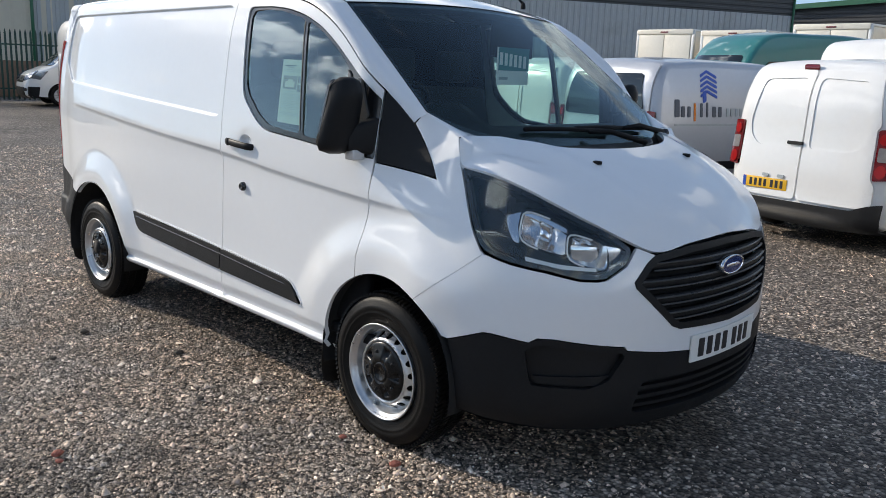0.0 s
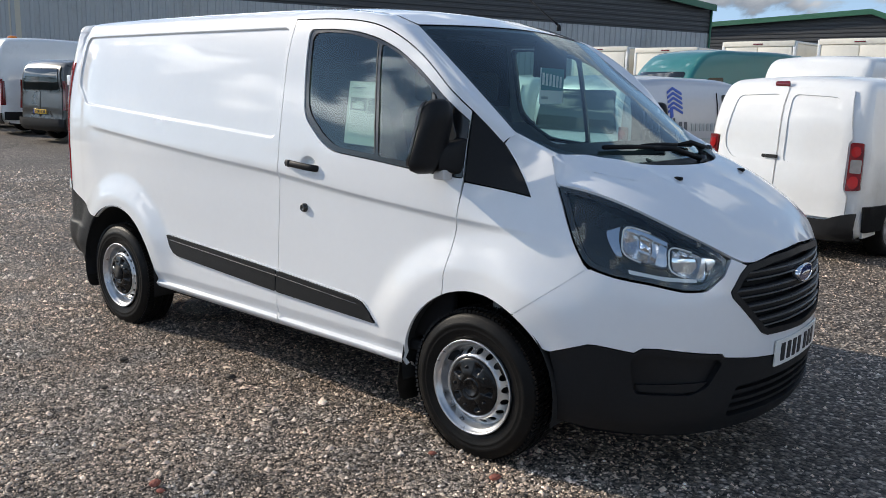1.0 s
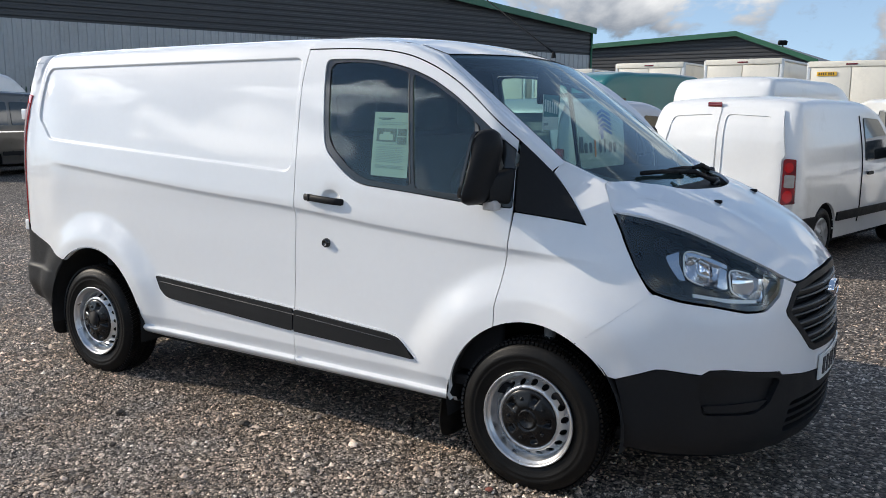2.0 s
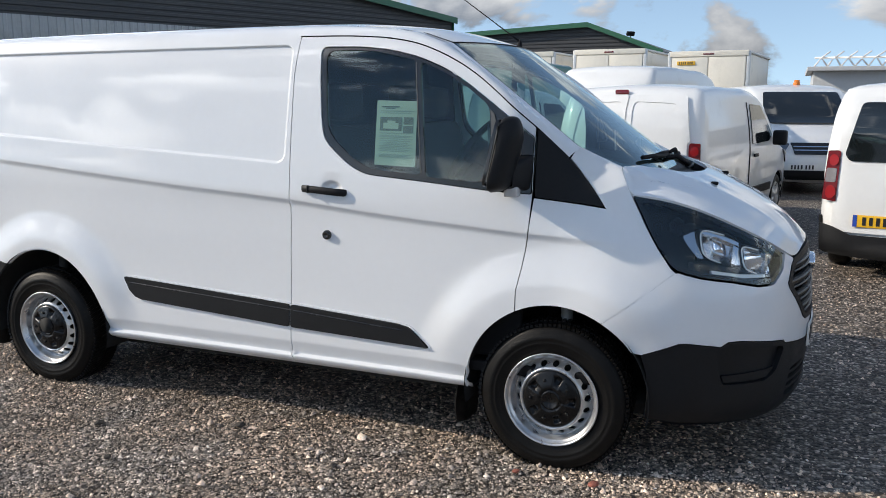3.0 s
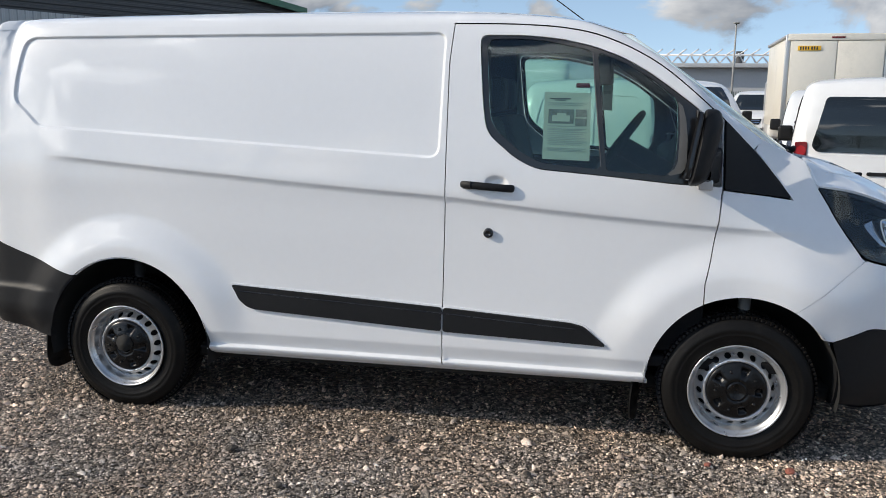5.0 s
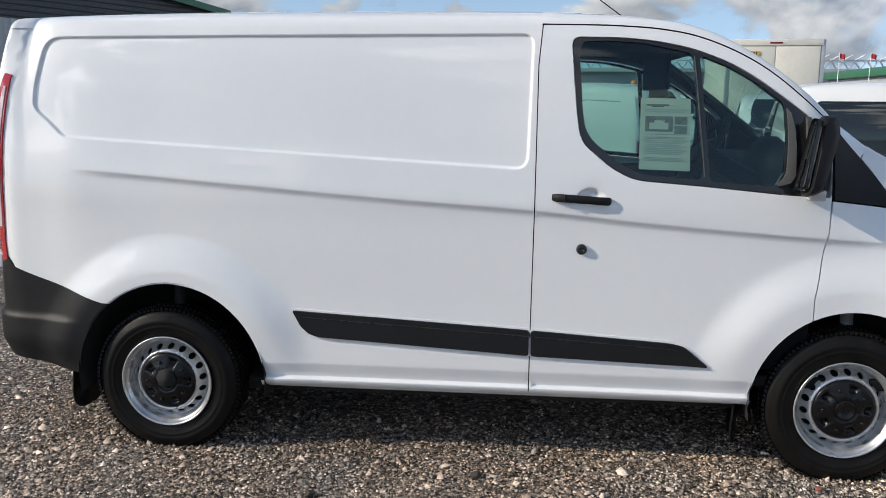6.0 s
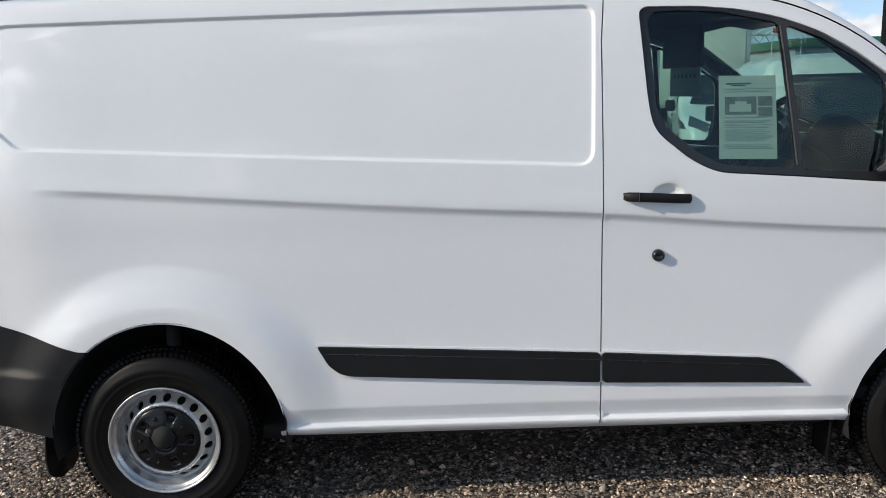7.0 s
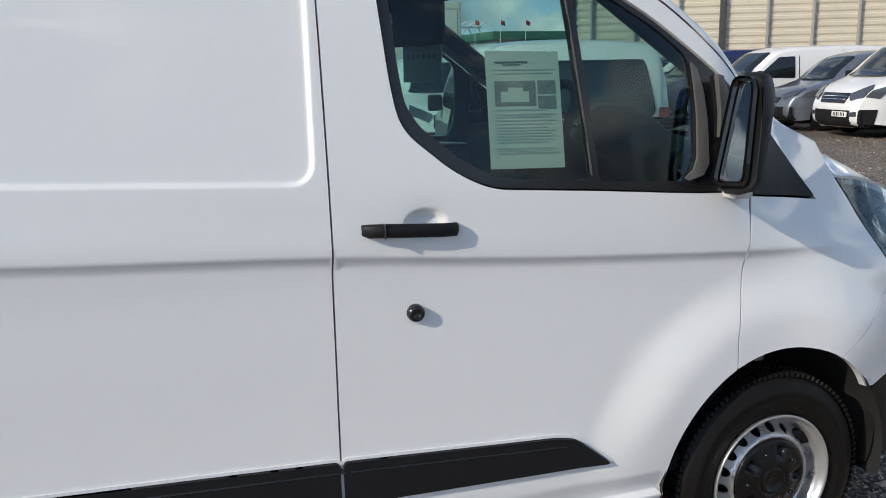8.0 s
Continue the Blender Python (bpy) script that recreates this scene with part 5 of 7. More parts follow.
patch("rear_bumper", [(-3.255, 0.668), (-3.45, 0.722), (-3.72, 0.80), (-3.78, 0.86), (U0, 0.60), (U0, 0.36), (-3.70, 0.365), (-3.36, 0.335), (-3.36, 0.40)] + arc(*ARCH_R, 176, 131, 8), rear_bump, M_PLASTIC, van, step=0.04, flange=0.03, lift=0.004, lines=[[(-3.9, z), (-3.2, z)] for z in (0.56, 0.575, 0.60)], label="black rear bumper")
TAIL = rounded([(-3.728, 1.67), (-3.738, 1.66), (-3.764, 1.10), (-3.774, 0.92), (-3.768, 0.83), (-3.81, 0.82), (-3.835, 1.0), (-3.83, 1.45), (-3.775, 1.68)], 0.012, 3)
for side in (False, True):
    tl = patch("tail_lamp", TAIL, skin, M_TAILRED, van, step=0.03, lift=0.004, flange=0.02, mirror=side, label="tall red tail lamp")
    patch("lamp_lens", [(-3.752, 1.62), (-3.770, 1.15), (-3.778, 0.985), (-3.81, 0.985), (-3.80, 1.2), (-3.79, 1.50), (-3.765, 1.62)], skin, M_CLEARLENS, tl, step=0.03, lift=0.007, flange=0.005, mirror=side)
    patch("rear_corner", [(-3.66, 1.885), (-3.675, 1.70), (-3.70, 1.45), (-3.718, 1.10), (-3.728, 0.80), (-3.80, 0.80), (-3.86, 1.0), (-3.87, 1.888)], skin, M_PAINT, van, step=0.04, lift=-0.004, mirror=side)
    patch("rear_door", [(-3.873, 1.888), (U0 + 0.003, 1.888), (U0 + 0.003, 0.55), (-3.87, 0.72)], skin, M_PAINT, van, step=0.06, mirror=side)
    for z in (1.55, 0.82):
        h = skin(-3.86, z)
        part("door_hinge", box_bm((-0.035, -0.03, -0.035), (0.02, 0.03, 0.035), 0.008, 2, Matrix.Translation((h.x, h.y * (-1 if side else 1), z))), M_PAINT, van)
M_LENSGREY = mat("clear_indicator_lens", (0.60, 0.58, 0.56), 0.15, 0, 0.6, 0.05, 10)
# door handle, lock, mirrors, aerial
for s in (-1, 1):
    hy = skin(-1.13, 1.172).y
    pts = [Vector((-1.250, hy - 0.004, 1.177)), Vector((-1.235, hy - 0.026, 1.177)), Vector((-1.19, hy - 0.034, 1.176)), Vector((-1.12, hy - 0.038, 1.172)), Vector((-1.05, hy - 0.034, 1.167)), Vector((-1.015, hy - 0.024, 1.165)), Vector((-1.004, hy - 0.002, 1.164))]
    rows = []
    for i, p in enumerate(pts):
        r = 0.017 if 0 < i < 6 else 0.012
        rows.append([(p.x, s * -(p.y + 0.010 * math.sin(a)), p.z + r * math.cos(a)) for a in lin(0, 2 * math.pi, 13)])
    hd = grid_ob("door_handle", rows, M_PLASTIC, van, "black door handle", flip=s > 0)
    gy = sorted((s * -(hy - 0.0465), s * -(hy - 0.030)))
    box("handle_joint", (-1.2015, gy[0], 1.1585), (-1.1985, gy[1], 1.1945), M_GRILLELIP, hd, 0.001)
    lk = skin(-1.120, 0.959)
    lathe("door_lock", [(0.0, 0.016), (0.009, 0.016), (0.010, 0.019), (0.017, 0.019), (0.022, 0.012), (0.023, -0.01)], M_GLOSSBLACK, van, Matrix.Translation((lk.x, s * -lk.y, lk.z)) @ Matrix.Rotation(radians(-90 * s), 4, "X"), 24, "black round lock cover")
    # mirror: housing, glass, arm
    def sec(y, x0, x1, z0, z1, r=0.035, n=5):
        x0, x1 = x0 + 0.012, x1 - 0.022
        poly = rounded([(x0, z0), (x1, z0 + 0.02), (x1 + 0.012, z1 - 0.06), (x1 - 0.02, z1), (x0, z1)], [r * 0.6, r, r, r, r * 0.5], n)
        return [(x + 0.17 * (z - 1.33), (y - 0.065 + 0.16 * (z - 1.24) * ss(-0.97, -1.06, y)) * -s, z) for x, z in poly]
    mir = root("door_mirror", Matrix(), "", "")
    mir.parent = van
    mrows = [sec(-0.905, -0.245, -0.175, 1.235, 1.50), sec(-0.915, -0.256, -0.155, 1.215, 1.515), sec(-0.95, -0.262, -0.150, 1.202, 1.525), sec(-1.00, -0.264, -0.160, 1.204, 1.522), sec(-1.048, -0.262, -0.186, 1.218, 1.510), sec(-1.064, -0.257, -0.212, 1.245, 1.485)]
    mesh = [[Vector(p) for p in r] + [Vector(r[0])] for r in mrows]
    cap0 = [sum(mesh[0][:-1], Vector()) / len(mesh[0][:-1])] * len(mesh[0])
    cap1 = [sum(mesh[-1][:-1], Vector()) / len(mesh[-1][:-1])] * len(mesh[0])
    grid_ob("mirror_housing", [cap0] + mesh + [cap1], M_PLASTIC, mir, "black mirror housing", flip=s < 0)
    mg = rounded([(-0.925, 1.235), (-1.045, 1.245), (-1.050, 1.485), (-1.035, 1.503), (-0.935, 1.505)], 0.02, 3)
    patch("mirror_rim", shrink(mg, -0.008), lambda a, b: Vector((-0.260 + 0.17 * (b - 1.33), a - 0.065 + 0.16 * (b - 1.24) * ss(-0.97, -1.06, a), b)), M_GLOSSBLACK, mir, holes=[shrink(mg, 0.004)], step=0.05, flange=0.012, mirror=s > 0)
    patch("mirror_glass", mg, lambda a, b: Vector((-0.255 - 0.02 * (a + 1.0) + 0.17 * (b - 1.33), a - 0.065 + 0.16 * (b - 1.24) * ss(-0.97, -1.06, a), b)), M_MIRROR, mir, step=0.05, flange=0.0, mirror=s > 0, label="mirror glass")
    rows = []
    for y, x0, x1, z0, z1 in ((-0.82, -0.215, -0.118, 1.195, 1.368), (-0.875, -0.225, -0.125, 1.205, 1.362), (-0.905, -0.235, -0.145, 1.212, 1.348), (-0.945, -0.24, -0.165, 1.218, 1.335), (-0.98, -0.24, -0.18, 1.225, 1.32)):
        q = rounded([(x0, z0), (x1, z0), (x1, z1), (x0, z1)], 0.022, 4)
        rows.append([(x, (y - 0.045) * -s, z) for x, z in q + q[:1]])
    grid_ob("mirror_arm", rows, M_PLASTIC, mir, flip=s > 0)
    part("mirror_indicator", box_bm((-0.225, -0.03, -0.022), (-0.165, 0.03, 0.022), 0.008, 2, Matrix.Translation((0, s * 0.98, 1.208))), M_LENSGREY, mir)
    # pale triangular guide where the mirror meets the door
    def guide(u, z):
        p = skin(u, 1.36)
        return Vector((p.x, p.y - 0.006 + 0.10 * (z - 1.36), z))
    patch("sail_guide", [(-0.240, 1.520), (-0.222, 1.516), (-0.168, 1.372), (-0.176, 1.352), (-0.238, 1.352), (-0.232, 1.42)], guide, M_GUIDE, mir, step=0.05, flange=0.04, mirror=s > 0)
tube("aerial", [(-0.672, 0.60, 1.955), (-0.715, 0.60, 1.985), (-1.32, 0.60, 2.42)], [0.008, 0.004, 0.0025], M_DARK, van, 6)
lathe("aerial_base", [(0.0, 0.018), (0.007, 0.016), (0.013, 0.0), (0.014, -0.02)], M_DARK, van, Matrix.Translation((-0.665, 0.60, 1.94)), 16)

# cab interior
inside_van = root("cab_interior", Matrix(), "", "")
inside_van.parent = van
dash = []
for y in lin(-0.845, 0.845, 25):
    k = 1 - 0.35 * abs(y / 0.905) ** 3
    hood = 0.125 * math.exp(-((y + 0.425) / 0.20) ** 4)
    dash.append([(0.29 * k, y * 0.80, 1.235), (0.15 * k, y * 0.86, 1.275), (0.0, y * 0.93, 1.295), (-0.12, y * 0.97, 1.30 + 0.35 * hood), (-0.22, y, 1.305 + 0.95 * hood), (-0.27, y, 1.295 + hood), (-0.30, y, 1.26 + 0.85 * hood), (-0.28, y, 1.15), (-0.20, y, 0.95), (-0.06, y, 0.70), (-0.06, y, 0.45)])
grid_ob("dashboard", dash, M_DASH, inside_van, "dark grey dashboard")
tq = Matrix.Translation((-0.555, -0.445, 1.345)) @ Matrix.Rotation(radians(-54), 4, "Y")
ring_pts = []
for k in range(33):
    a = 2 * math.pi * k / 32
    ring_pts.append(tq @ Vector((0.185 * math.cos(a), 0.185 * math.sin(a), 0)))
sw = tube("steering_wheel", ring_pts, 0.016, M_DARK, inside_van)
part("wheel_boss", box_bm((-0.06, -0.08, -0.03), (0.06, 0.08, 0.02), 0.025, 3, tq), M_DARK, sw)
for a in (0, 180, 270):
    d = Vector((math.sin(radians(a)), math.cos(radians(a)), 0))
    tube("wheel_spoke", [tq @ (d * 0.06), tq @ (d * 0.18)], 0.016, M_DARK, sw)
tube("steering_column", [tq @ Vector((0, 0, 0)), (-0.20, -0.445, 1.15)], 0.05, M_DASH, inside_van)


def seat(y0, y1, heads):
    st = root("seat", Matrix(), "", "")
    st.parent = inside_van
    part("seat_cushion", box_bm((-1.08, y0, 0.72), (-0.55, y1, 0.90), 0.06, 3), M_SEAT, st)
    part("seat_base", box_bm((-1.05, y0 + 0.04, 0.42), (-0.60, y1 - 0.04, 0.72), 0.03, 2), M_DARK, st)
    part("seat_back", box_bm((-0.09, y0, 0.0), (0.07, y1, 0.62), 0.06, 3, Matrix.Translation((-1.06, 0, 0.86)) @ Matrix.Rotation(radians(-14), 4, "Y")), M_SEAT, st)
    for h in heads:
        part("headrest", box_bm((-1.28, h - 0.13, 1.49), (-1.18, h + 0.13, 1.68), 0.045, 3), M_SEAT, st)


seat(-0.825, -0.305, (-0.565,))
seat(-0.10, 0.845, (0.14, 0.62))
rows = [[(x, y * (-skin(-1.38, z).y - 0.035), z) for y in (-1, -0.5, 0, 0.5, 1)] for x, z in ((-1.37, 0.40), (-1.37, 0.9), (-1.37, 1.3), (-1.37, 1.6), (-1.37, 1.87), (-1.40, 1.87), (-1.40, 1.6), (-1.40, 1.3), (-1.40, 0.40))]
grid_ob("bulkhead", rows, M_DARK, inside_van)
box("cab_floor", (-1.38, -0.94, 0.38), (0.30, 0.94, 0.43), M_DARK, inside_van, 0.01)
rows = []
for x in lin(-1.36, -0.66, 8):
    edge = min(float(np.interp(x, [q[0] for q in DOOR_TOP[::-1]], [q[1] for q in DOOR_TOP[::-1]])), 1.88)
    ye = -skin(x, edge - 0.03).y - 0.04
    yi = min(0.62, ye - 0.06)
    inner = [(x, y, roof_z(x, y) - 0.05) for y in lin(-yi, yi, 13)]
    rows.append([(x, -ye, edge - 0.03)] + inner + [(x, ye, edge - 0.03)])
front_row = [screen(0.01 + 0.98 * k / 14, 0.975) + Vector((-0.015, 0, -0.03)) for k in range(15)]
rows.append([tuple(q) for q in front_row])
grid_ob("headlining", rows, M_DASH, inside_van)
# the passenger's visor is folded down and carries the price card
TURNED = Matrix.Translation((-0.588, 0.28, 0)) @ Matrix.Rotation(radians(9.5), 4, "Z")
part("sun_visor", box_bm((-0.022, -0.01, 1.645), (0.0, 0.425, 1.845), 0.010, 3, TURNED), M_DASH, inside_van)
part("sun_visor", box_bm((-0.16, -0.62, -0.012), (0.02, -0.14, 0.012), 0.01, 2, Matrix.Translation((-0.52, 0, 1.80)) @ Matrix.Rotation(radians(10), 4, "Y")), M_DASH, inside_van)
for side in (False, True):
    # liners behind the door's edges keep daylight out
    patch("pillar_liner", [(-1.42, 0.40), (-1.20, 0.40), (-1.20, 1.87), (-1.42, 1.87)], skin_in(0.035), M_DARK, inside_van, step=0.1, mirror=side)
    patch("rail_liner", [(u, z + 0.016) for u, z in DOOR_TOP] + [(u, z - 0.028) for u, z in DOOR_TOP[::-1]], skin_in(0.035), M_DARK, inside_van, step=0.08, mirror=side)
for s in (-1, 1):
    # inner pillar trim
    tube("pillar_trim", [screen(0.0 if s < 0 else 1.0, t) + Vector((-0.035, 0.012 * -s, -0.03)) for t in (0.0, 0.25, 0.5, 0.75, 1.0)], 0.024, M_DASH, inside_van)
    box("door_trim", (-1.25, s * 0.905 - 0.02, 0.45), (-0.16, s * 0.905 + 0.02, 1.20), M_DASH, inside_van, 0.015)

card = root("price_card", VAN_AT @ TURNED, "price card hanging from the passenger sun visor", "card")
box("card", (0.004, 0.035, 1.498), (0.0055, 0.375, 1.70), M_PAPERWHITE, card, 0.0)
box("price_panel", (0.0055, 0.05, 1.575), (0.007, 0.375, 1.70), M_INKTEAL, card, 0.0)
for k in range(6):
    box("price_bar", (0.007, 0.06 + k * 0.050, 1.605 - 0.003 * k), (0.0085, 0.090 + k * 0.050, 1.672 - 0.003 * k), M_PAPERWHITE, card, 0.0)
    box("price_bar", (0.0025, 0.085 + k * 0.045, 1.592), (0.0035, 0.105 + k * 0.045, 1.612), M_INKMID, card, 0.0)
box("price_line", (0.0055, 0.06, 1.525), (0.007, 0.15, 1.54), M_INKMID, card, 0.0)
tagged(card)

# printed sheet behind the driver's glass
SHEET = [(-0.893, 1.296), (-0.684, 1.290), (-0.689, 1.586), (-0.893, 1.590)]
sheet_fn = skin_in(0.052)
sh = tagged(patch("paper_sheet", SHEET, sheet_fn, M_PAPER, None, step=0.05, flange=0.0012), "pale printed sale sheet stuck inside the driver's window", "sheet")
sh.matrix_world = VAN_AT
def on_sheet(a, b):
    """Places on the sheet, 0 to 1 across and up."""
    return (-0.893 + 0.206 * a, 1.296 + 0.292 * b - 0.006 * a * (1 - b))
def print_box(name, a0, b0, a1, b1, material):
    patch(name, [on_sheet(a0, b0), on_sheet(a1, b0), on_sheet(a1, b1), on_sheet(a0, b1)], skin_in(0.0505), material, sh, step=0.05, flange=0.0)
print_box("photo", 0.10, 0.54, 0.64, 0.75, M_PHOTO)
print_box("photo", 0.68, 0.64, 0.92, 0.75, M_PHOTO)
print_box("photo", 0.68, 0.51, 0.92, 0.62, M_PHOTO)
print_box("photo_van", 0.18, 0.57, 0.56, 0.66, M_PAPER)
print_box("photo_van", 0.28, 0.64, 0.48, 0.71, M_PAPER)
print_box("heading", 0.12, 0.90, 0.56, 0.915, M_INK)
print_box("heading", 0.22, 0.88, 0.46, 0.89, M_INK)
for k, b in enumerate((0.84, 0.81, 0.50, 0.46, 0.44, 0.41, 0.38, 0.35, 0.325, 0.30, 0.275, 0.25, 0.225, 0.17, 0.15, 0.13)):
    print_box("text_line", 0.09, b, 0.93 - 0.13 * ((k * 7) % 5) / 4, b + 0.009, M_INKMID)

# rain drops left on the bonnet beside the headlamp
M_DROP, _nt, _b = nodes_of("water")
_b.inputs["Base Color"].default_value = (1, 1, 1, 1)
_b.inputs["Roughness"].default_value = 0.02
_b.inputs["IOR"].default_value = 1.33
_b.inputs["Transmission Weight"].default_value = 1.0
drops = bmesh.new()
rnd = random.Random(4)
for k in range(110):
    t, e = rnd.random(), rnd.gauss(0, 0.011)
    x, y = 0.335 + 0.165 * t + e * 0.7, -0.735 + 0.15 * t + e
    q, r = bonnet(x, y), rnd.uniform(0.0012, 0.0032)
    bmesh.ops.create_icosphere(drops, subdivisions=1, radius=r, matrix=Matrix.Translation(q) @ Matrix.Diagonal((1, 1, 0.6, 1)))
wd = part("water_drops", drops, M_DROP)
wd.matrix_world = VAN_AT
tagged(wd, "clear rain drops on the white bonnet", "water", kind="stuff")

# ---- other vehicles ----
M_GREYV = mat("silver_blue_paint", (0.47, 0.49, 0.53), 0.35, 0.35, 0.8, 0.03, 2)
M_TEAL = mat("teal_paint", (0.012, 0.16, 0.155), 0.35, 0.0, 0.8, 0.04, 2)
M_BROWN = mat("grey_brown_metallic", (0.085, 0.078, 0.070), 0.3, 0.5, 0.9, 0.05, 2)
M_NAVY = mat("dark_blue_paint", (0.012, 0.022, 0.085), 0.3, 0.1, 0.9, 0.04, 2)
M_SLATE = mat("slate_grey_metallic", (0.16, 0.18, 0.21), 0.32, 0.5, 0.9, 0.05, 2)
M_BOXWHITE = mat("white_box_panel", (0.80, 0.75, 0.65), 0.45, 0, 0.2, 0.03, 1.2, dirt=(0.58, 0.55, 0.48), dirt_at=0.62)
M_BOXGREY = mat("aluminium_box_frame", (0.55, 0.55, 0.54), 0.4, 0.6, 0, 0.05, 3)
M_LAMPCLEAR = mat("clear_headlamp", (0.15, 0.16, 0.18), 0.10, 0.6, 0.8, 0.1, 12)


def small_wheel(parent, x, y, out, r=0.32, spokes=False):
    m = Matrix.Translation((x, y, r)) @ Matrix.Rotation(radians(90 if out < 0 else -90), 4, "X")
    ty = lathe("tyre", [(r * 0.62, -0.17), (r * 0.9, -0.19), (r, -0.16), (r, -0.03), (r * 0.95, -0.005), (r * 0.8, 0.004), (r * 0.66, -0.004), (r * 0.63, -0.02)], M_RUBBER, parent, m, 32)
    cap = []
    for k in range(40):
        a = 2 * math.pi * k / 40
        lobe = ss(0.2, 0.7, 0.5 + 0.5 * math.cos((6 if spokes else 12) * a))
        cap.append([m @ Vector((q * math.cos(a), q * math.sin(a), h)) for q, h in ((r * 0.66, -0.012), (r * 0.62, 0.002), (r * 0.55, -0.005 - 0.03 * lobe), (r * 0.36, -0.003 - 0.028 * lobe), (r * 0.24, 0.004), (r * 0.10, 0.006), (0.001, 0.006))])
    grid_ob("rim", cap + cap[:1], M_STEEL, ty, flip=True)


def vehicle(name, label, at, heading, spec, category="van"):
    """A vehicle from its side outline. Local x points ahead from the tail, y to its left, z up. at: the middle of its tail; heading: degrees left of +y."""
    L, W, r, paint = spec["L"], spec["W"], spec.get("r", 0.09), spec["paint"]
    top = spec["top"]              # (x, z) from the tail's foot over the roof to the nose's foot
    floor = top[0][1]
    van_o = root(name, pose(at[0], at[1], 0, 0, 0, heading + 90), label, category, spec.get("group", ""))
    line = spline(top, 5)
    tum = spec.get("tumble", 0.13)
    high = max(z for x, z in top)

    def half(x, z):
        w = W / 2 - tum * max(0.0, (z - 0.95) / (high - 0.95)) ** 1.6 - 0.03 * ss(0.6, 0.25, z)
        w -= 0.10 * ss(0.22, 0.0, x) ** 2 + spec.get("nose", 0.16) * ss(L - 0.75, L, x) ** 2
        return w

    def sidefn(x, z):
        return Vector((x, -half(x, z), z))

    wheels = spec["wheels"]
    wr = spec.get("wr", 0.32)
    outline = [p for p in line]
    inner = shrink(outline, r)
    # the side sheet, with arches cut from its lower edge
    lower = []
    base = floor + 0.02
    for c in sorted(wheels, reverse=True):
        lower += arc(c, wr, wr + 0.06, -8, 188, 14)
    sheet = [(x, max(z, base)) for x, z in inner[1:-1]] + [(inner[-1][0], base)] + lower + [(inner[0][0], base)]
    for s in (False, True):
        patch("body_side", sheet, sidefn, paint, van_o, step=0.12, flange=0.03, mirror=s, edge_step=0.08)
    rows = []
    for (x, z), (ix, iz) in zip(outline, inner):
        hw, ho = half(ix, iz), half(x, z)
        e = Vector((ix, -hw, iz))
        o = Vector((x, -(ho - r * 1.15), z))
        corner = Vector((x * 0.75 + ix * 0.25, -(hw + ho) / 2 + 0.006, z * 0.75 + iz * 0.25))
        half_row = [e.lerp(corner, t).lerp(corner.lerp(o, t), t) for t in lin(0, 1, 6)]
        n = (Vector((x, 0, z)) - Vector((ix, 0, iz)))
        n = n.normalized() if n.length > 1e-6 else Vector((0, 0, 1))
        crown = spec.get("crown", 0.035)
        mid = [Vector((x, 0, z)) + n * crown * (1 - q * q) + Vector((0, q * (ho - r * 1.15), 0)) for q in (-0.66, -0.33, 0.0, 0.33, 0.66)]
        rows.append(half_row + mid + [Vector((p.x, -p.y, p.z)) for p in half_row[::-1]])
    grid_ob("body_shell", rows, paint, van_o)
    box("underbody", (0.25, -W / 2 + 0.18, floor - 0.05), (L - 0.3, W / 2 - 0.18, floor + 0.12), M_UNDER, van_o, 0.02)
    for c in wheels:
        for s in (-1, 1):
            small_wheel(van_o, c, s * (W / 2 - 0.025), s, wr, spec.get("spokes", False))
            rw = []
            for k in range(13):
                a = radians(-8 + 196 * k / 12)
                px, pz = c + (wr + 0.06) * math.cos(a), wr + (wr + 0.06) * math.sin(a)
                rw.append([(px, s * (W / 2 - 0.03), pz), (px, s * (W / 2 - 0.3), pz), (c, s * (W / 2 - 0.32), wr)])
            grid_ob("arch_liner", rw, M_UNDER, van_o, flip=s < 0)

    # outline look-ups for the tail and the nose
    peak = max(range(len(line)), key=lambda i: line[i][1])
    tail = sorted([(z, x) for x, z in line[:peak + 1]])
    nose = sorted([(z, x) for x, z in line[peak:]])
    crown = spec.get("crown", 0.035)

    def lean(rows, z):
        zs, xs = [t[0] for t in rows], [t[1] for t in rows]
        k = (np.interp(z + 0.05, zs, xs) - np.interp(z - 0.05, zs, xs)) / 0.1
        return min(math.sqrt(1 + k * k), 2.2)

    def tailfn(y, z):
        q = y / (W / 2 - 0.1)
        return Vector((np.interp(z, [t[0] for t in tail], [t[1] for t in tail]) - lean(tail, z) * crown * (1 - q * q) + 0.03 * ss(0.82, 1.08, abs(q)), y, z))

    def nosefn(y, z):
        q = y / (W / 2 - 0.1)
        return Vector((np.interp(z, [t[0] for t in nose], [t[1] for t in nose]) + lean(nose, z) * crown * (1 - q * q) - spec.get("wrap", 0.10) * ss(0.45, 1.05, abs(q)), y, z))

    def nose_out(a, b):
        return nosefn(a, b)

    def tail_out(a, b):
        return tailfn(-a, b)

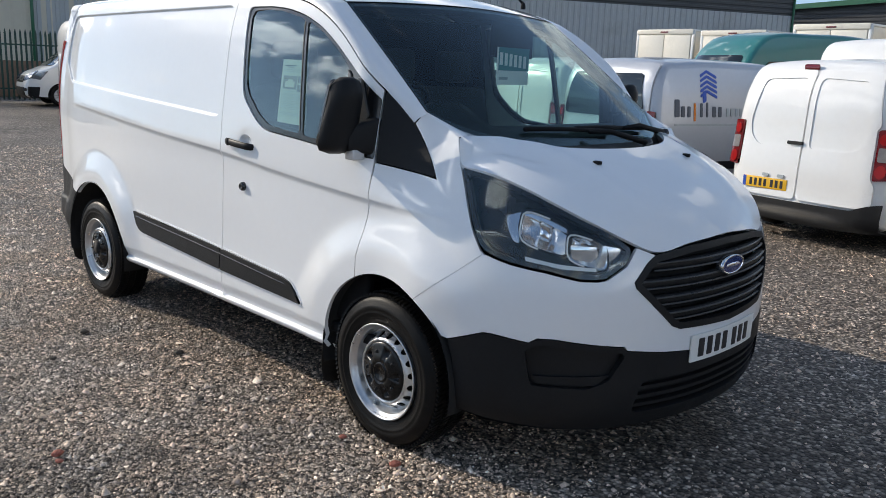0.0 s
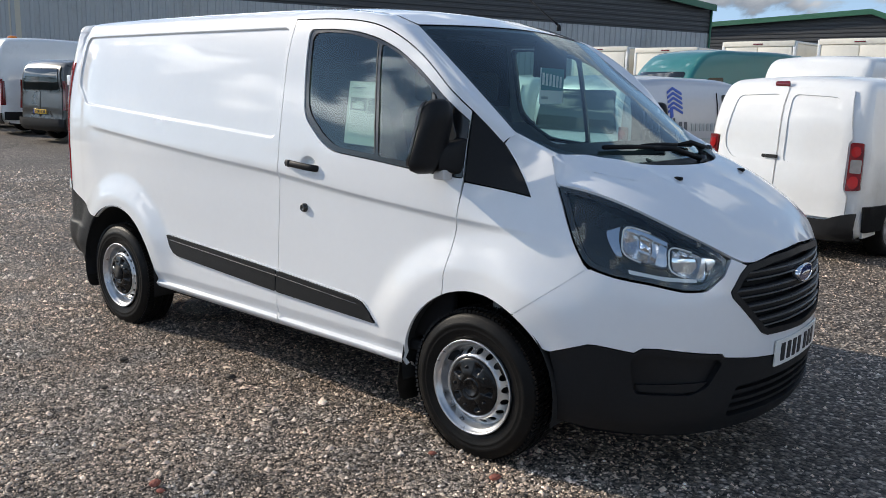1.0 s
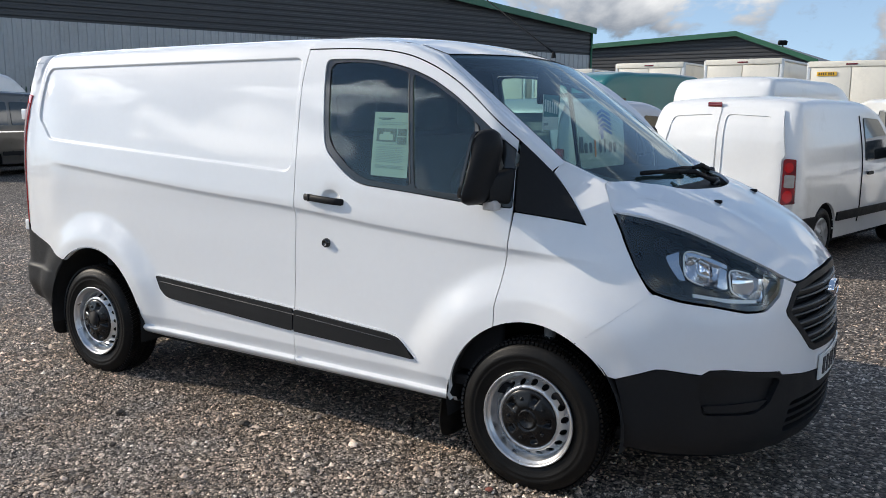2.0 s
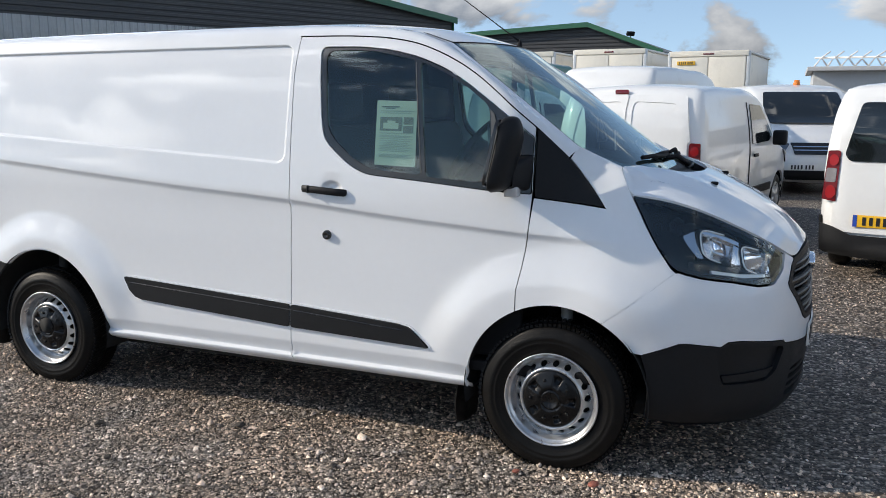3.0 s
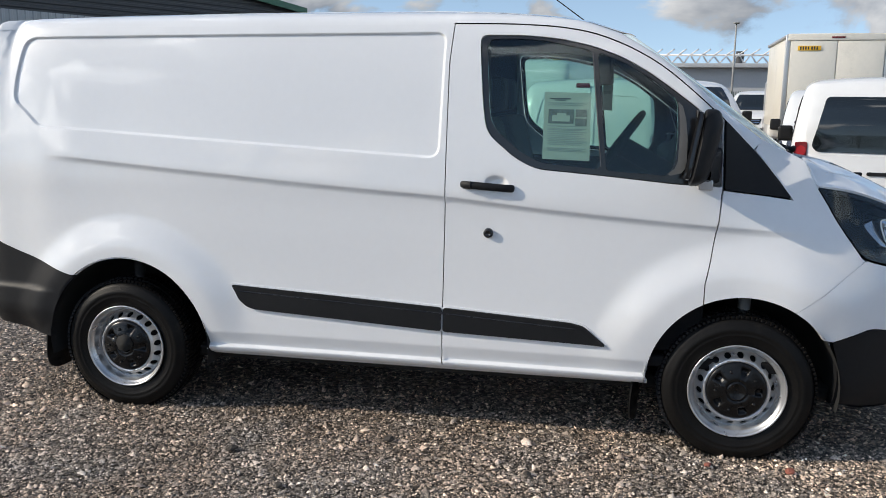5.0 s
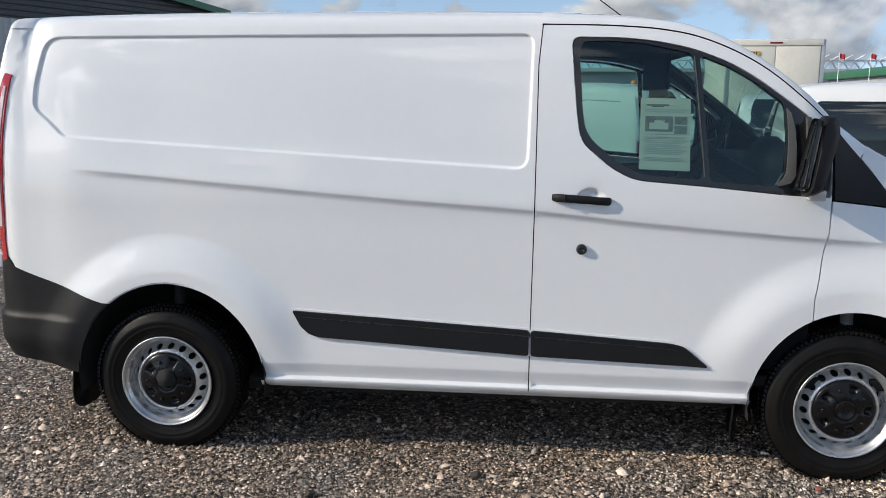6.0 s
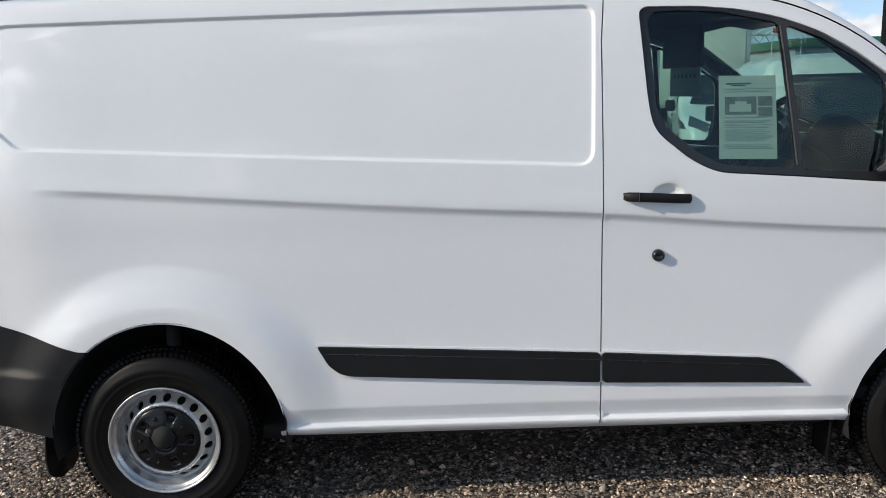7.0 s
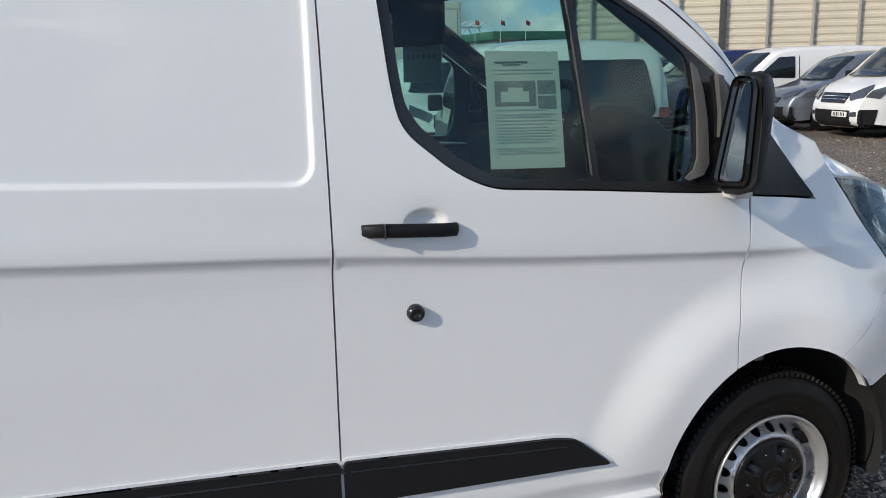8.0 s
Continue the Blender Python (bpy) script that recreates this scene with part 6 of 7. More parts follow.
    # pieces laid on the surfaces: (surface, name, outline, material, lift)
    for where, nm, poly, material, lift in spec["pieces"]:
        fn = {"tail": tail_out, "nose": nose_out, "side": sidefn, "side_right": sidefn}[where]
        poly = rounded([tuple(p) for p in poly], 0.04 if nm in ("window", "windscreen", "rear_door") else 0.015, 3)
        st = 0.08
        if where == "side":
            for s in (False, True):
                patch(nm, poly, fn, material, van_o, step=st, lift=lift + 0.007, flange=0.02, mirror=s)
        elif where == "side_right":
            patch(nm, poly, fn, material, van_o, step=st, lift=lift + 0.004, flange=0.006)
        elif nm in ("tail_lamp", "headlamp", "rear_door", "door_panel", "mirror", "fog_lamp", "half", "lamp_round"):
            # the doors' panels are pressed in
            pressed = [shrink(rounded(q[2], 0.07, 4), 0.008) for q in spec["pieces"] if q[1] == "door_panel"] if nm == "rear_door" else []
            if nm == "door_panel":
                poly = rounded([tuple(q) for q in poly], 0.07, 4)
            for s in (1, -1):
                patch(nm, [(a * s, b) for a, b in poly], fn, material, van_o, holes=[[(a * s, b) for a, b in h] for h in pressed], step=st, lift=lift + 0.008, flange=0.025)
        else:
            patch(nm, poly, fn, material, van_o, step=st, lift=lift + 0.008, flange=0.025)
    for x, z in spec.get("mirrors", ()):
        for s in (-1, 1):
            mm = part("door_mirror", box_bm((x - 0.06, s * (W / 2 + 0.10) - 0.10, z - 0.10), (x + 0.06, s * (W / 2 + 0.10) + 0.08, z + 0.10), 0.04, 3), spec.get("mirror_mat", M_PLASTIC), van_o)
    for end, y, z, kind in spec.get("plates", ()):
        p = tail_out(-y, z) if end == "tail" else nose_out(y, z)
        turn = -90 if end == "tail" else 90
        number_plate(van_o, Matrix.Translation((p.x + (-0.03 if end == "tail" else 0.03), y, z)) @ Matrix.Rotation(radians(turn), 4, "Z"), M_PLATE_Y if kind == "y" else M_PLATE_W, band=kind == "y")
    return van_o


TOP_SMALL = [(0.16, 0.22), (0.02, 0.26), (0.0, 0.55), (0.03, 1.0), (0.12, 1.60), (0.22, 1.735), (0.50, 1.77), (1.6, 1.79), (2.3, 1.765), (2.62, 1.68), (2.95, 1.46), (3.28, 1.17), (3.60, 1.06), (4.05, 0.93), (4.26, 0.80), (4.36, 0.60), (4.36, 0.36), (4.22, 0.26)]
SMALL_SIDE = [("side", "window", [(1.98, 1.60), (2.50, 1.58), (2.98, 1.20), (2.80, 1.12), (1.98, 1.10)], M_DARKGLASS, 0.006),
              ("side", "side_moulding", [(1.15, 0.56), (3.0, 0.56), (3.0, 0.46), (1.15, 0.46)], M_PLASTIC, 0.012),
              ("side", "rear_bumper_side", [(0.10, 0.56), (0.52, 0.56), (0.50, 0.30), (0.14, 0.30)], M_PLASTIC, 0.012),
              ("side", "panel_gap", [(1.86, 1.62), (1.872, 1.62), (1.872, 0.4), (1.86, 0.4)], M_DARK, 0.003),
              ("side", "door_handle", [(2.0, 0.98), (2.18, 0.98), (2.18, 0.94), (2.0, 0.94)], M_PLASTIC, 0.03),
              ("side", "headlamp_side", [(3.62, 0.98), (3.98, 0.90), (4.12, 0.78), (3.85, 0.78)], M_LAMPCLEAR, 0.008)]
SMALL_NOSE = [("nose", "windscreen", [(-0.70, 1.16), (0.70, 1.16), (0.58, 1.66), (-0.58, 1.66)], M_DARKGLASS, 0.03),
              ("nose", "lower_bumper", [(-0.80, 0.56), (0.80, 0.56), (0.80, 0.28), (-0.80, 0.28)], M_PLASTIC, 0.02),
              ("nose", "grille", [(-0.34, 0.78), (0.34, 0.78), (0.28, 0.64), (-0.28, 0.64)], M_GLOSSBLACK, 0.012),
              ("nose", "headlamp", [(0.40, 0.82), (0.74, 0.96), (0.78, 0.82), (0.50, 0.72)], M_LAMPCLEAR, 0.04)]
def disc_at(cx, cz, r):
    return [(cx + r * math.cos(a), cz + 1.25 * r * math.sin(a)) for a in lin(0, 2 * math.pi, 13)[:-1]]


M_LAMPGREY = mat("grey_lamp_lens", (0.26, 0.24, 0.24), 0.15, 0.2, 0.8, 0.2, 20)
M_REDROUND = mat("bright_red_lens", (0.34, 0.008, 0.009), 0.1, 0, 1.0, 0.05, 20)
ROUNDS = [("tail", "lamp_round", disc_at(0.785, 1.085, 0.044), M_REDROUND, 0.036), ("tail", "lamp_round", disc_at(0.795, 0.790, 0.050), M_REDROUND, 0.036)]
DOORS = ROUNDS + [("tail", "rear_door", [(0.010, 1.69), (0.66, 1.67), (0.735, 1.20), (0.705, 1.17), (0.715, 0.72), (0.755, 0.66), (0.755, 0.43), (0.010, 0.43)], None, 0.013),
         ("tail", "door_panel", [(0.06, 1.62), (0.56, 1.60), (0.655, 1.16), (0.62, 1.02), (0.52, 0.93), (0.06, 0.93)], None, 0.003),
         ("tail", "tail_lamp", [(0.725, 1.16), (0.745, 1.175), (0.845, 1.17), (0.870, 0.72), (0.735, 0.705)], M_RED, 0.024),
         ("tail", "half", [(0.745, 1.01), (0.845, 1.01), (0.852, 0.88), (0.75, 0.88)], M_LAMPGREY, 0.030),
         ("tail", "rear_bumper", [(-0.87, 0.41), (0.60, 0.41), (0.74, 0.47), (0.87, 0.50), (0.85, 0.20), (-0.85, 0.20)], M_PLASTIC, 0.05),
         ("tail", "brake_light", [(-0.18, 1.735), (-0.02, 1.735), (-0.02, 1.71), (-0.18, 1.71)], M_RED, 0.012),
         ("tail", "door_handle", [(-0.16, 1.00), (0.01, 1.00), (0.01, 0.965), (-0.16, 0.965)], M_PLASTIC, 0.035),
         ("tail", "plate_lamp", [(-0.40, 0.655), (-0.32, 0.655), (-0.32, 0.625), (-0.40, 0.625)], M_INKMID, 0.026),
         ("tail", "plate_lamp", [(-0.22, 0.655), (-0.14, 0.655), (-0.14, 0.625), (-0.22, 0.625)], M_INKMID, 0.026)]
TAILGATE = ROUNDS + [("tail", "tailgate", [(-0.75, 1.72), (0.75, 1.72), (0.77, 0.43), (-0.77, 0.43)], None, 0.014),
            ("tail", "window", [(-0.60, 1.60), (0.60, 1.60), (0.70, 1.14), (0.66, 1.08), (-0.66, 1.08), (-0.70, 1.14)], M_DARKGLASS, 0.026),
            ("tail", "tail_lamp", [(0.735, 1.16), (0.75, 1.175), (0.85, 1.17), (0.875, 0.72), (0.745, 0.705)], M_RED, 0.024),
            ("tail", "half", [(0.755, 1.01), (0.85, 1.01), (0.857, 0.88), (0.76, 0.88)], M_LAMPGREY, 0.030),
            ("tail", "rear_bumper", [(-0.87, 0.50), (-0.74, 0.47), (-0.60, 0.41), (0.60, 0.41), (0.74, 0.47), (0.87, 0.50), (0.85, 0.20), (-0.85, 0.20)], M_PLASTIC, 0.05),
            ("tail", "plate_lamp", [(-0.30, 0.66), (-0.22, 0.66), (-0.22, 0.63), (-0.30, 0.63)], M_INKMID, 0.026),
            ("tail", "plate_lamp", [(0.10, 0.66), (0.18, 0.66), (0.18, 0.63), (0.10, 0.63)], M_INKMID, 0.026),
            ("tail", "brake_light", [(-0.14, 1.695), (0.14, 1.695), (0.14, 1.67), (-0.14, 1.67)], M_RED, 0.014),
            ("tail", "door_handle", [(-0.20, 0.90), (0.02, 0.90), (0.02, 0.865), (-0.20, 0.865)], M_PLASTIC, 0.030)]
for _k in range(7):
    TAILGATE.append(("tail", "maker_mark", [(0.28 + _k * 0.042, 0.86), (0.31 + _k * 0.042, 0.86), (0.31 + _k * 0.042, 0.835), (0.28 + _k * 0.042, 0.835)], M_SLATE, 0.014))


def tinted(pieces, paint):
    return [(a, b, c, d or paint, e) for a, b, c, d, e in pieces]


def small_van(paint, tail, **more):
    s = dict(L=4.36, W=1.81, top=TOP_SMALL, paint=paint, wheels=(0.80, 3.50), wr=0.315, spokes=True, pieces=tinted(SMALL_SIDE + SMALL_NOSE + tail, paint), mirrors=((2.95, 1.16),))
    s.update(more)
    return s


TOP_MID = [(0.14, 0.30), (0.02, 0.36), (0.0, 0.70), (0.03, 1.2), (0.10, 1.80), (0.22, 1.93), (0.55, 1.97), (2.2, 1.98), (3.1, 1.95), (3.45, 1.86), (3.80, 1.60), (4.18, 1.27), (4.45, 1.15), (4.78, 1.00), (4.95, 0.82), (5.02, 0.55), (4.98, 0.32), (4.85, 0.24)]
MID_SIDE = [("side", "window", [(2.95, 1.74), (3.40, 1.72), (3.92, 1.30), (3.75, 1.20), (2.95, 1.18)], M_DARKGLASS, 0.006),
            ("side", "lower_moulding", [(1.35, 0.58), (3.5, 0.58), (3.5, 0.48), (1.35, 0.48)], M_PLASTIC, 0.012),
            ("side", "panel_gap", [(2.82, 1.75), (2.834, 1.75), (2.834, 0.4), (2.82, 0.4)], M_DARK, 0.003),
            ("side", "bumper_side", [(4.62, 0.60), (4.95, 0.60), (4.92, 0.30), (4.66, 0.30)], M_PLASTIC, 0.010),
            ("side", "tail_lamp_side", [(0.03, 1.45), (0.10, 1.45), (0.10, 0.80), (0.03, 0.80)], M_RED, 0.010)]
MID_NOSE = [("nose", "windscreen", [(-0.80, 1.24), (0.80, 1.24), (0.68, 1.82), (-0.68, 1.82)], M_DARKGLASS, 0.035),
            ("nose", "lower_bumper", [(-0.88, 0.58), (0.88, 0.58), (0.86, 0.26), (-0.86, 0.26)], M_PLASTIC, 0.02),
            ("nose", "grille", [(-0.48, 0.92), (0.48, 0.92), (0.42, 0.72), (-0.42, 0.72)], M_GLOSSBLACK, 0.012),
            ("nose", "grille_bar", [(-0.44, 0.86), (0.44, 0.86), (0.44, 0.845), (-0.44, 0.845)], M_CHROME, 0.02),
            ("nose", "grille_bar", [(-0.43, 0.80), (0.43, 0.80), (0.43, 0.785), (-0.43, 0.785)], M_CHROME, 0.02),
            ("nose", "headlamp", [(0.50, 0.88), (0.80, 1.06), (0.88, 1.00), (0.84, 0.82), (0.58, 0.76)], M_LAMPCLEAR, 0.05),
            ("nose", "fog_lamp", [(0.60, 0.54), (0.78, 0.56), (0.78, 0.46), (0.62, 0.46)], M_LAMPCLEAR, 0.05),
            ("side", "headlamp_side", [(4.36, 1.10), (4.74, 0.99), (4.86, 0.86), (4.60, 0.82)], M_LAMPCLEAR, 0.012)]
MID_TAIL = [("tail", "rear_door", [(0.012, 1.86), (0.72, 1.84), (0.82, 1.2), (0.82, 0.60), (0.012, 0.60)], None, 0.010),
            ("tail", "tail_lamp", [(0.84, 1.50), (0.91, 1.50), (0.93, 0.80), (0.85, 0.80)], M_RED, 0.020),
            ("tail", "rear_bumper", [(-0.92, 0.58), (0.92, 0.58), (0.90, 0.34), (-0.90, 0.34)], M_PLASTIC, 0.05)]


def mid_van(paint, extra=(), **more):
    s = dict(L=5.02, W=1.96, top=TOP_MID, paint=paint, wheels=(0.95, 4.02), wr=0.33, pieces=tinted(MID_SIDE + MID_NOSE + MID_TAIL + list(extra), paint), mirrors=((3.98, 1.28),))
    s.update(more)
    return s


def lifted(top, x0, x1, dz):
    """Raises a roof between two places for a high-roofed van."""
    return [(x, z + dz * ss(0.9, 1.75, z)) for x, z in top]


TOP_HIGH = lifted(TOP_MID, 0, 3.4, 0.62)
WIN_HIGH = [("tail", "window", [(0.10, 1.85), (0.62, 1.83), (0.66, 1.35), (0.10, 1.35)], M_DARKGLASS, 0.016)]
SIDE_GLASS = [("side", "window", [(0.45, 1.72), (1.55, 1.75), (1.55, 1.20), (0.60, 1.20)], M_DARKGLASS, 0.006), ("side", "window", [(1.65, 1.75), (2.75, 1.75), (2.75, 1.20), (1.65, 1.20)], M_DARKGLASS, 0.006),
              ("tail", "window", [(-0.66, 1.78), (0.66, 1.78), (0.74, 1.25), (-0.74, 1.25)], M_DARKGLASS, 0.022),
              ("side", "chrome_rail", [(0.9, 1.06), (2.0, 1.06), (2.0, 1.03), (0.9, 1.03)], M_CHROME, 0.01)]

HEAD = -12.0
# the row behind: two small white vans seen from the rear
vehicle("small_van", "white small van with plain twin rear doors", (-0.83, 5.20), HEAD, small_van(M_PAINT2, DOORS, plates=(("tail", 0.36, 0.555, "y"),)))
vehicle("small_van", "white small van with a dark tailgate window", (2.06, 4.03), HEAD, small_van(M_PAINT2, TAILGATE, plates=(("tail", 0.33, 0.545, "y"),)))
LETTERS = []
for k, (w, h, drop, ink) in enumerate(((0.13, 0.21, 0, "d"), (0.10, 0.13, 0, "d"), (0.08, 0.13, 0, "d"), (0.05, 0.22, 0.05, "o"), (0.07, 0.17, 0, "d"), (0.05, 0.18, 0, "d"), (0.10, 0.13, 0, "d"), (0.09, 0.13, 0, "d"))):
    x0 = 0.34 + k * 0.112
    w *= 0.62
    LETTERS.append(("side_right", "lettering_bar", [(x0, 1.11 - drop + h), (x0 + w, 1.11 - drop + h), (x0 + w, 1.11 - drop), (x0, 1.11 - drop)], M_AMBER if ink == "o" else M_INK, 0.004))
for k in range(8):
    x0 = 1.27 + k * 0.085
    LETTERS.append(("side_right", "lettering_bar", [(x0, 1.22), (x0 + 0.05, 1.22), (x0 + 0.05, 1.12), (x0, 1.12)], M_INKMID, 0.004))
LETTERS.append(("side_right", "lettering_line", [(0.34, 1.03), (1.75, 1.03), (1.75, 1.005), (0.34, 1.005)], M_INKMID, 0.004))
for k in range(5):
    z0 = 1.66 - k * 0.06
    LETTERS.append(("side_right", "logo_bar", [(0.80, z0 - 0.04), (0.92, z0 + 0.02), (1.10, z0 - 0.05), (1.10, z0 - 0.085), (0.92, z0 - 0.015), (0.80, z0 - 0.075)], M_BLUEBAND, 0.004))
LETTERS.append(("side_right", "logo_bar", [(0.84, 1.42), (0.90, 1.44), (0.90, 1.30), (0.84, 1.28)], M_BLUEBAND, 0.004))
posv = vehicle("small_van", "silver-grey small van with company lettering shapes", (-3.66, 5.80), HEAD, small_van(M_GREYV, TAILGATE + LETTERS))
vehicle("small_van", "white small van with twin rear doors beside the silver van", (-5.68, 6.55), HEAD, small_van(M_PAINT2, DOORS, plates=(("tail", 0.36, 0.555, "y"),)))
vehicle("high_van", "white high-roof van in the back row", (-2.2, 10.55), HEAD, mid_van(M_PAINT2, top=lifted(TOP_MID, 0, 0, 0.27)))
vehicle("high_van", "teal high-roof van in the back row", (-5.1, 17.85), 158.0, mid_van(M_TEAL, [("nose", "windscreen", [(-0.80, 1.45), (0.80, 1.45), (0.70, 2.06), (-0.70, 2.06)], M_DARKGLASS, 0.06), ("side", "window", [(2.95, 2.00), (3.38, 1.98), (3.80, 1.52), (2.95, 1.40)], M_DARKGLASS, 0.010)], top=TOP_HIGH))
sp = mid_van(M_PAINT2, [("nose", "air_intake", [(-0.62, 0.44), (0.62, 0.44), (0.54, 0.29), (-0.54, 0.29)], M_PLASTIC, 0.02)], plates=(("nose", -0.28, 0.50, "w"),))
sp["pieces"] = [p for p in sp["pieces"] if p[1] != "lower_bumper"]
viv = vehicle("panel_van", "white van facing out with an amber beacon", (0.11, 16.95), 195.0, sp)
bc = tube("beacon", [(2.9, 0.1, 1.99), (2.9, 0.1, 2.03), (2.9, 0.1, 2.10)], [0.07, 0.07, 0.05], M_AMBER, viv, 12)
# the far side of the yard
vehicle("minibus", "grey-brown minibus with dark side windows", (-18.85, 5.86), 8.0, mid_van(M_BROWN, SIDE_GLASS, spokes=True, plates=(("tail", 0.0, 0.75, "y"),)))
tall = vehicle("high_van", "white high-roof van with an amber roof beacon", (-22.75, 6.3), -10.0, mid_van(M_PAINT2, [("side", "lower_panel", [(0.06, 0.62), (1.0, 0.62), (1.0, 0.40), (0.06, 0.40)], M_PLASTIC, 0.010)], top=TOP_HIGH))
lathe("beacon", [(0.0, 0.13), (0.10, 0.12), (0.13, 0.08), (0.14, 0.0)], M_AMBER, tall, Matrix.Translation((0.65, 0.3, 2.58)), 20, "amber beacon")
vehicle("panel_van", "white van with black bumpers by the fence", (-25.6, 11.2), 172.0, mid_van(M_PAINT2))
vehicle("hatchback", "white car with a dark rear window", (-8.75, 6.5), 10.0, small_van(M_PAINT2, TAILGATE, top=[(x, z * 0.86 if z > 0.6 else z) for x, z in TOP_SMALL], plates=(("tail", 0.12, 0.72, "y"),)), "car")
vehicle("small_van", "white small van behind the car", (-11.6, 12.6), 5.0, small_van(M_PAINT2, TAILGATE))
# the row in front of the beige warehouse
for (x, y), kind, lab, sp in (((17.0, 10.3), "panel_van", "white van with a black lower bumper", mid_van(M_PAINT2, plates=(("nose", 0.35, 0.50, "w"),))),
                              ((16.8, 12.8), "small_van", "slate grey small van", small_van(M_SLATE, TAILGATE)),
                              ((17.63, 15.55), "panel_van", "white van with dark windscreen in a parked row", mid_van(M_PAINT2, plates=(("nose", 0.0, 0.50, "w"),))),
                              ((17.7, 18.25), "panel_van", "dark blue van in a parked row", mid_van(M_NAVY)),
                              ((18.4, 20.95), "panel_van", "white van beyond the dark blue van", mid_van(M_PAINT2)),
                              ((18.95, 23.9), "small_van", "slate grey small van at the row's far end", small_van(M_SLATE, TAILGATE))):
    vehicle(kind, lab, (x, y), 78.0, sp)
vehicle("small_van", "white small van facing out behind the parked pair", (4.03, 14.41), 168.0, small_van(M_PAINT2, TAILGATE, plates=(("nose", 0.0, 0.55, "w"),)))
vehicle("panel_van", "distant white van by the far fence", (9.6, 47.0), 170.0, mid_van(M_PAINT2))
vehicle("panel_van", "distant white van with its nose out", (6.4, 34.0), 160.0, mid_van(M_PAINT2))


def box_lorry(label, x, y, heading, high=3.12, wide=2.2, length=4.2, plate=True, lamps=True):
    """A box-bodied lorry; its tail's middle stands at x, y."""
    r = root("box_lorry", pose(x, y, 0, 0, 0, heading + 90), label, "lorry", "box lorries in the back row")
    w = wide / 2
    box("box_body", (0.03, -w + 0.02, 0.95), (length, w - 0.02, high - 0.02), M_BOXWHITE, r, 0.012)
    for s in (-1, 1):
        box("corner_post", (0.0, s * w - 0.05, 0.92), (0.10, s * w + 0.05, high), M_BOXGREY, r, 0.012)
        box("side_rail", (0.0, s * w - 0.03, high - 0.06), (length, s * w + 0.03, high + 0.01), M_BOXGREY, r, 0.012)
        box("door_leaf", (-0.012, (0.012 if s > 0 else -w + 0.07), 1.02), (0.03, (w - 0.07 if s > 0 else -0.012), high - 0.16), M_BOXWHITE, r, 0.008)
    box("rear_header", (-0.02, -w, high - 0.14), (0.08, w, high + 0.02), M_BOXWHITE, r, 0.012)
    if lamps:
        box("marker_lamp", (-0.035, -0.15, high - 0.09), (-0.018, 0.15, high - 0.05), M_RED, r, 0.006)
    if plate:
        number_plate(r, Matrix.Translation((-0.03, 0.62, high - 0.32)) @ Matrix.Rotation(radians(-90), 4, "Z"), M_PLATE_Y)
    box("chassis", (0.1, -0.5, 0.55), (length + 1.6, 0.5, 0.92), M_UNDER, r, 0.02)
    part("cab", box_bm((length + 0.1, -0.95, 0.5), (length + 1.9, 0.95, 2.25), 0.18, 3), M_PAINT2, r)
    patch("windscreen", rounded([(-0.8, 1.45), (0.8, 1.45), (0.7, 2.05), (-0.7, 2.05)], 0.05), lambda a, b: Vector((length + 1.905, a, b)), M_DARKGLASS, r, step=0.3, flange=0.01)
    for cx in (0.8, length + 1.1):
        for s in (-1, 1):
            small_wheel(r, cx, s * 0.95, s, 0.36)
    return r


for x, y, hgt, pl in ((-1.4, 21.2, 3.12, True), (-4.33, 21.55, 3.25, False), (-7.18, 21.75, 3.22, False), (-10.0, 21.5, 3.05, False), (-12.6, 21.9, 3.12, False)):
    box_lorry("white box lorry in the back row", x, y, -6.0, hgt, plate=pl)
box_lorry("tall white box lorry with grey frame", 4.67, 17.05, -4.0, 3.16, plate=True)


# small brick fragments and dark clods on the gravel
def fragment(x, y, r, material, label, seed):
    rnd = random.Random(seed)
    bm = bmesh.new()
    bmesh.ops.create_icosphere(bm, subdivisions=2, radius=r)
    for v in bm.verts:
        k = 1 + 0.35 * noise.noise(v.co * (1.2 / r) + Vector((seed * 3.1, 0, 0))) + rnd.uniform(-0.05, 0.05)
        v.co = Vector((v.co.x * k * 1.25, v.co.y * k, v.co.z * k * 0.6))
    me = bpy.data.meshes.new("fragment")
    bm.to_mesh(me)
    bm.free()
    me.materials.append(material)
    ob = new("brick_fragment" if material is M_BRICKBIT else "soil_clod", me)
    ob.matrix_world = pose(x, y, r * 0.35 - 0.004, 0, 0, rnd.uniform(0, 360))
    tagged(ob, label, "stone" if material is M_BRICKBIT else "soil")


M_BRICKBIT = mat("red_brick", (0.30, 0.10, 0.07), 0.9, 0, 0, 0.2, 60, 0.5, 200)
M_CLOD = mat("dark_soil", (0.060, 0.050, 0.042), 0.9, 0, 0, 0.2, 60, 0.5, 200)
for k, (x, y, r) in enumerate(((-0.73, -2.01, 0.020), (-0.66, -2.03, 0.014), (-0.12, -1.04, 0.014), (0.22, -1.04, 0.020))):
    fragment(x, y, r, M_BRICKBIT, "small reddish brick fragment lying on the gravel", 11 + k)
for k, (x, y, r) in enumerate(((-1.54, -1.07, 0.020), (-0.88, -1.30, 0.016), (-2.20, -1.32, 0.020), (-1.86, -1.62, 0.015))):
    fragment(x, y, r, M_CLOD, "dark clod of soil lying on the gravel", 31 + k)

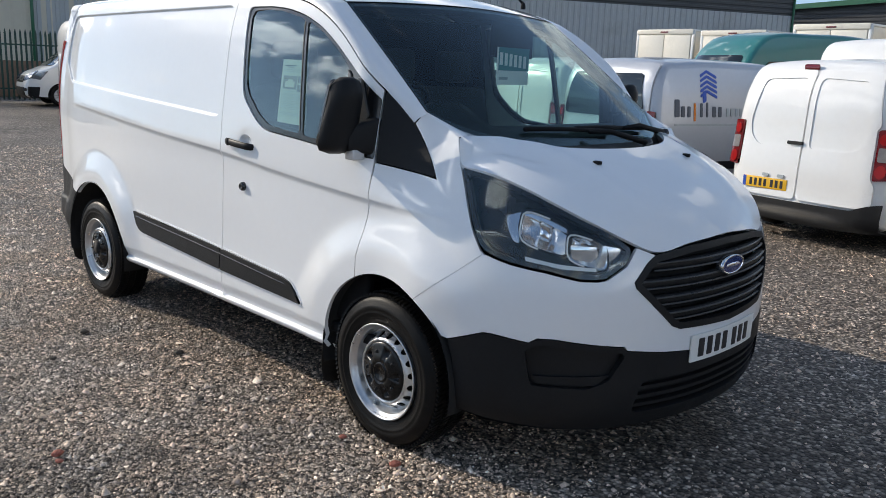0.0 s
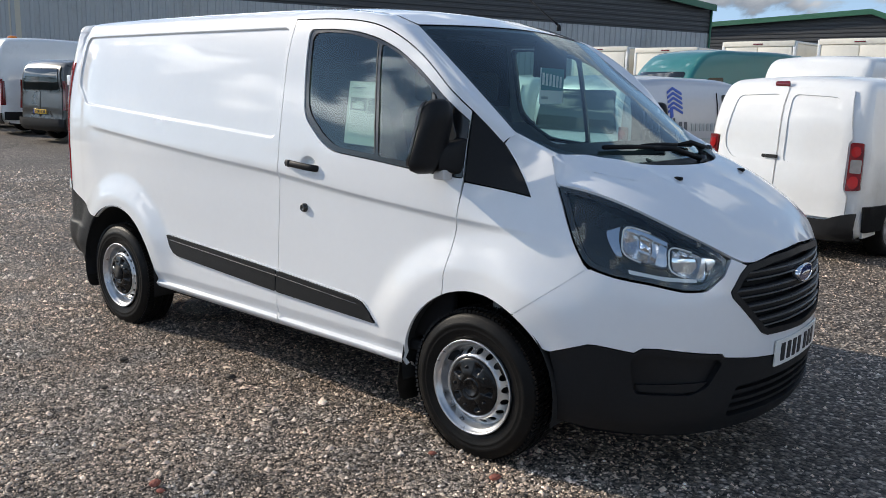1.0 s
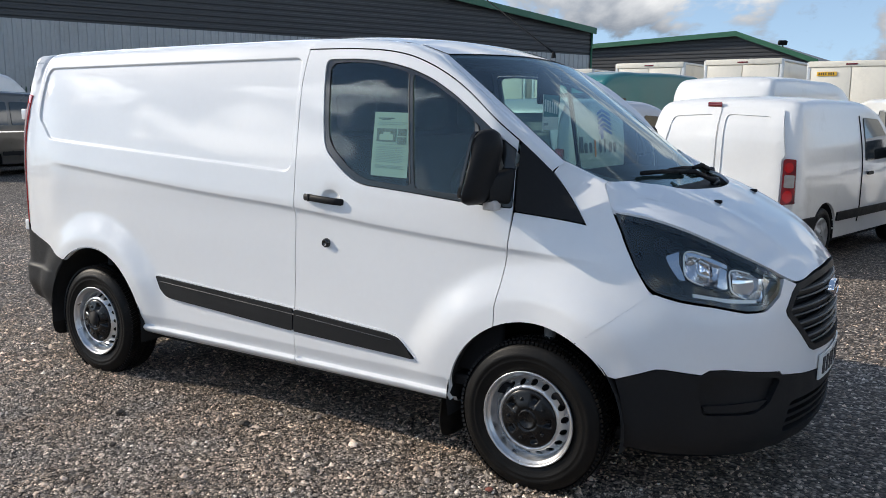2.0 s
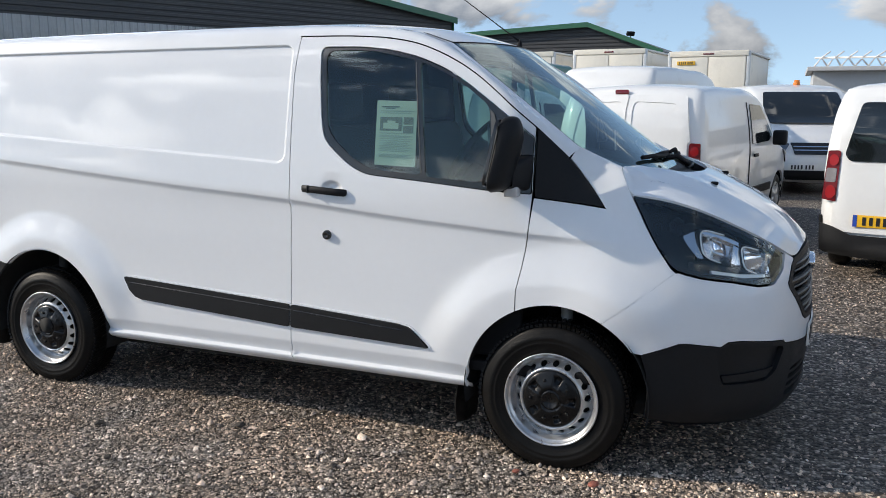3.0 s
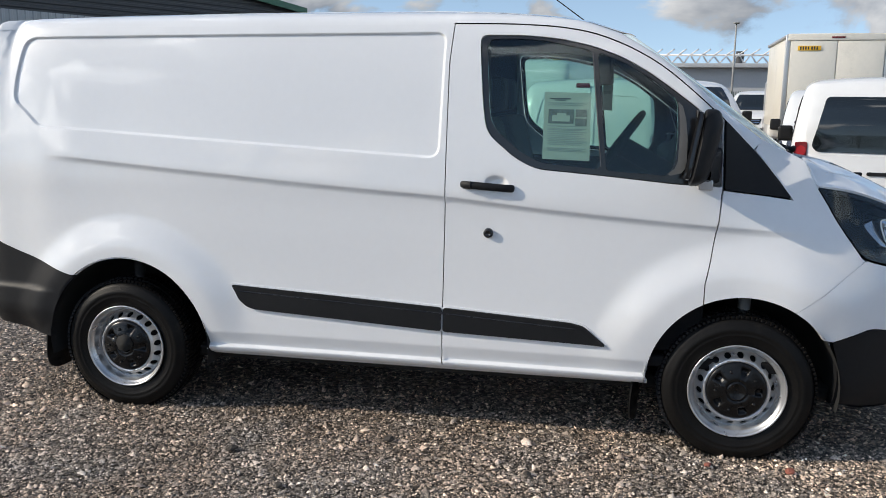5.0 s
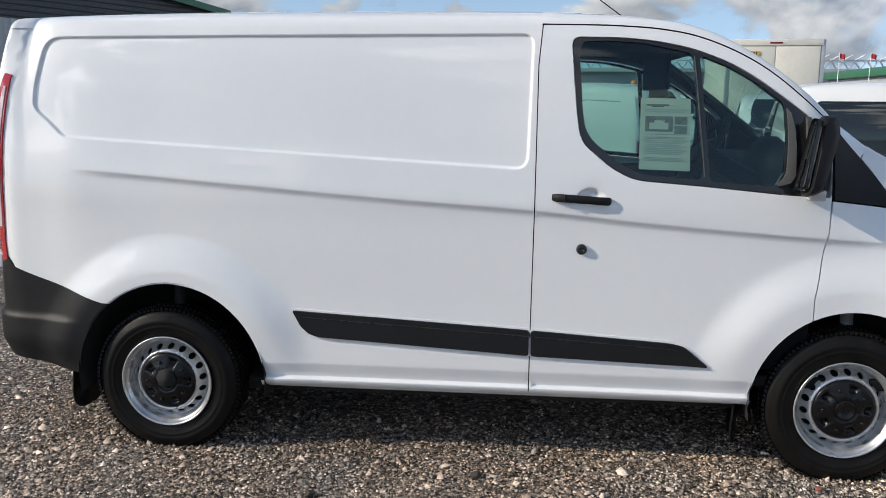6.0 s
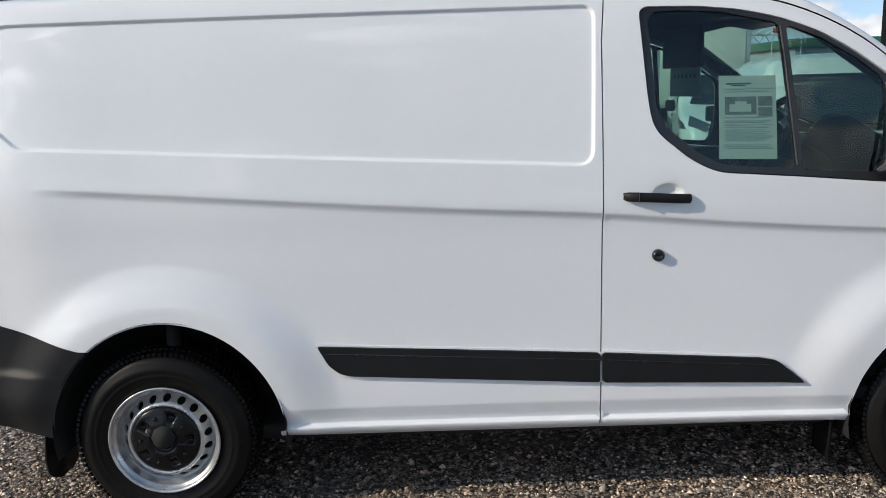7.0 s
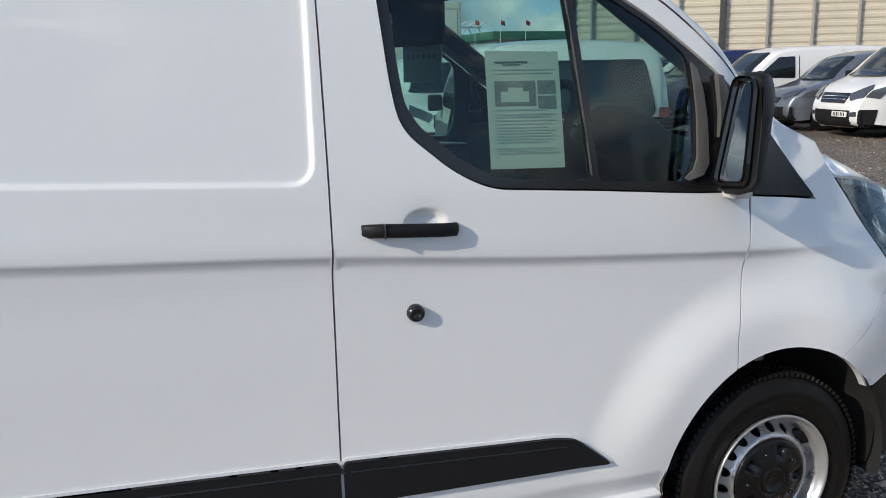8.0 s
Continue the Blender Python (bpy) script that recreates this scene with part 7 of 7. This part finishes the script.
# ---- loose stones of the yard ----
def stone_mat(name, tones):
    m, nt, b = nodes_of(name)
    N, Lk = nt.nodes, nt.links
    ge = N.new("ShaderNodeNewGeometry")
    rp = N.new("ShaderNodeValToRGB")
    el = rp.color_ramp.elements
    el[0].position, el[0].color = tones[0][0], (*tones[0][1], 1)
    el[1].position, el[1].color = tones[-1][0], (*tones[-1][1], 1)
    for p, c in tones[1:-1]:
        e = el.new(p)
        e.color = (*c, 1)
    Lk.new(ge.outputs["Random Per Island"], rp.inputs["Fac"])
    tc = N.new("ShaderNodeTexCoord")
    n1 = N.new("ShaderNodeTexNoise"); n1.inputs["Scale"].default_value = 0.6; n1.inputs["Detail"].default_value = 7
    n2 = N.new("ShaderNodeTexNoise"); n2.inputs["Scale"].default_value = 160; n2.inputs["Detail"].default_value = 3
    Lk.new(tc.outputs["Object"], n1.inputs["Vector"]); Lk.new(tc.outputs["Object"], n2.inputs["Vector"])
    n4 = N.new("ShaderNodeTexNoise"); n4.inputs["Scale"].default_value = 9; n4.inputs["Detail"].default_value = 5
    Lk.new(tc.outputs["Object"], n4.inputs["Vector"])
    ad0 = N.new("ShaderNodeMath"); ad0.operation = "ADD"
    Lk.new(n1.outputs["Fac"], ad0.inputs[0]); Lk.new(n4.outputs["Fac"], ad0.inputs[1])
    ad = N.new("ShaderNodeMath"); ad.operation = "ADD"
    Lk.new(ad0.outputs[0], ad.inputs[0]); Lk.new(n2.outputs["Fac"], ad.inputs[1])
    mr = N.new("ShaderNodeMapRange")
    mr.inputs["From Min"].default_value, mr.inputs["From Max"].default_value = 1.12, 1.88
    mr.inputs["To Min"].default_value, mr.inputs["To Max"].default_value = 0.52, 3.12
    Lk.new(ad.outputs[0], mr.inputs["Value"])
    n3 = N.new("ShaderNodeTexNoise"); n3.inputs["Scale"].default_value = 2.2; n3.inputs["Detail"].default_value = 5
    Lk.new(tc.outputs["Object"], n3.inputs["Vector"])
    earth = N.new("ShaderNodeMix"); earth.data_type = "RGBA"; earth.blend_type = "MULTIPLY"
    earth.inputs["B"].default_value = (1.06, 0.91, 0.79, 1)
    em = N.new("ShaderNodeMapRange"); em.inputs["From Min"].default_value, em.inputs["From Max"].default_value = 0.25, 0.55
    Lk.new(n3.outputs["Fac"], em.inputs["Value"]); Lk.new(em.outputs[0], earth.inputs["Factor"]); Lk.new(rp.outputs["Color"], earth.inputs["A"])
    sc = N.new("ShaderNodeVectorMath"); sc.operation = "SCALE"
    Lk.new(earth.outputs["Result"], sc.inputs[0]); Lk.new(mr.outputs[0], sc.inputs["Scale"])
    Lk.new(sc.outputs[0], b.inputs["Base Color"])
    b.inputs["Roughness"].default_value = 0.55
    b.inputs["Specular IOR Level"].default_value = 0.3
    return m


rng = np.random.default_rng(5)


def stones(count, x0, x1, y0, y1, small, big):
    # thinning out towards the edges of the stretch
    c = np.stack([rng.uniform(x0, x1, count), rng.uniform(y0, y1, count)], 1) + rng.normal(0, 0.30, (count, 2))
    r = small + (big - small) * rng.power(0.32, count)
    base = np.array([(1, 0, 0), (0, 1, 0), (-1, 0, 0), (0, -1, 0), (0, 0, 1), (0, 0, -1)], float)
    v = base[None] * r[:, None, None] * rng.uniform(0.65, 1.25, (count, 6, 1))
    v += rng.normal(0, 0.22, (count, 6, 3)) * r[:, None, None]
    v[:, :, 2] *= 0.85
    a = rng.uniform(0, 6.283, count)
    ca, sa = np.cos(a)[:, None], np.sin(a)[:, None]
    x, y = v[:, :, 0] * ca - v[:, :, 1] * sa, v[:, :, 0] * sa + v[:, :, 1] * ca
    v[:, :, 0], v[:, :, 1] = x + c[:, None, 0], y + c[:, None, 1]
    v[:, :, 2] += (r * rng.uniform(-0.45, 0.40, count))[:, None] - 0.010
    return v


near = stones(450000, -6.2, 3.9, -4.2, -0.55, 0.0024, 0.0098)
mid = stones(75000, -9.5, 4.5, -0.55, 6.0, 0.005, 0.015)
lead = stones(30000, -13.0, -6.2, -3.5, 4.0, 0.008, 0.018)
right = stones(26000, 3.6, 13.0, -1.0, 11.0, 0.008, 0.018)
pebbles = stones(7000, -6.5, 4.0, -3.9, -0.6, 0.007, 0.024)
allv = np.concatenate([near, mid, lead, right, pebbles])
n_st = len(allv)
# only the upper faces: the rest lies in the bed
tri = np.array([(0, 1, 4), (1, 2, 4), (2, 3, 4), (3, 0, 4)])
allv = allv[:, :5]
idx = (tri[None] + (np.arange(n_st) * 5)[:, None, None]).reshape(-1)
me = bpy.data.meshes.new("gravel_stones")
me.vertices.add(n_st * 5)
me.vertices.foreach_set("co", allv.reshape(-1).astype(np.float32))
me.loops.add(len(idx))
me.loops.foreach_set("vertex_index", idx.astype(np.int32))
me.polygons.add(n_st * 4)
me.polygons.foreach_set("loop_start", (np.arange(n_st * 4) * 3).astype(np.int32))
me.update(calc_edges=True)
me.materials.append(stone_mat("crushed_stone", ((0.0, (0.040, 0.037, 0.034)), (0.30, (0.120, 0.108, 0.096)), (0.65, (0.240, 0.218, 0.195)), (0.88, (0.36, 0.33, 0.295)), (0.96, (0.50, 0.465, 0.42)), (1.0, (0.64, 0.60, 0.55)))))
me.materials.append(stone_mat("pale_stone", ((0.0, (0.16, 0.145, 0.13)), (0.35, (0.34, 0.31, 0.28)), (1.0, (0.60, 0.56, 0.51)))))
me.polygons.foreach_set("material_index", np.repeat(np.arange(n_st) >= n_st - len(pebbles), 4).astype(np.int32))
tagged(new("gravel_stones", me), "loose grey and pale crushed stones on the yard", "gravel", kind="stuff")
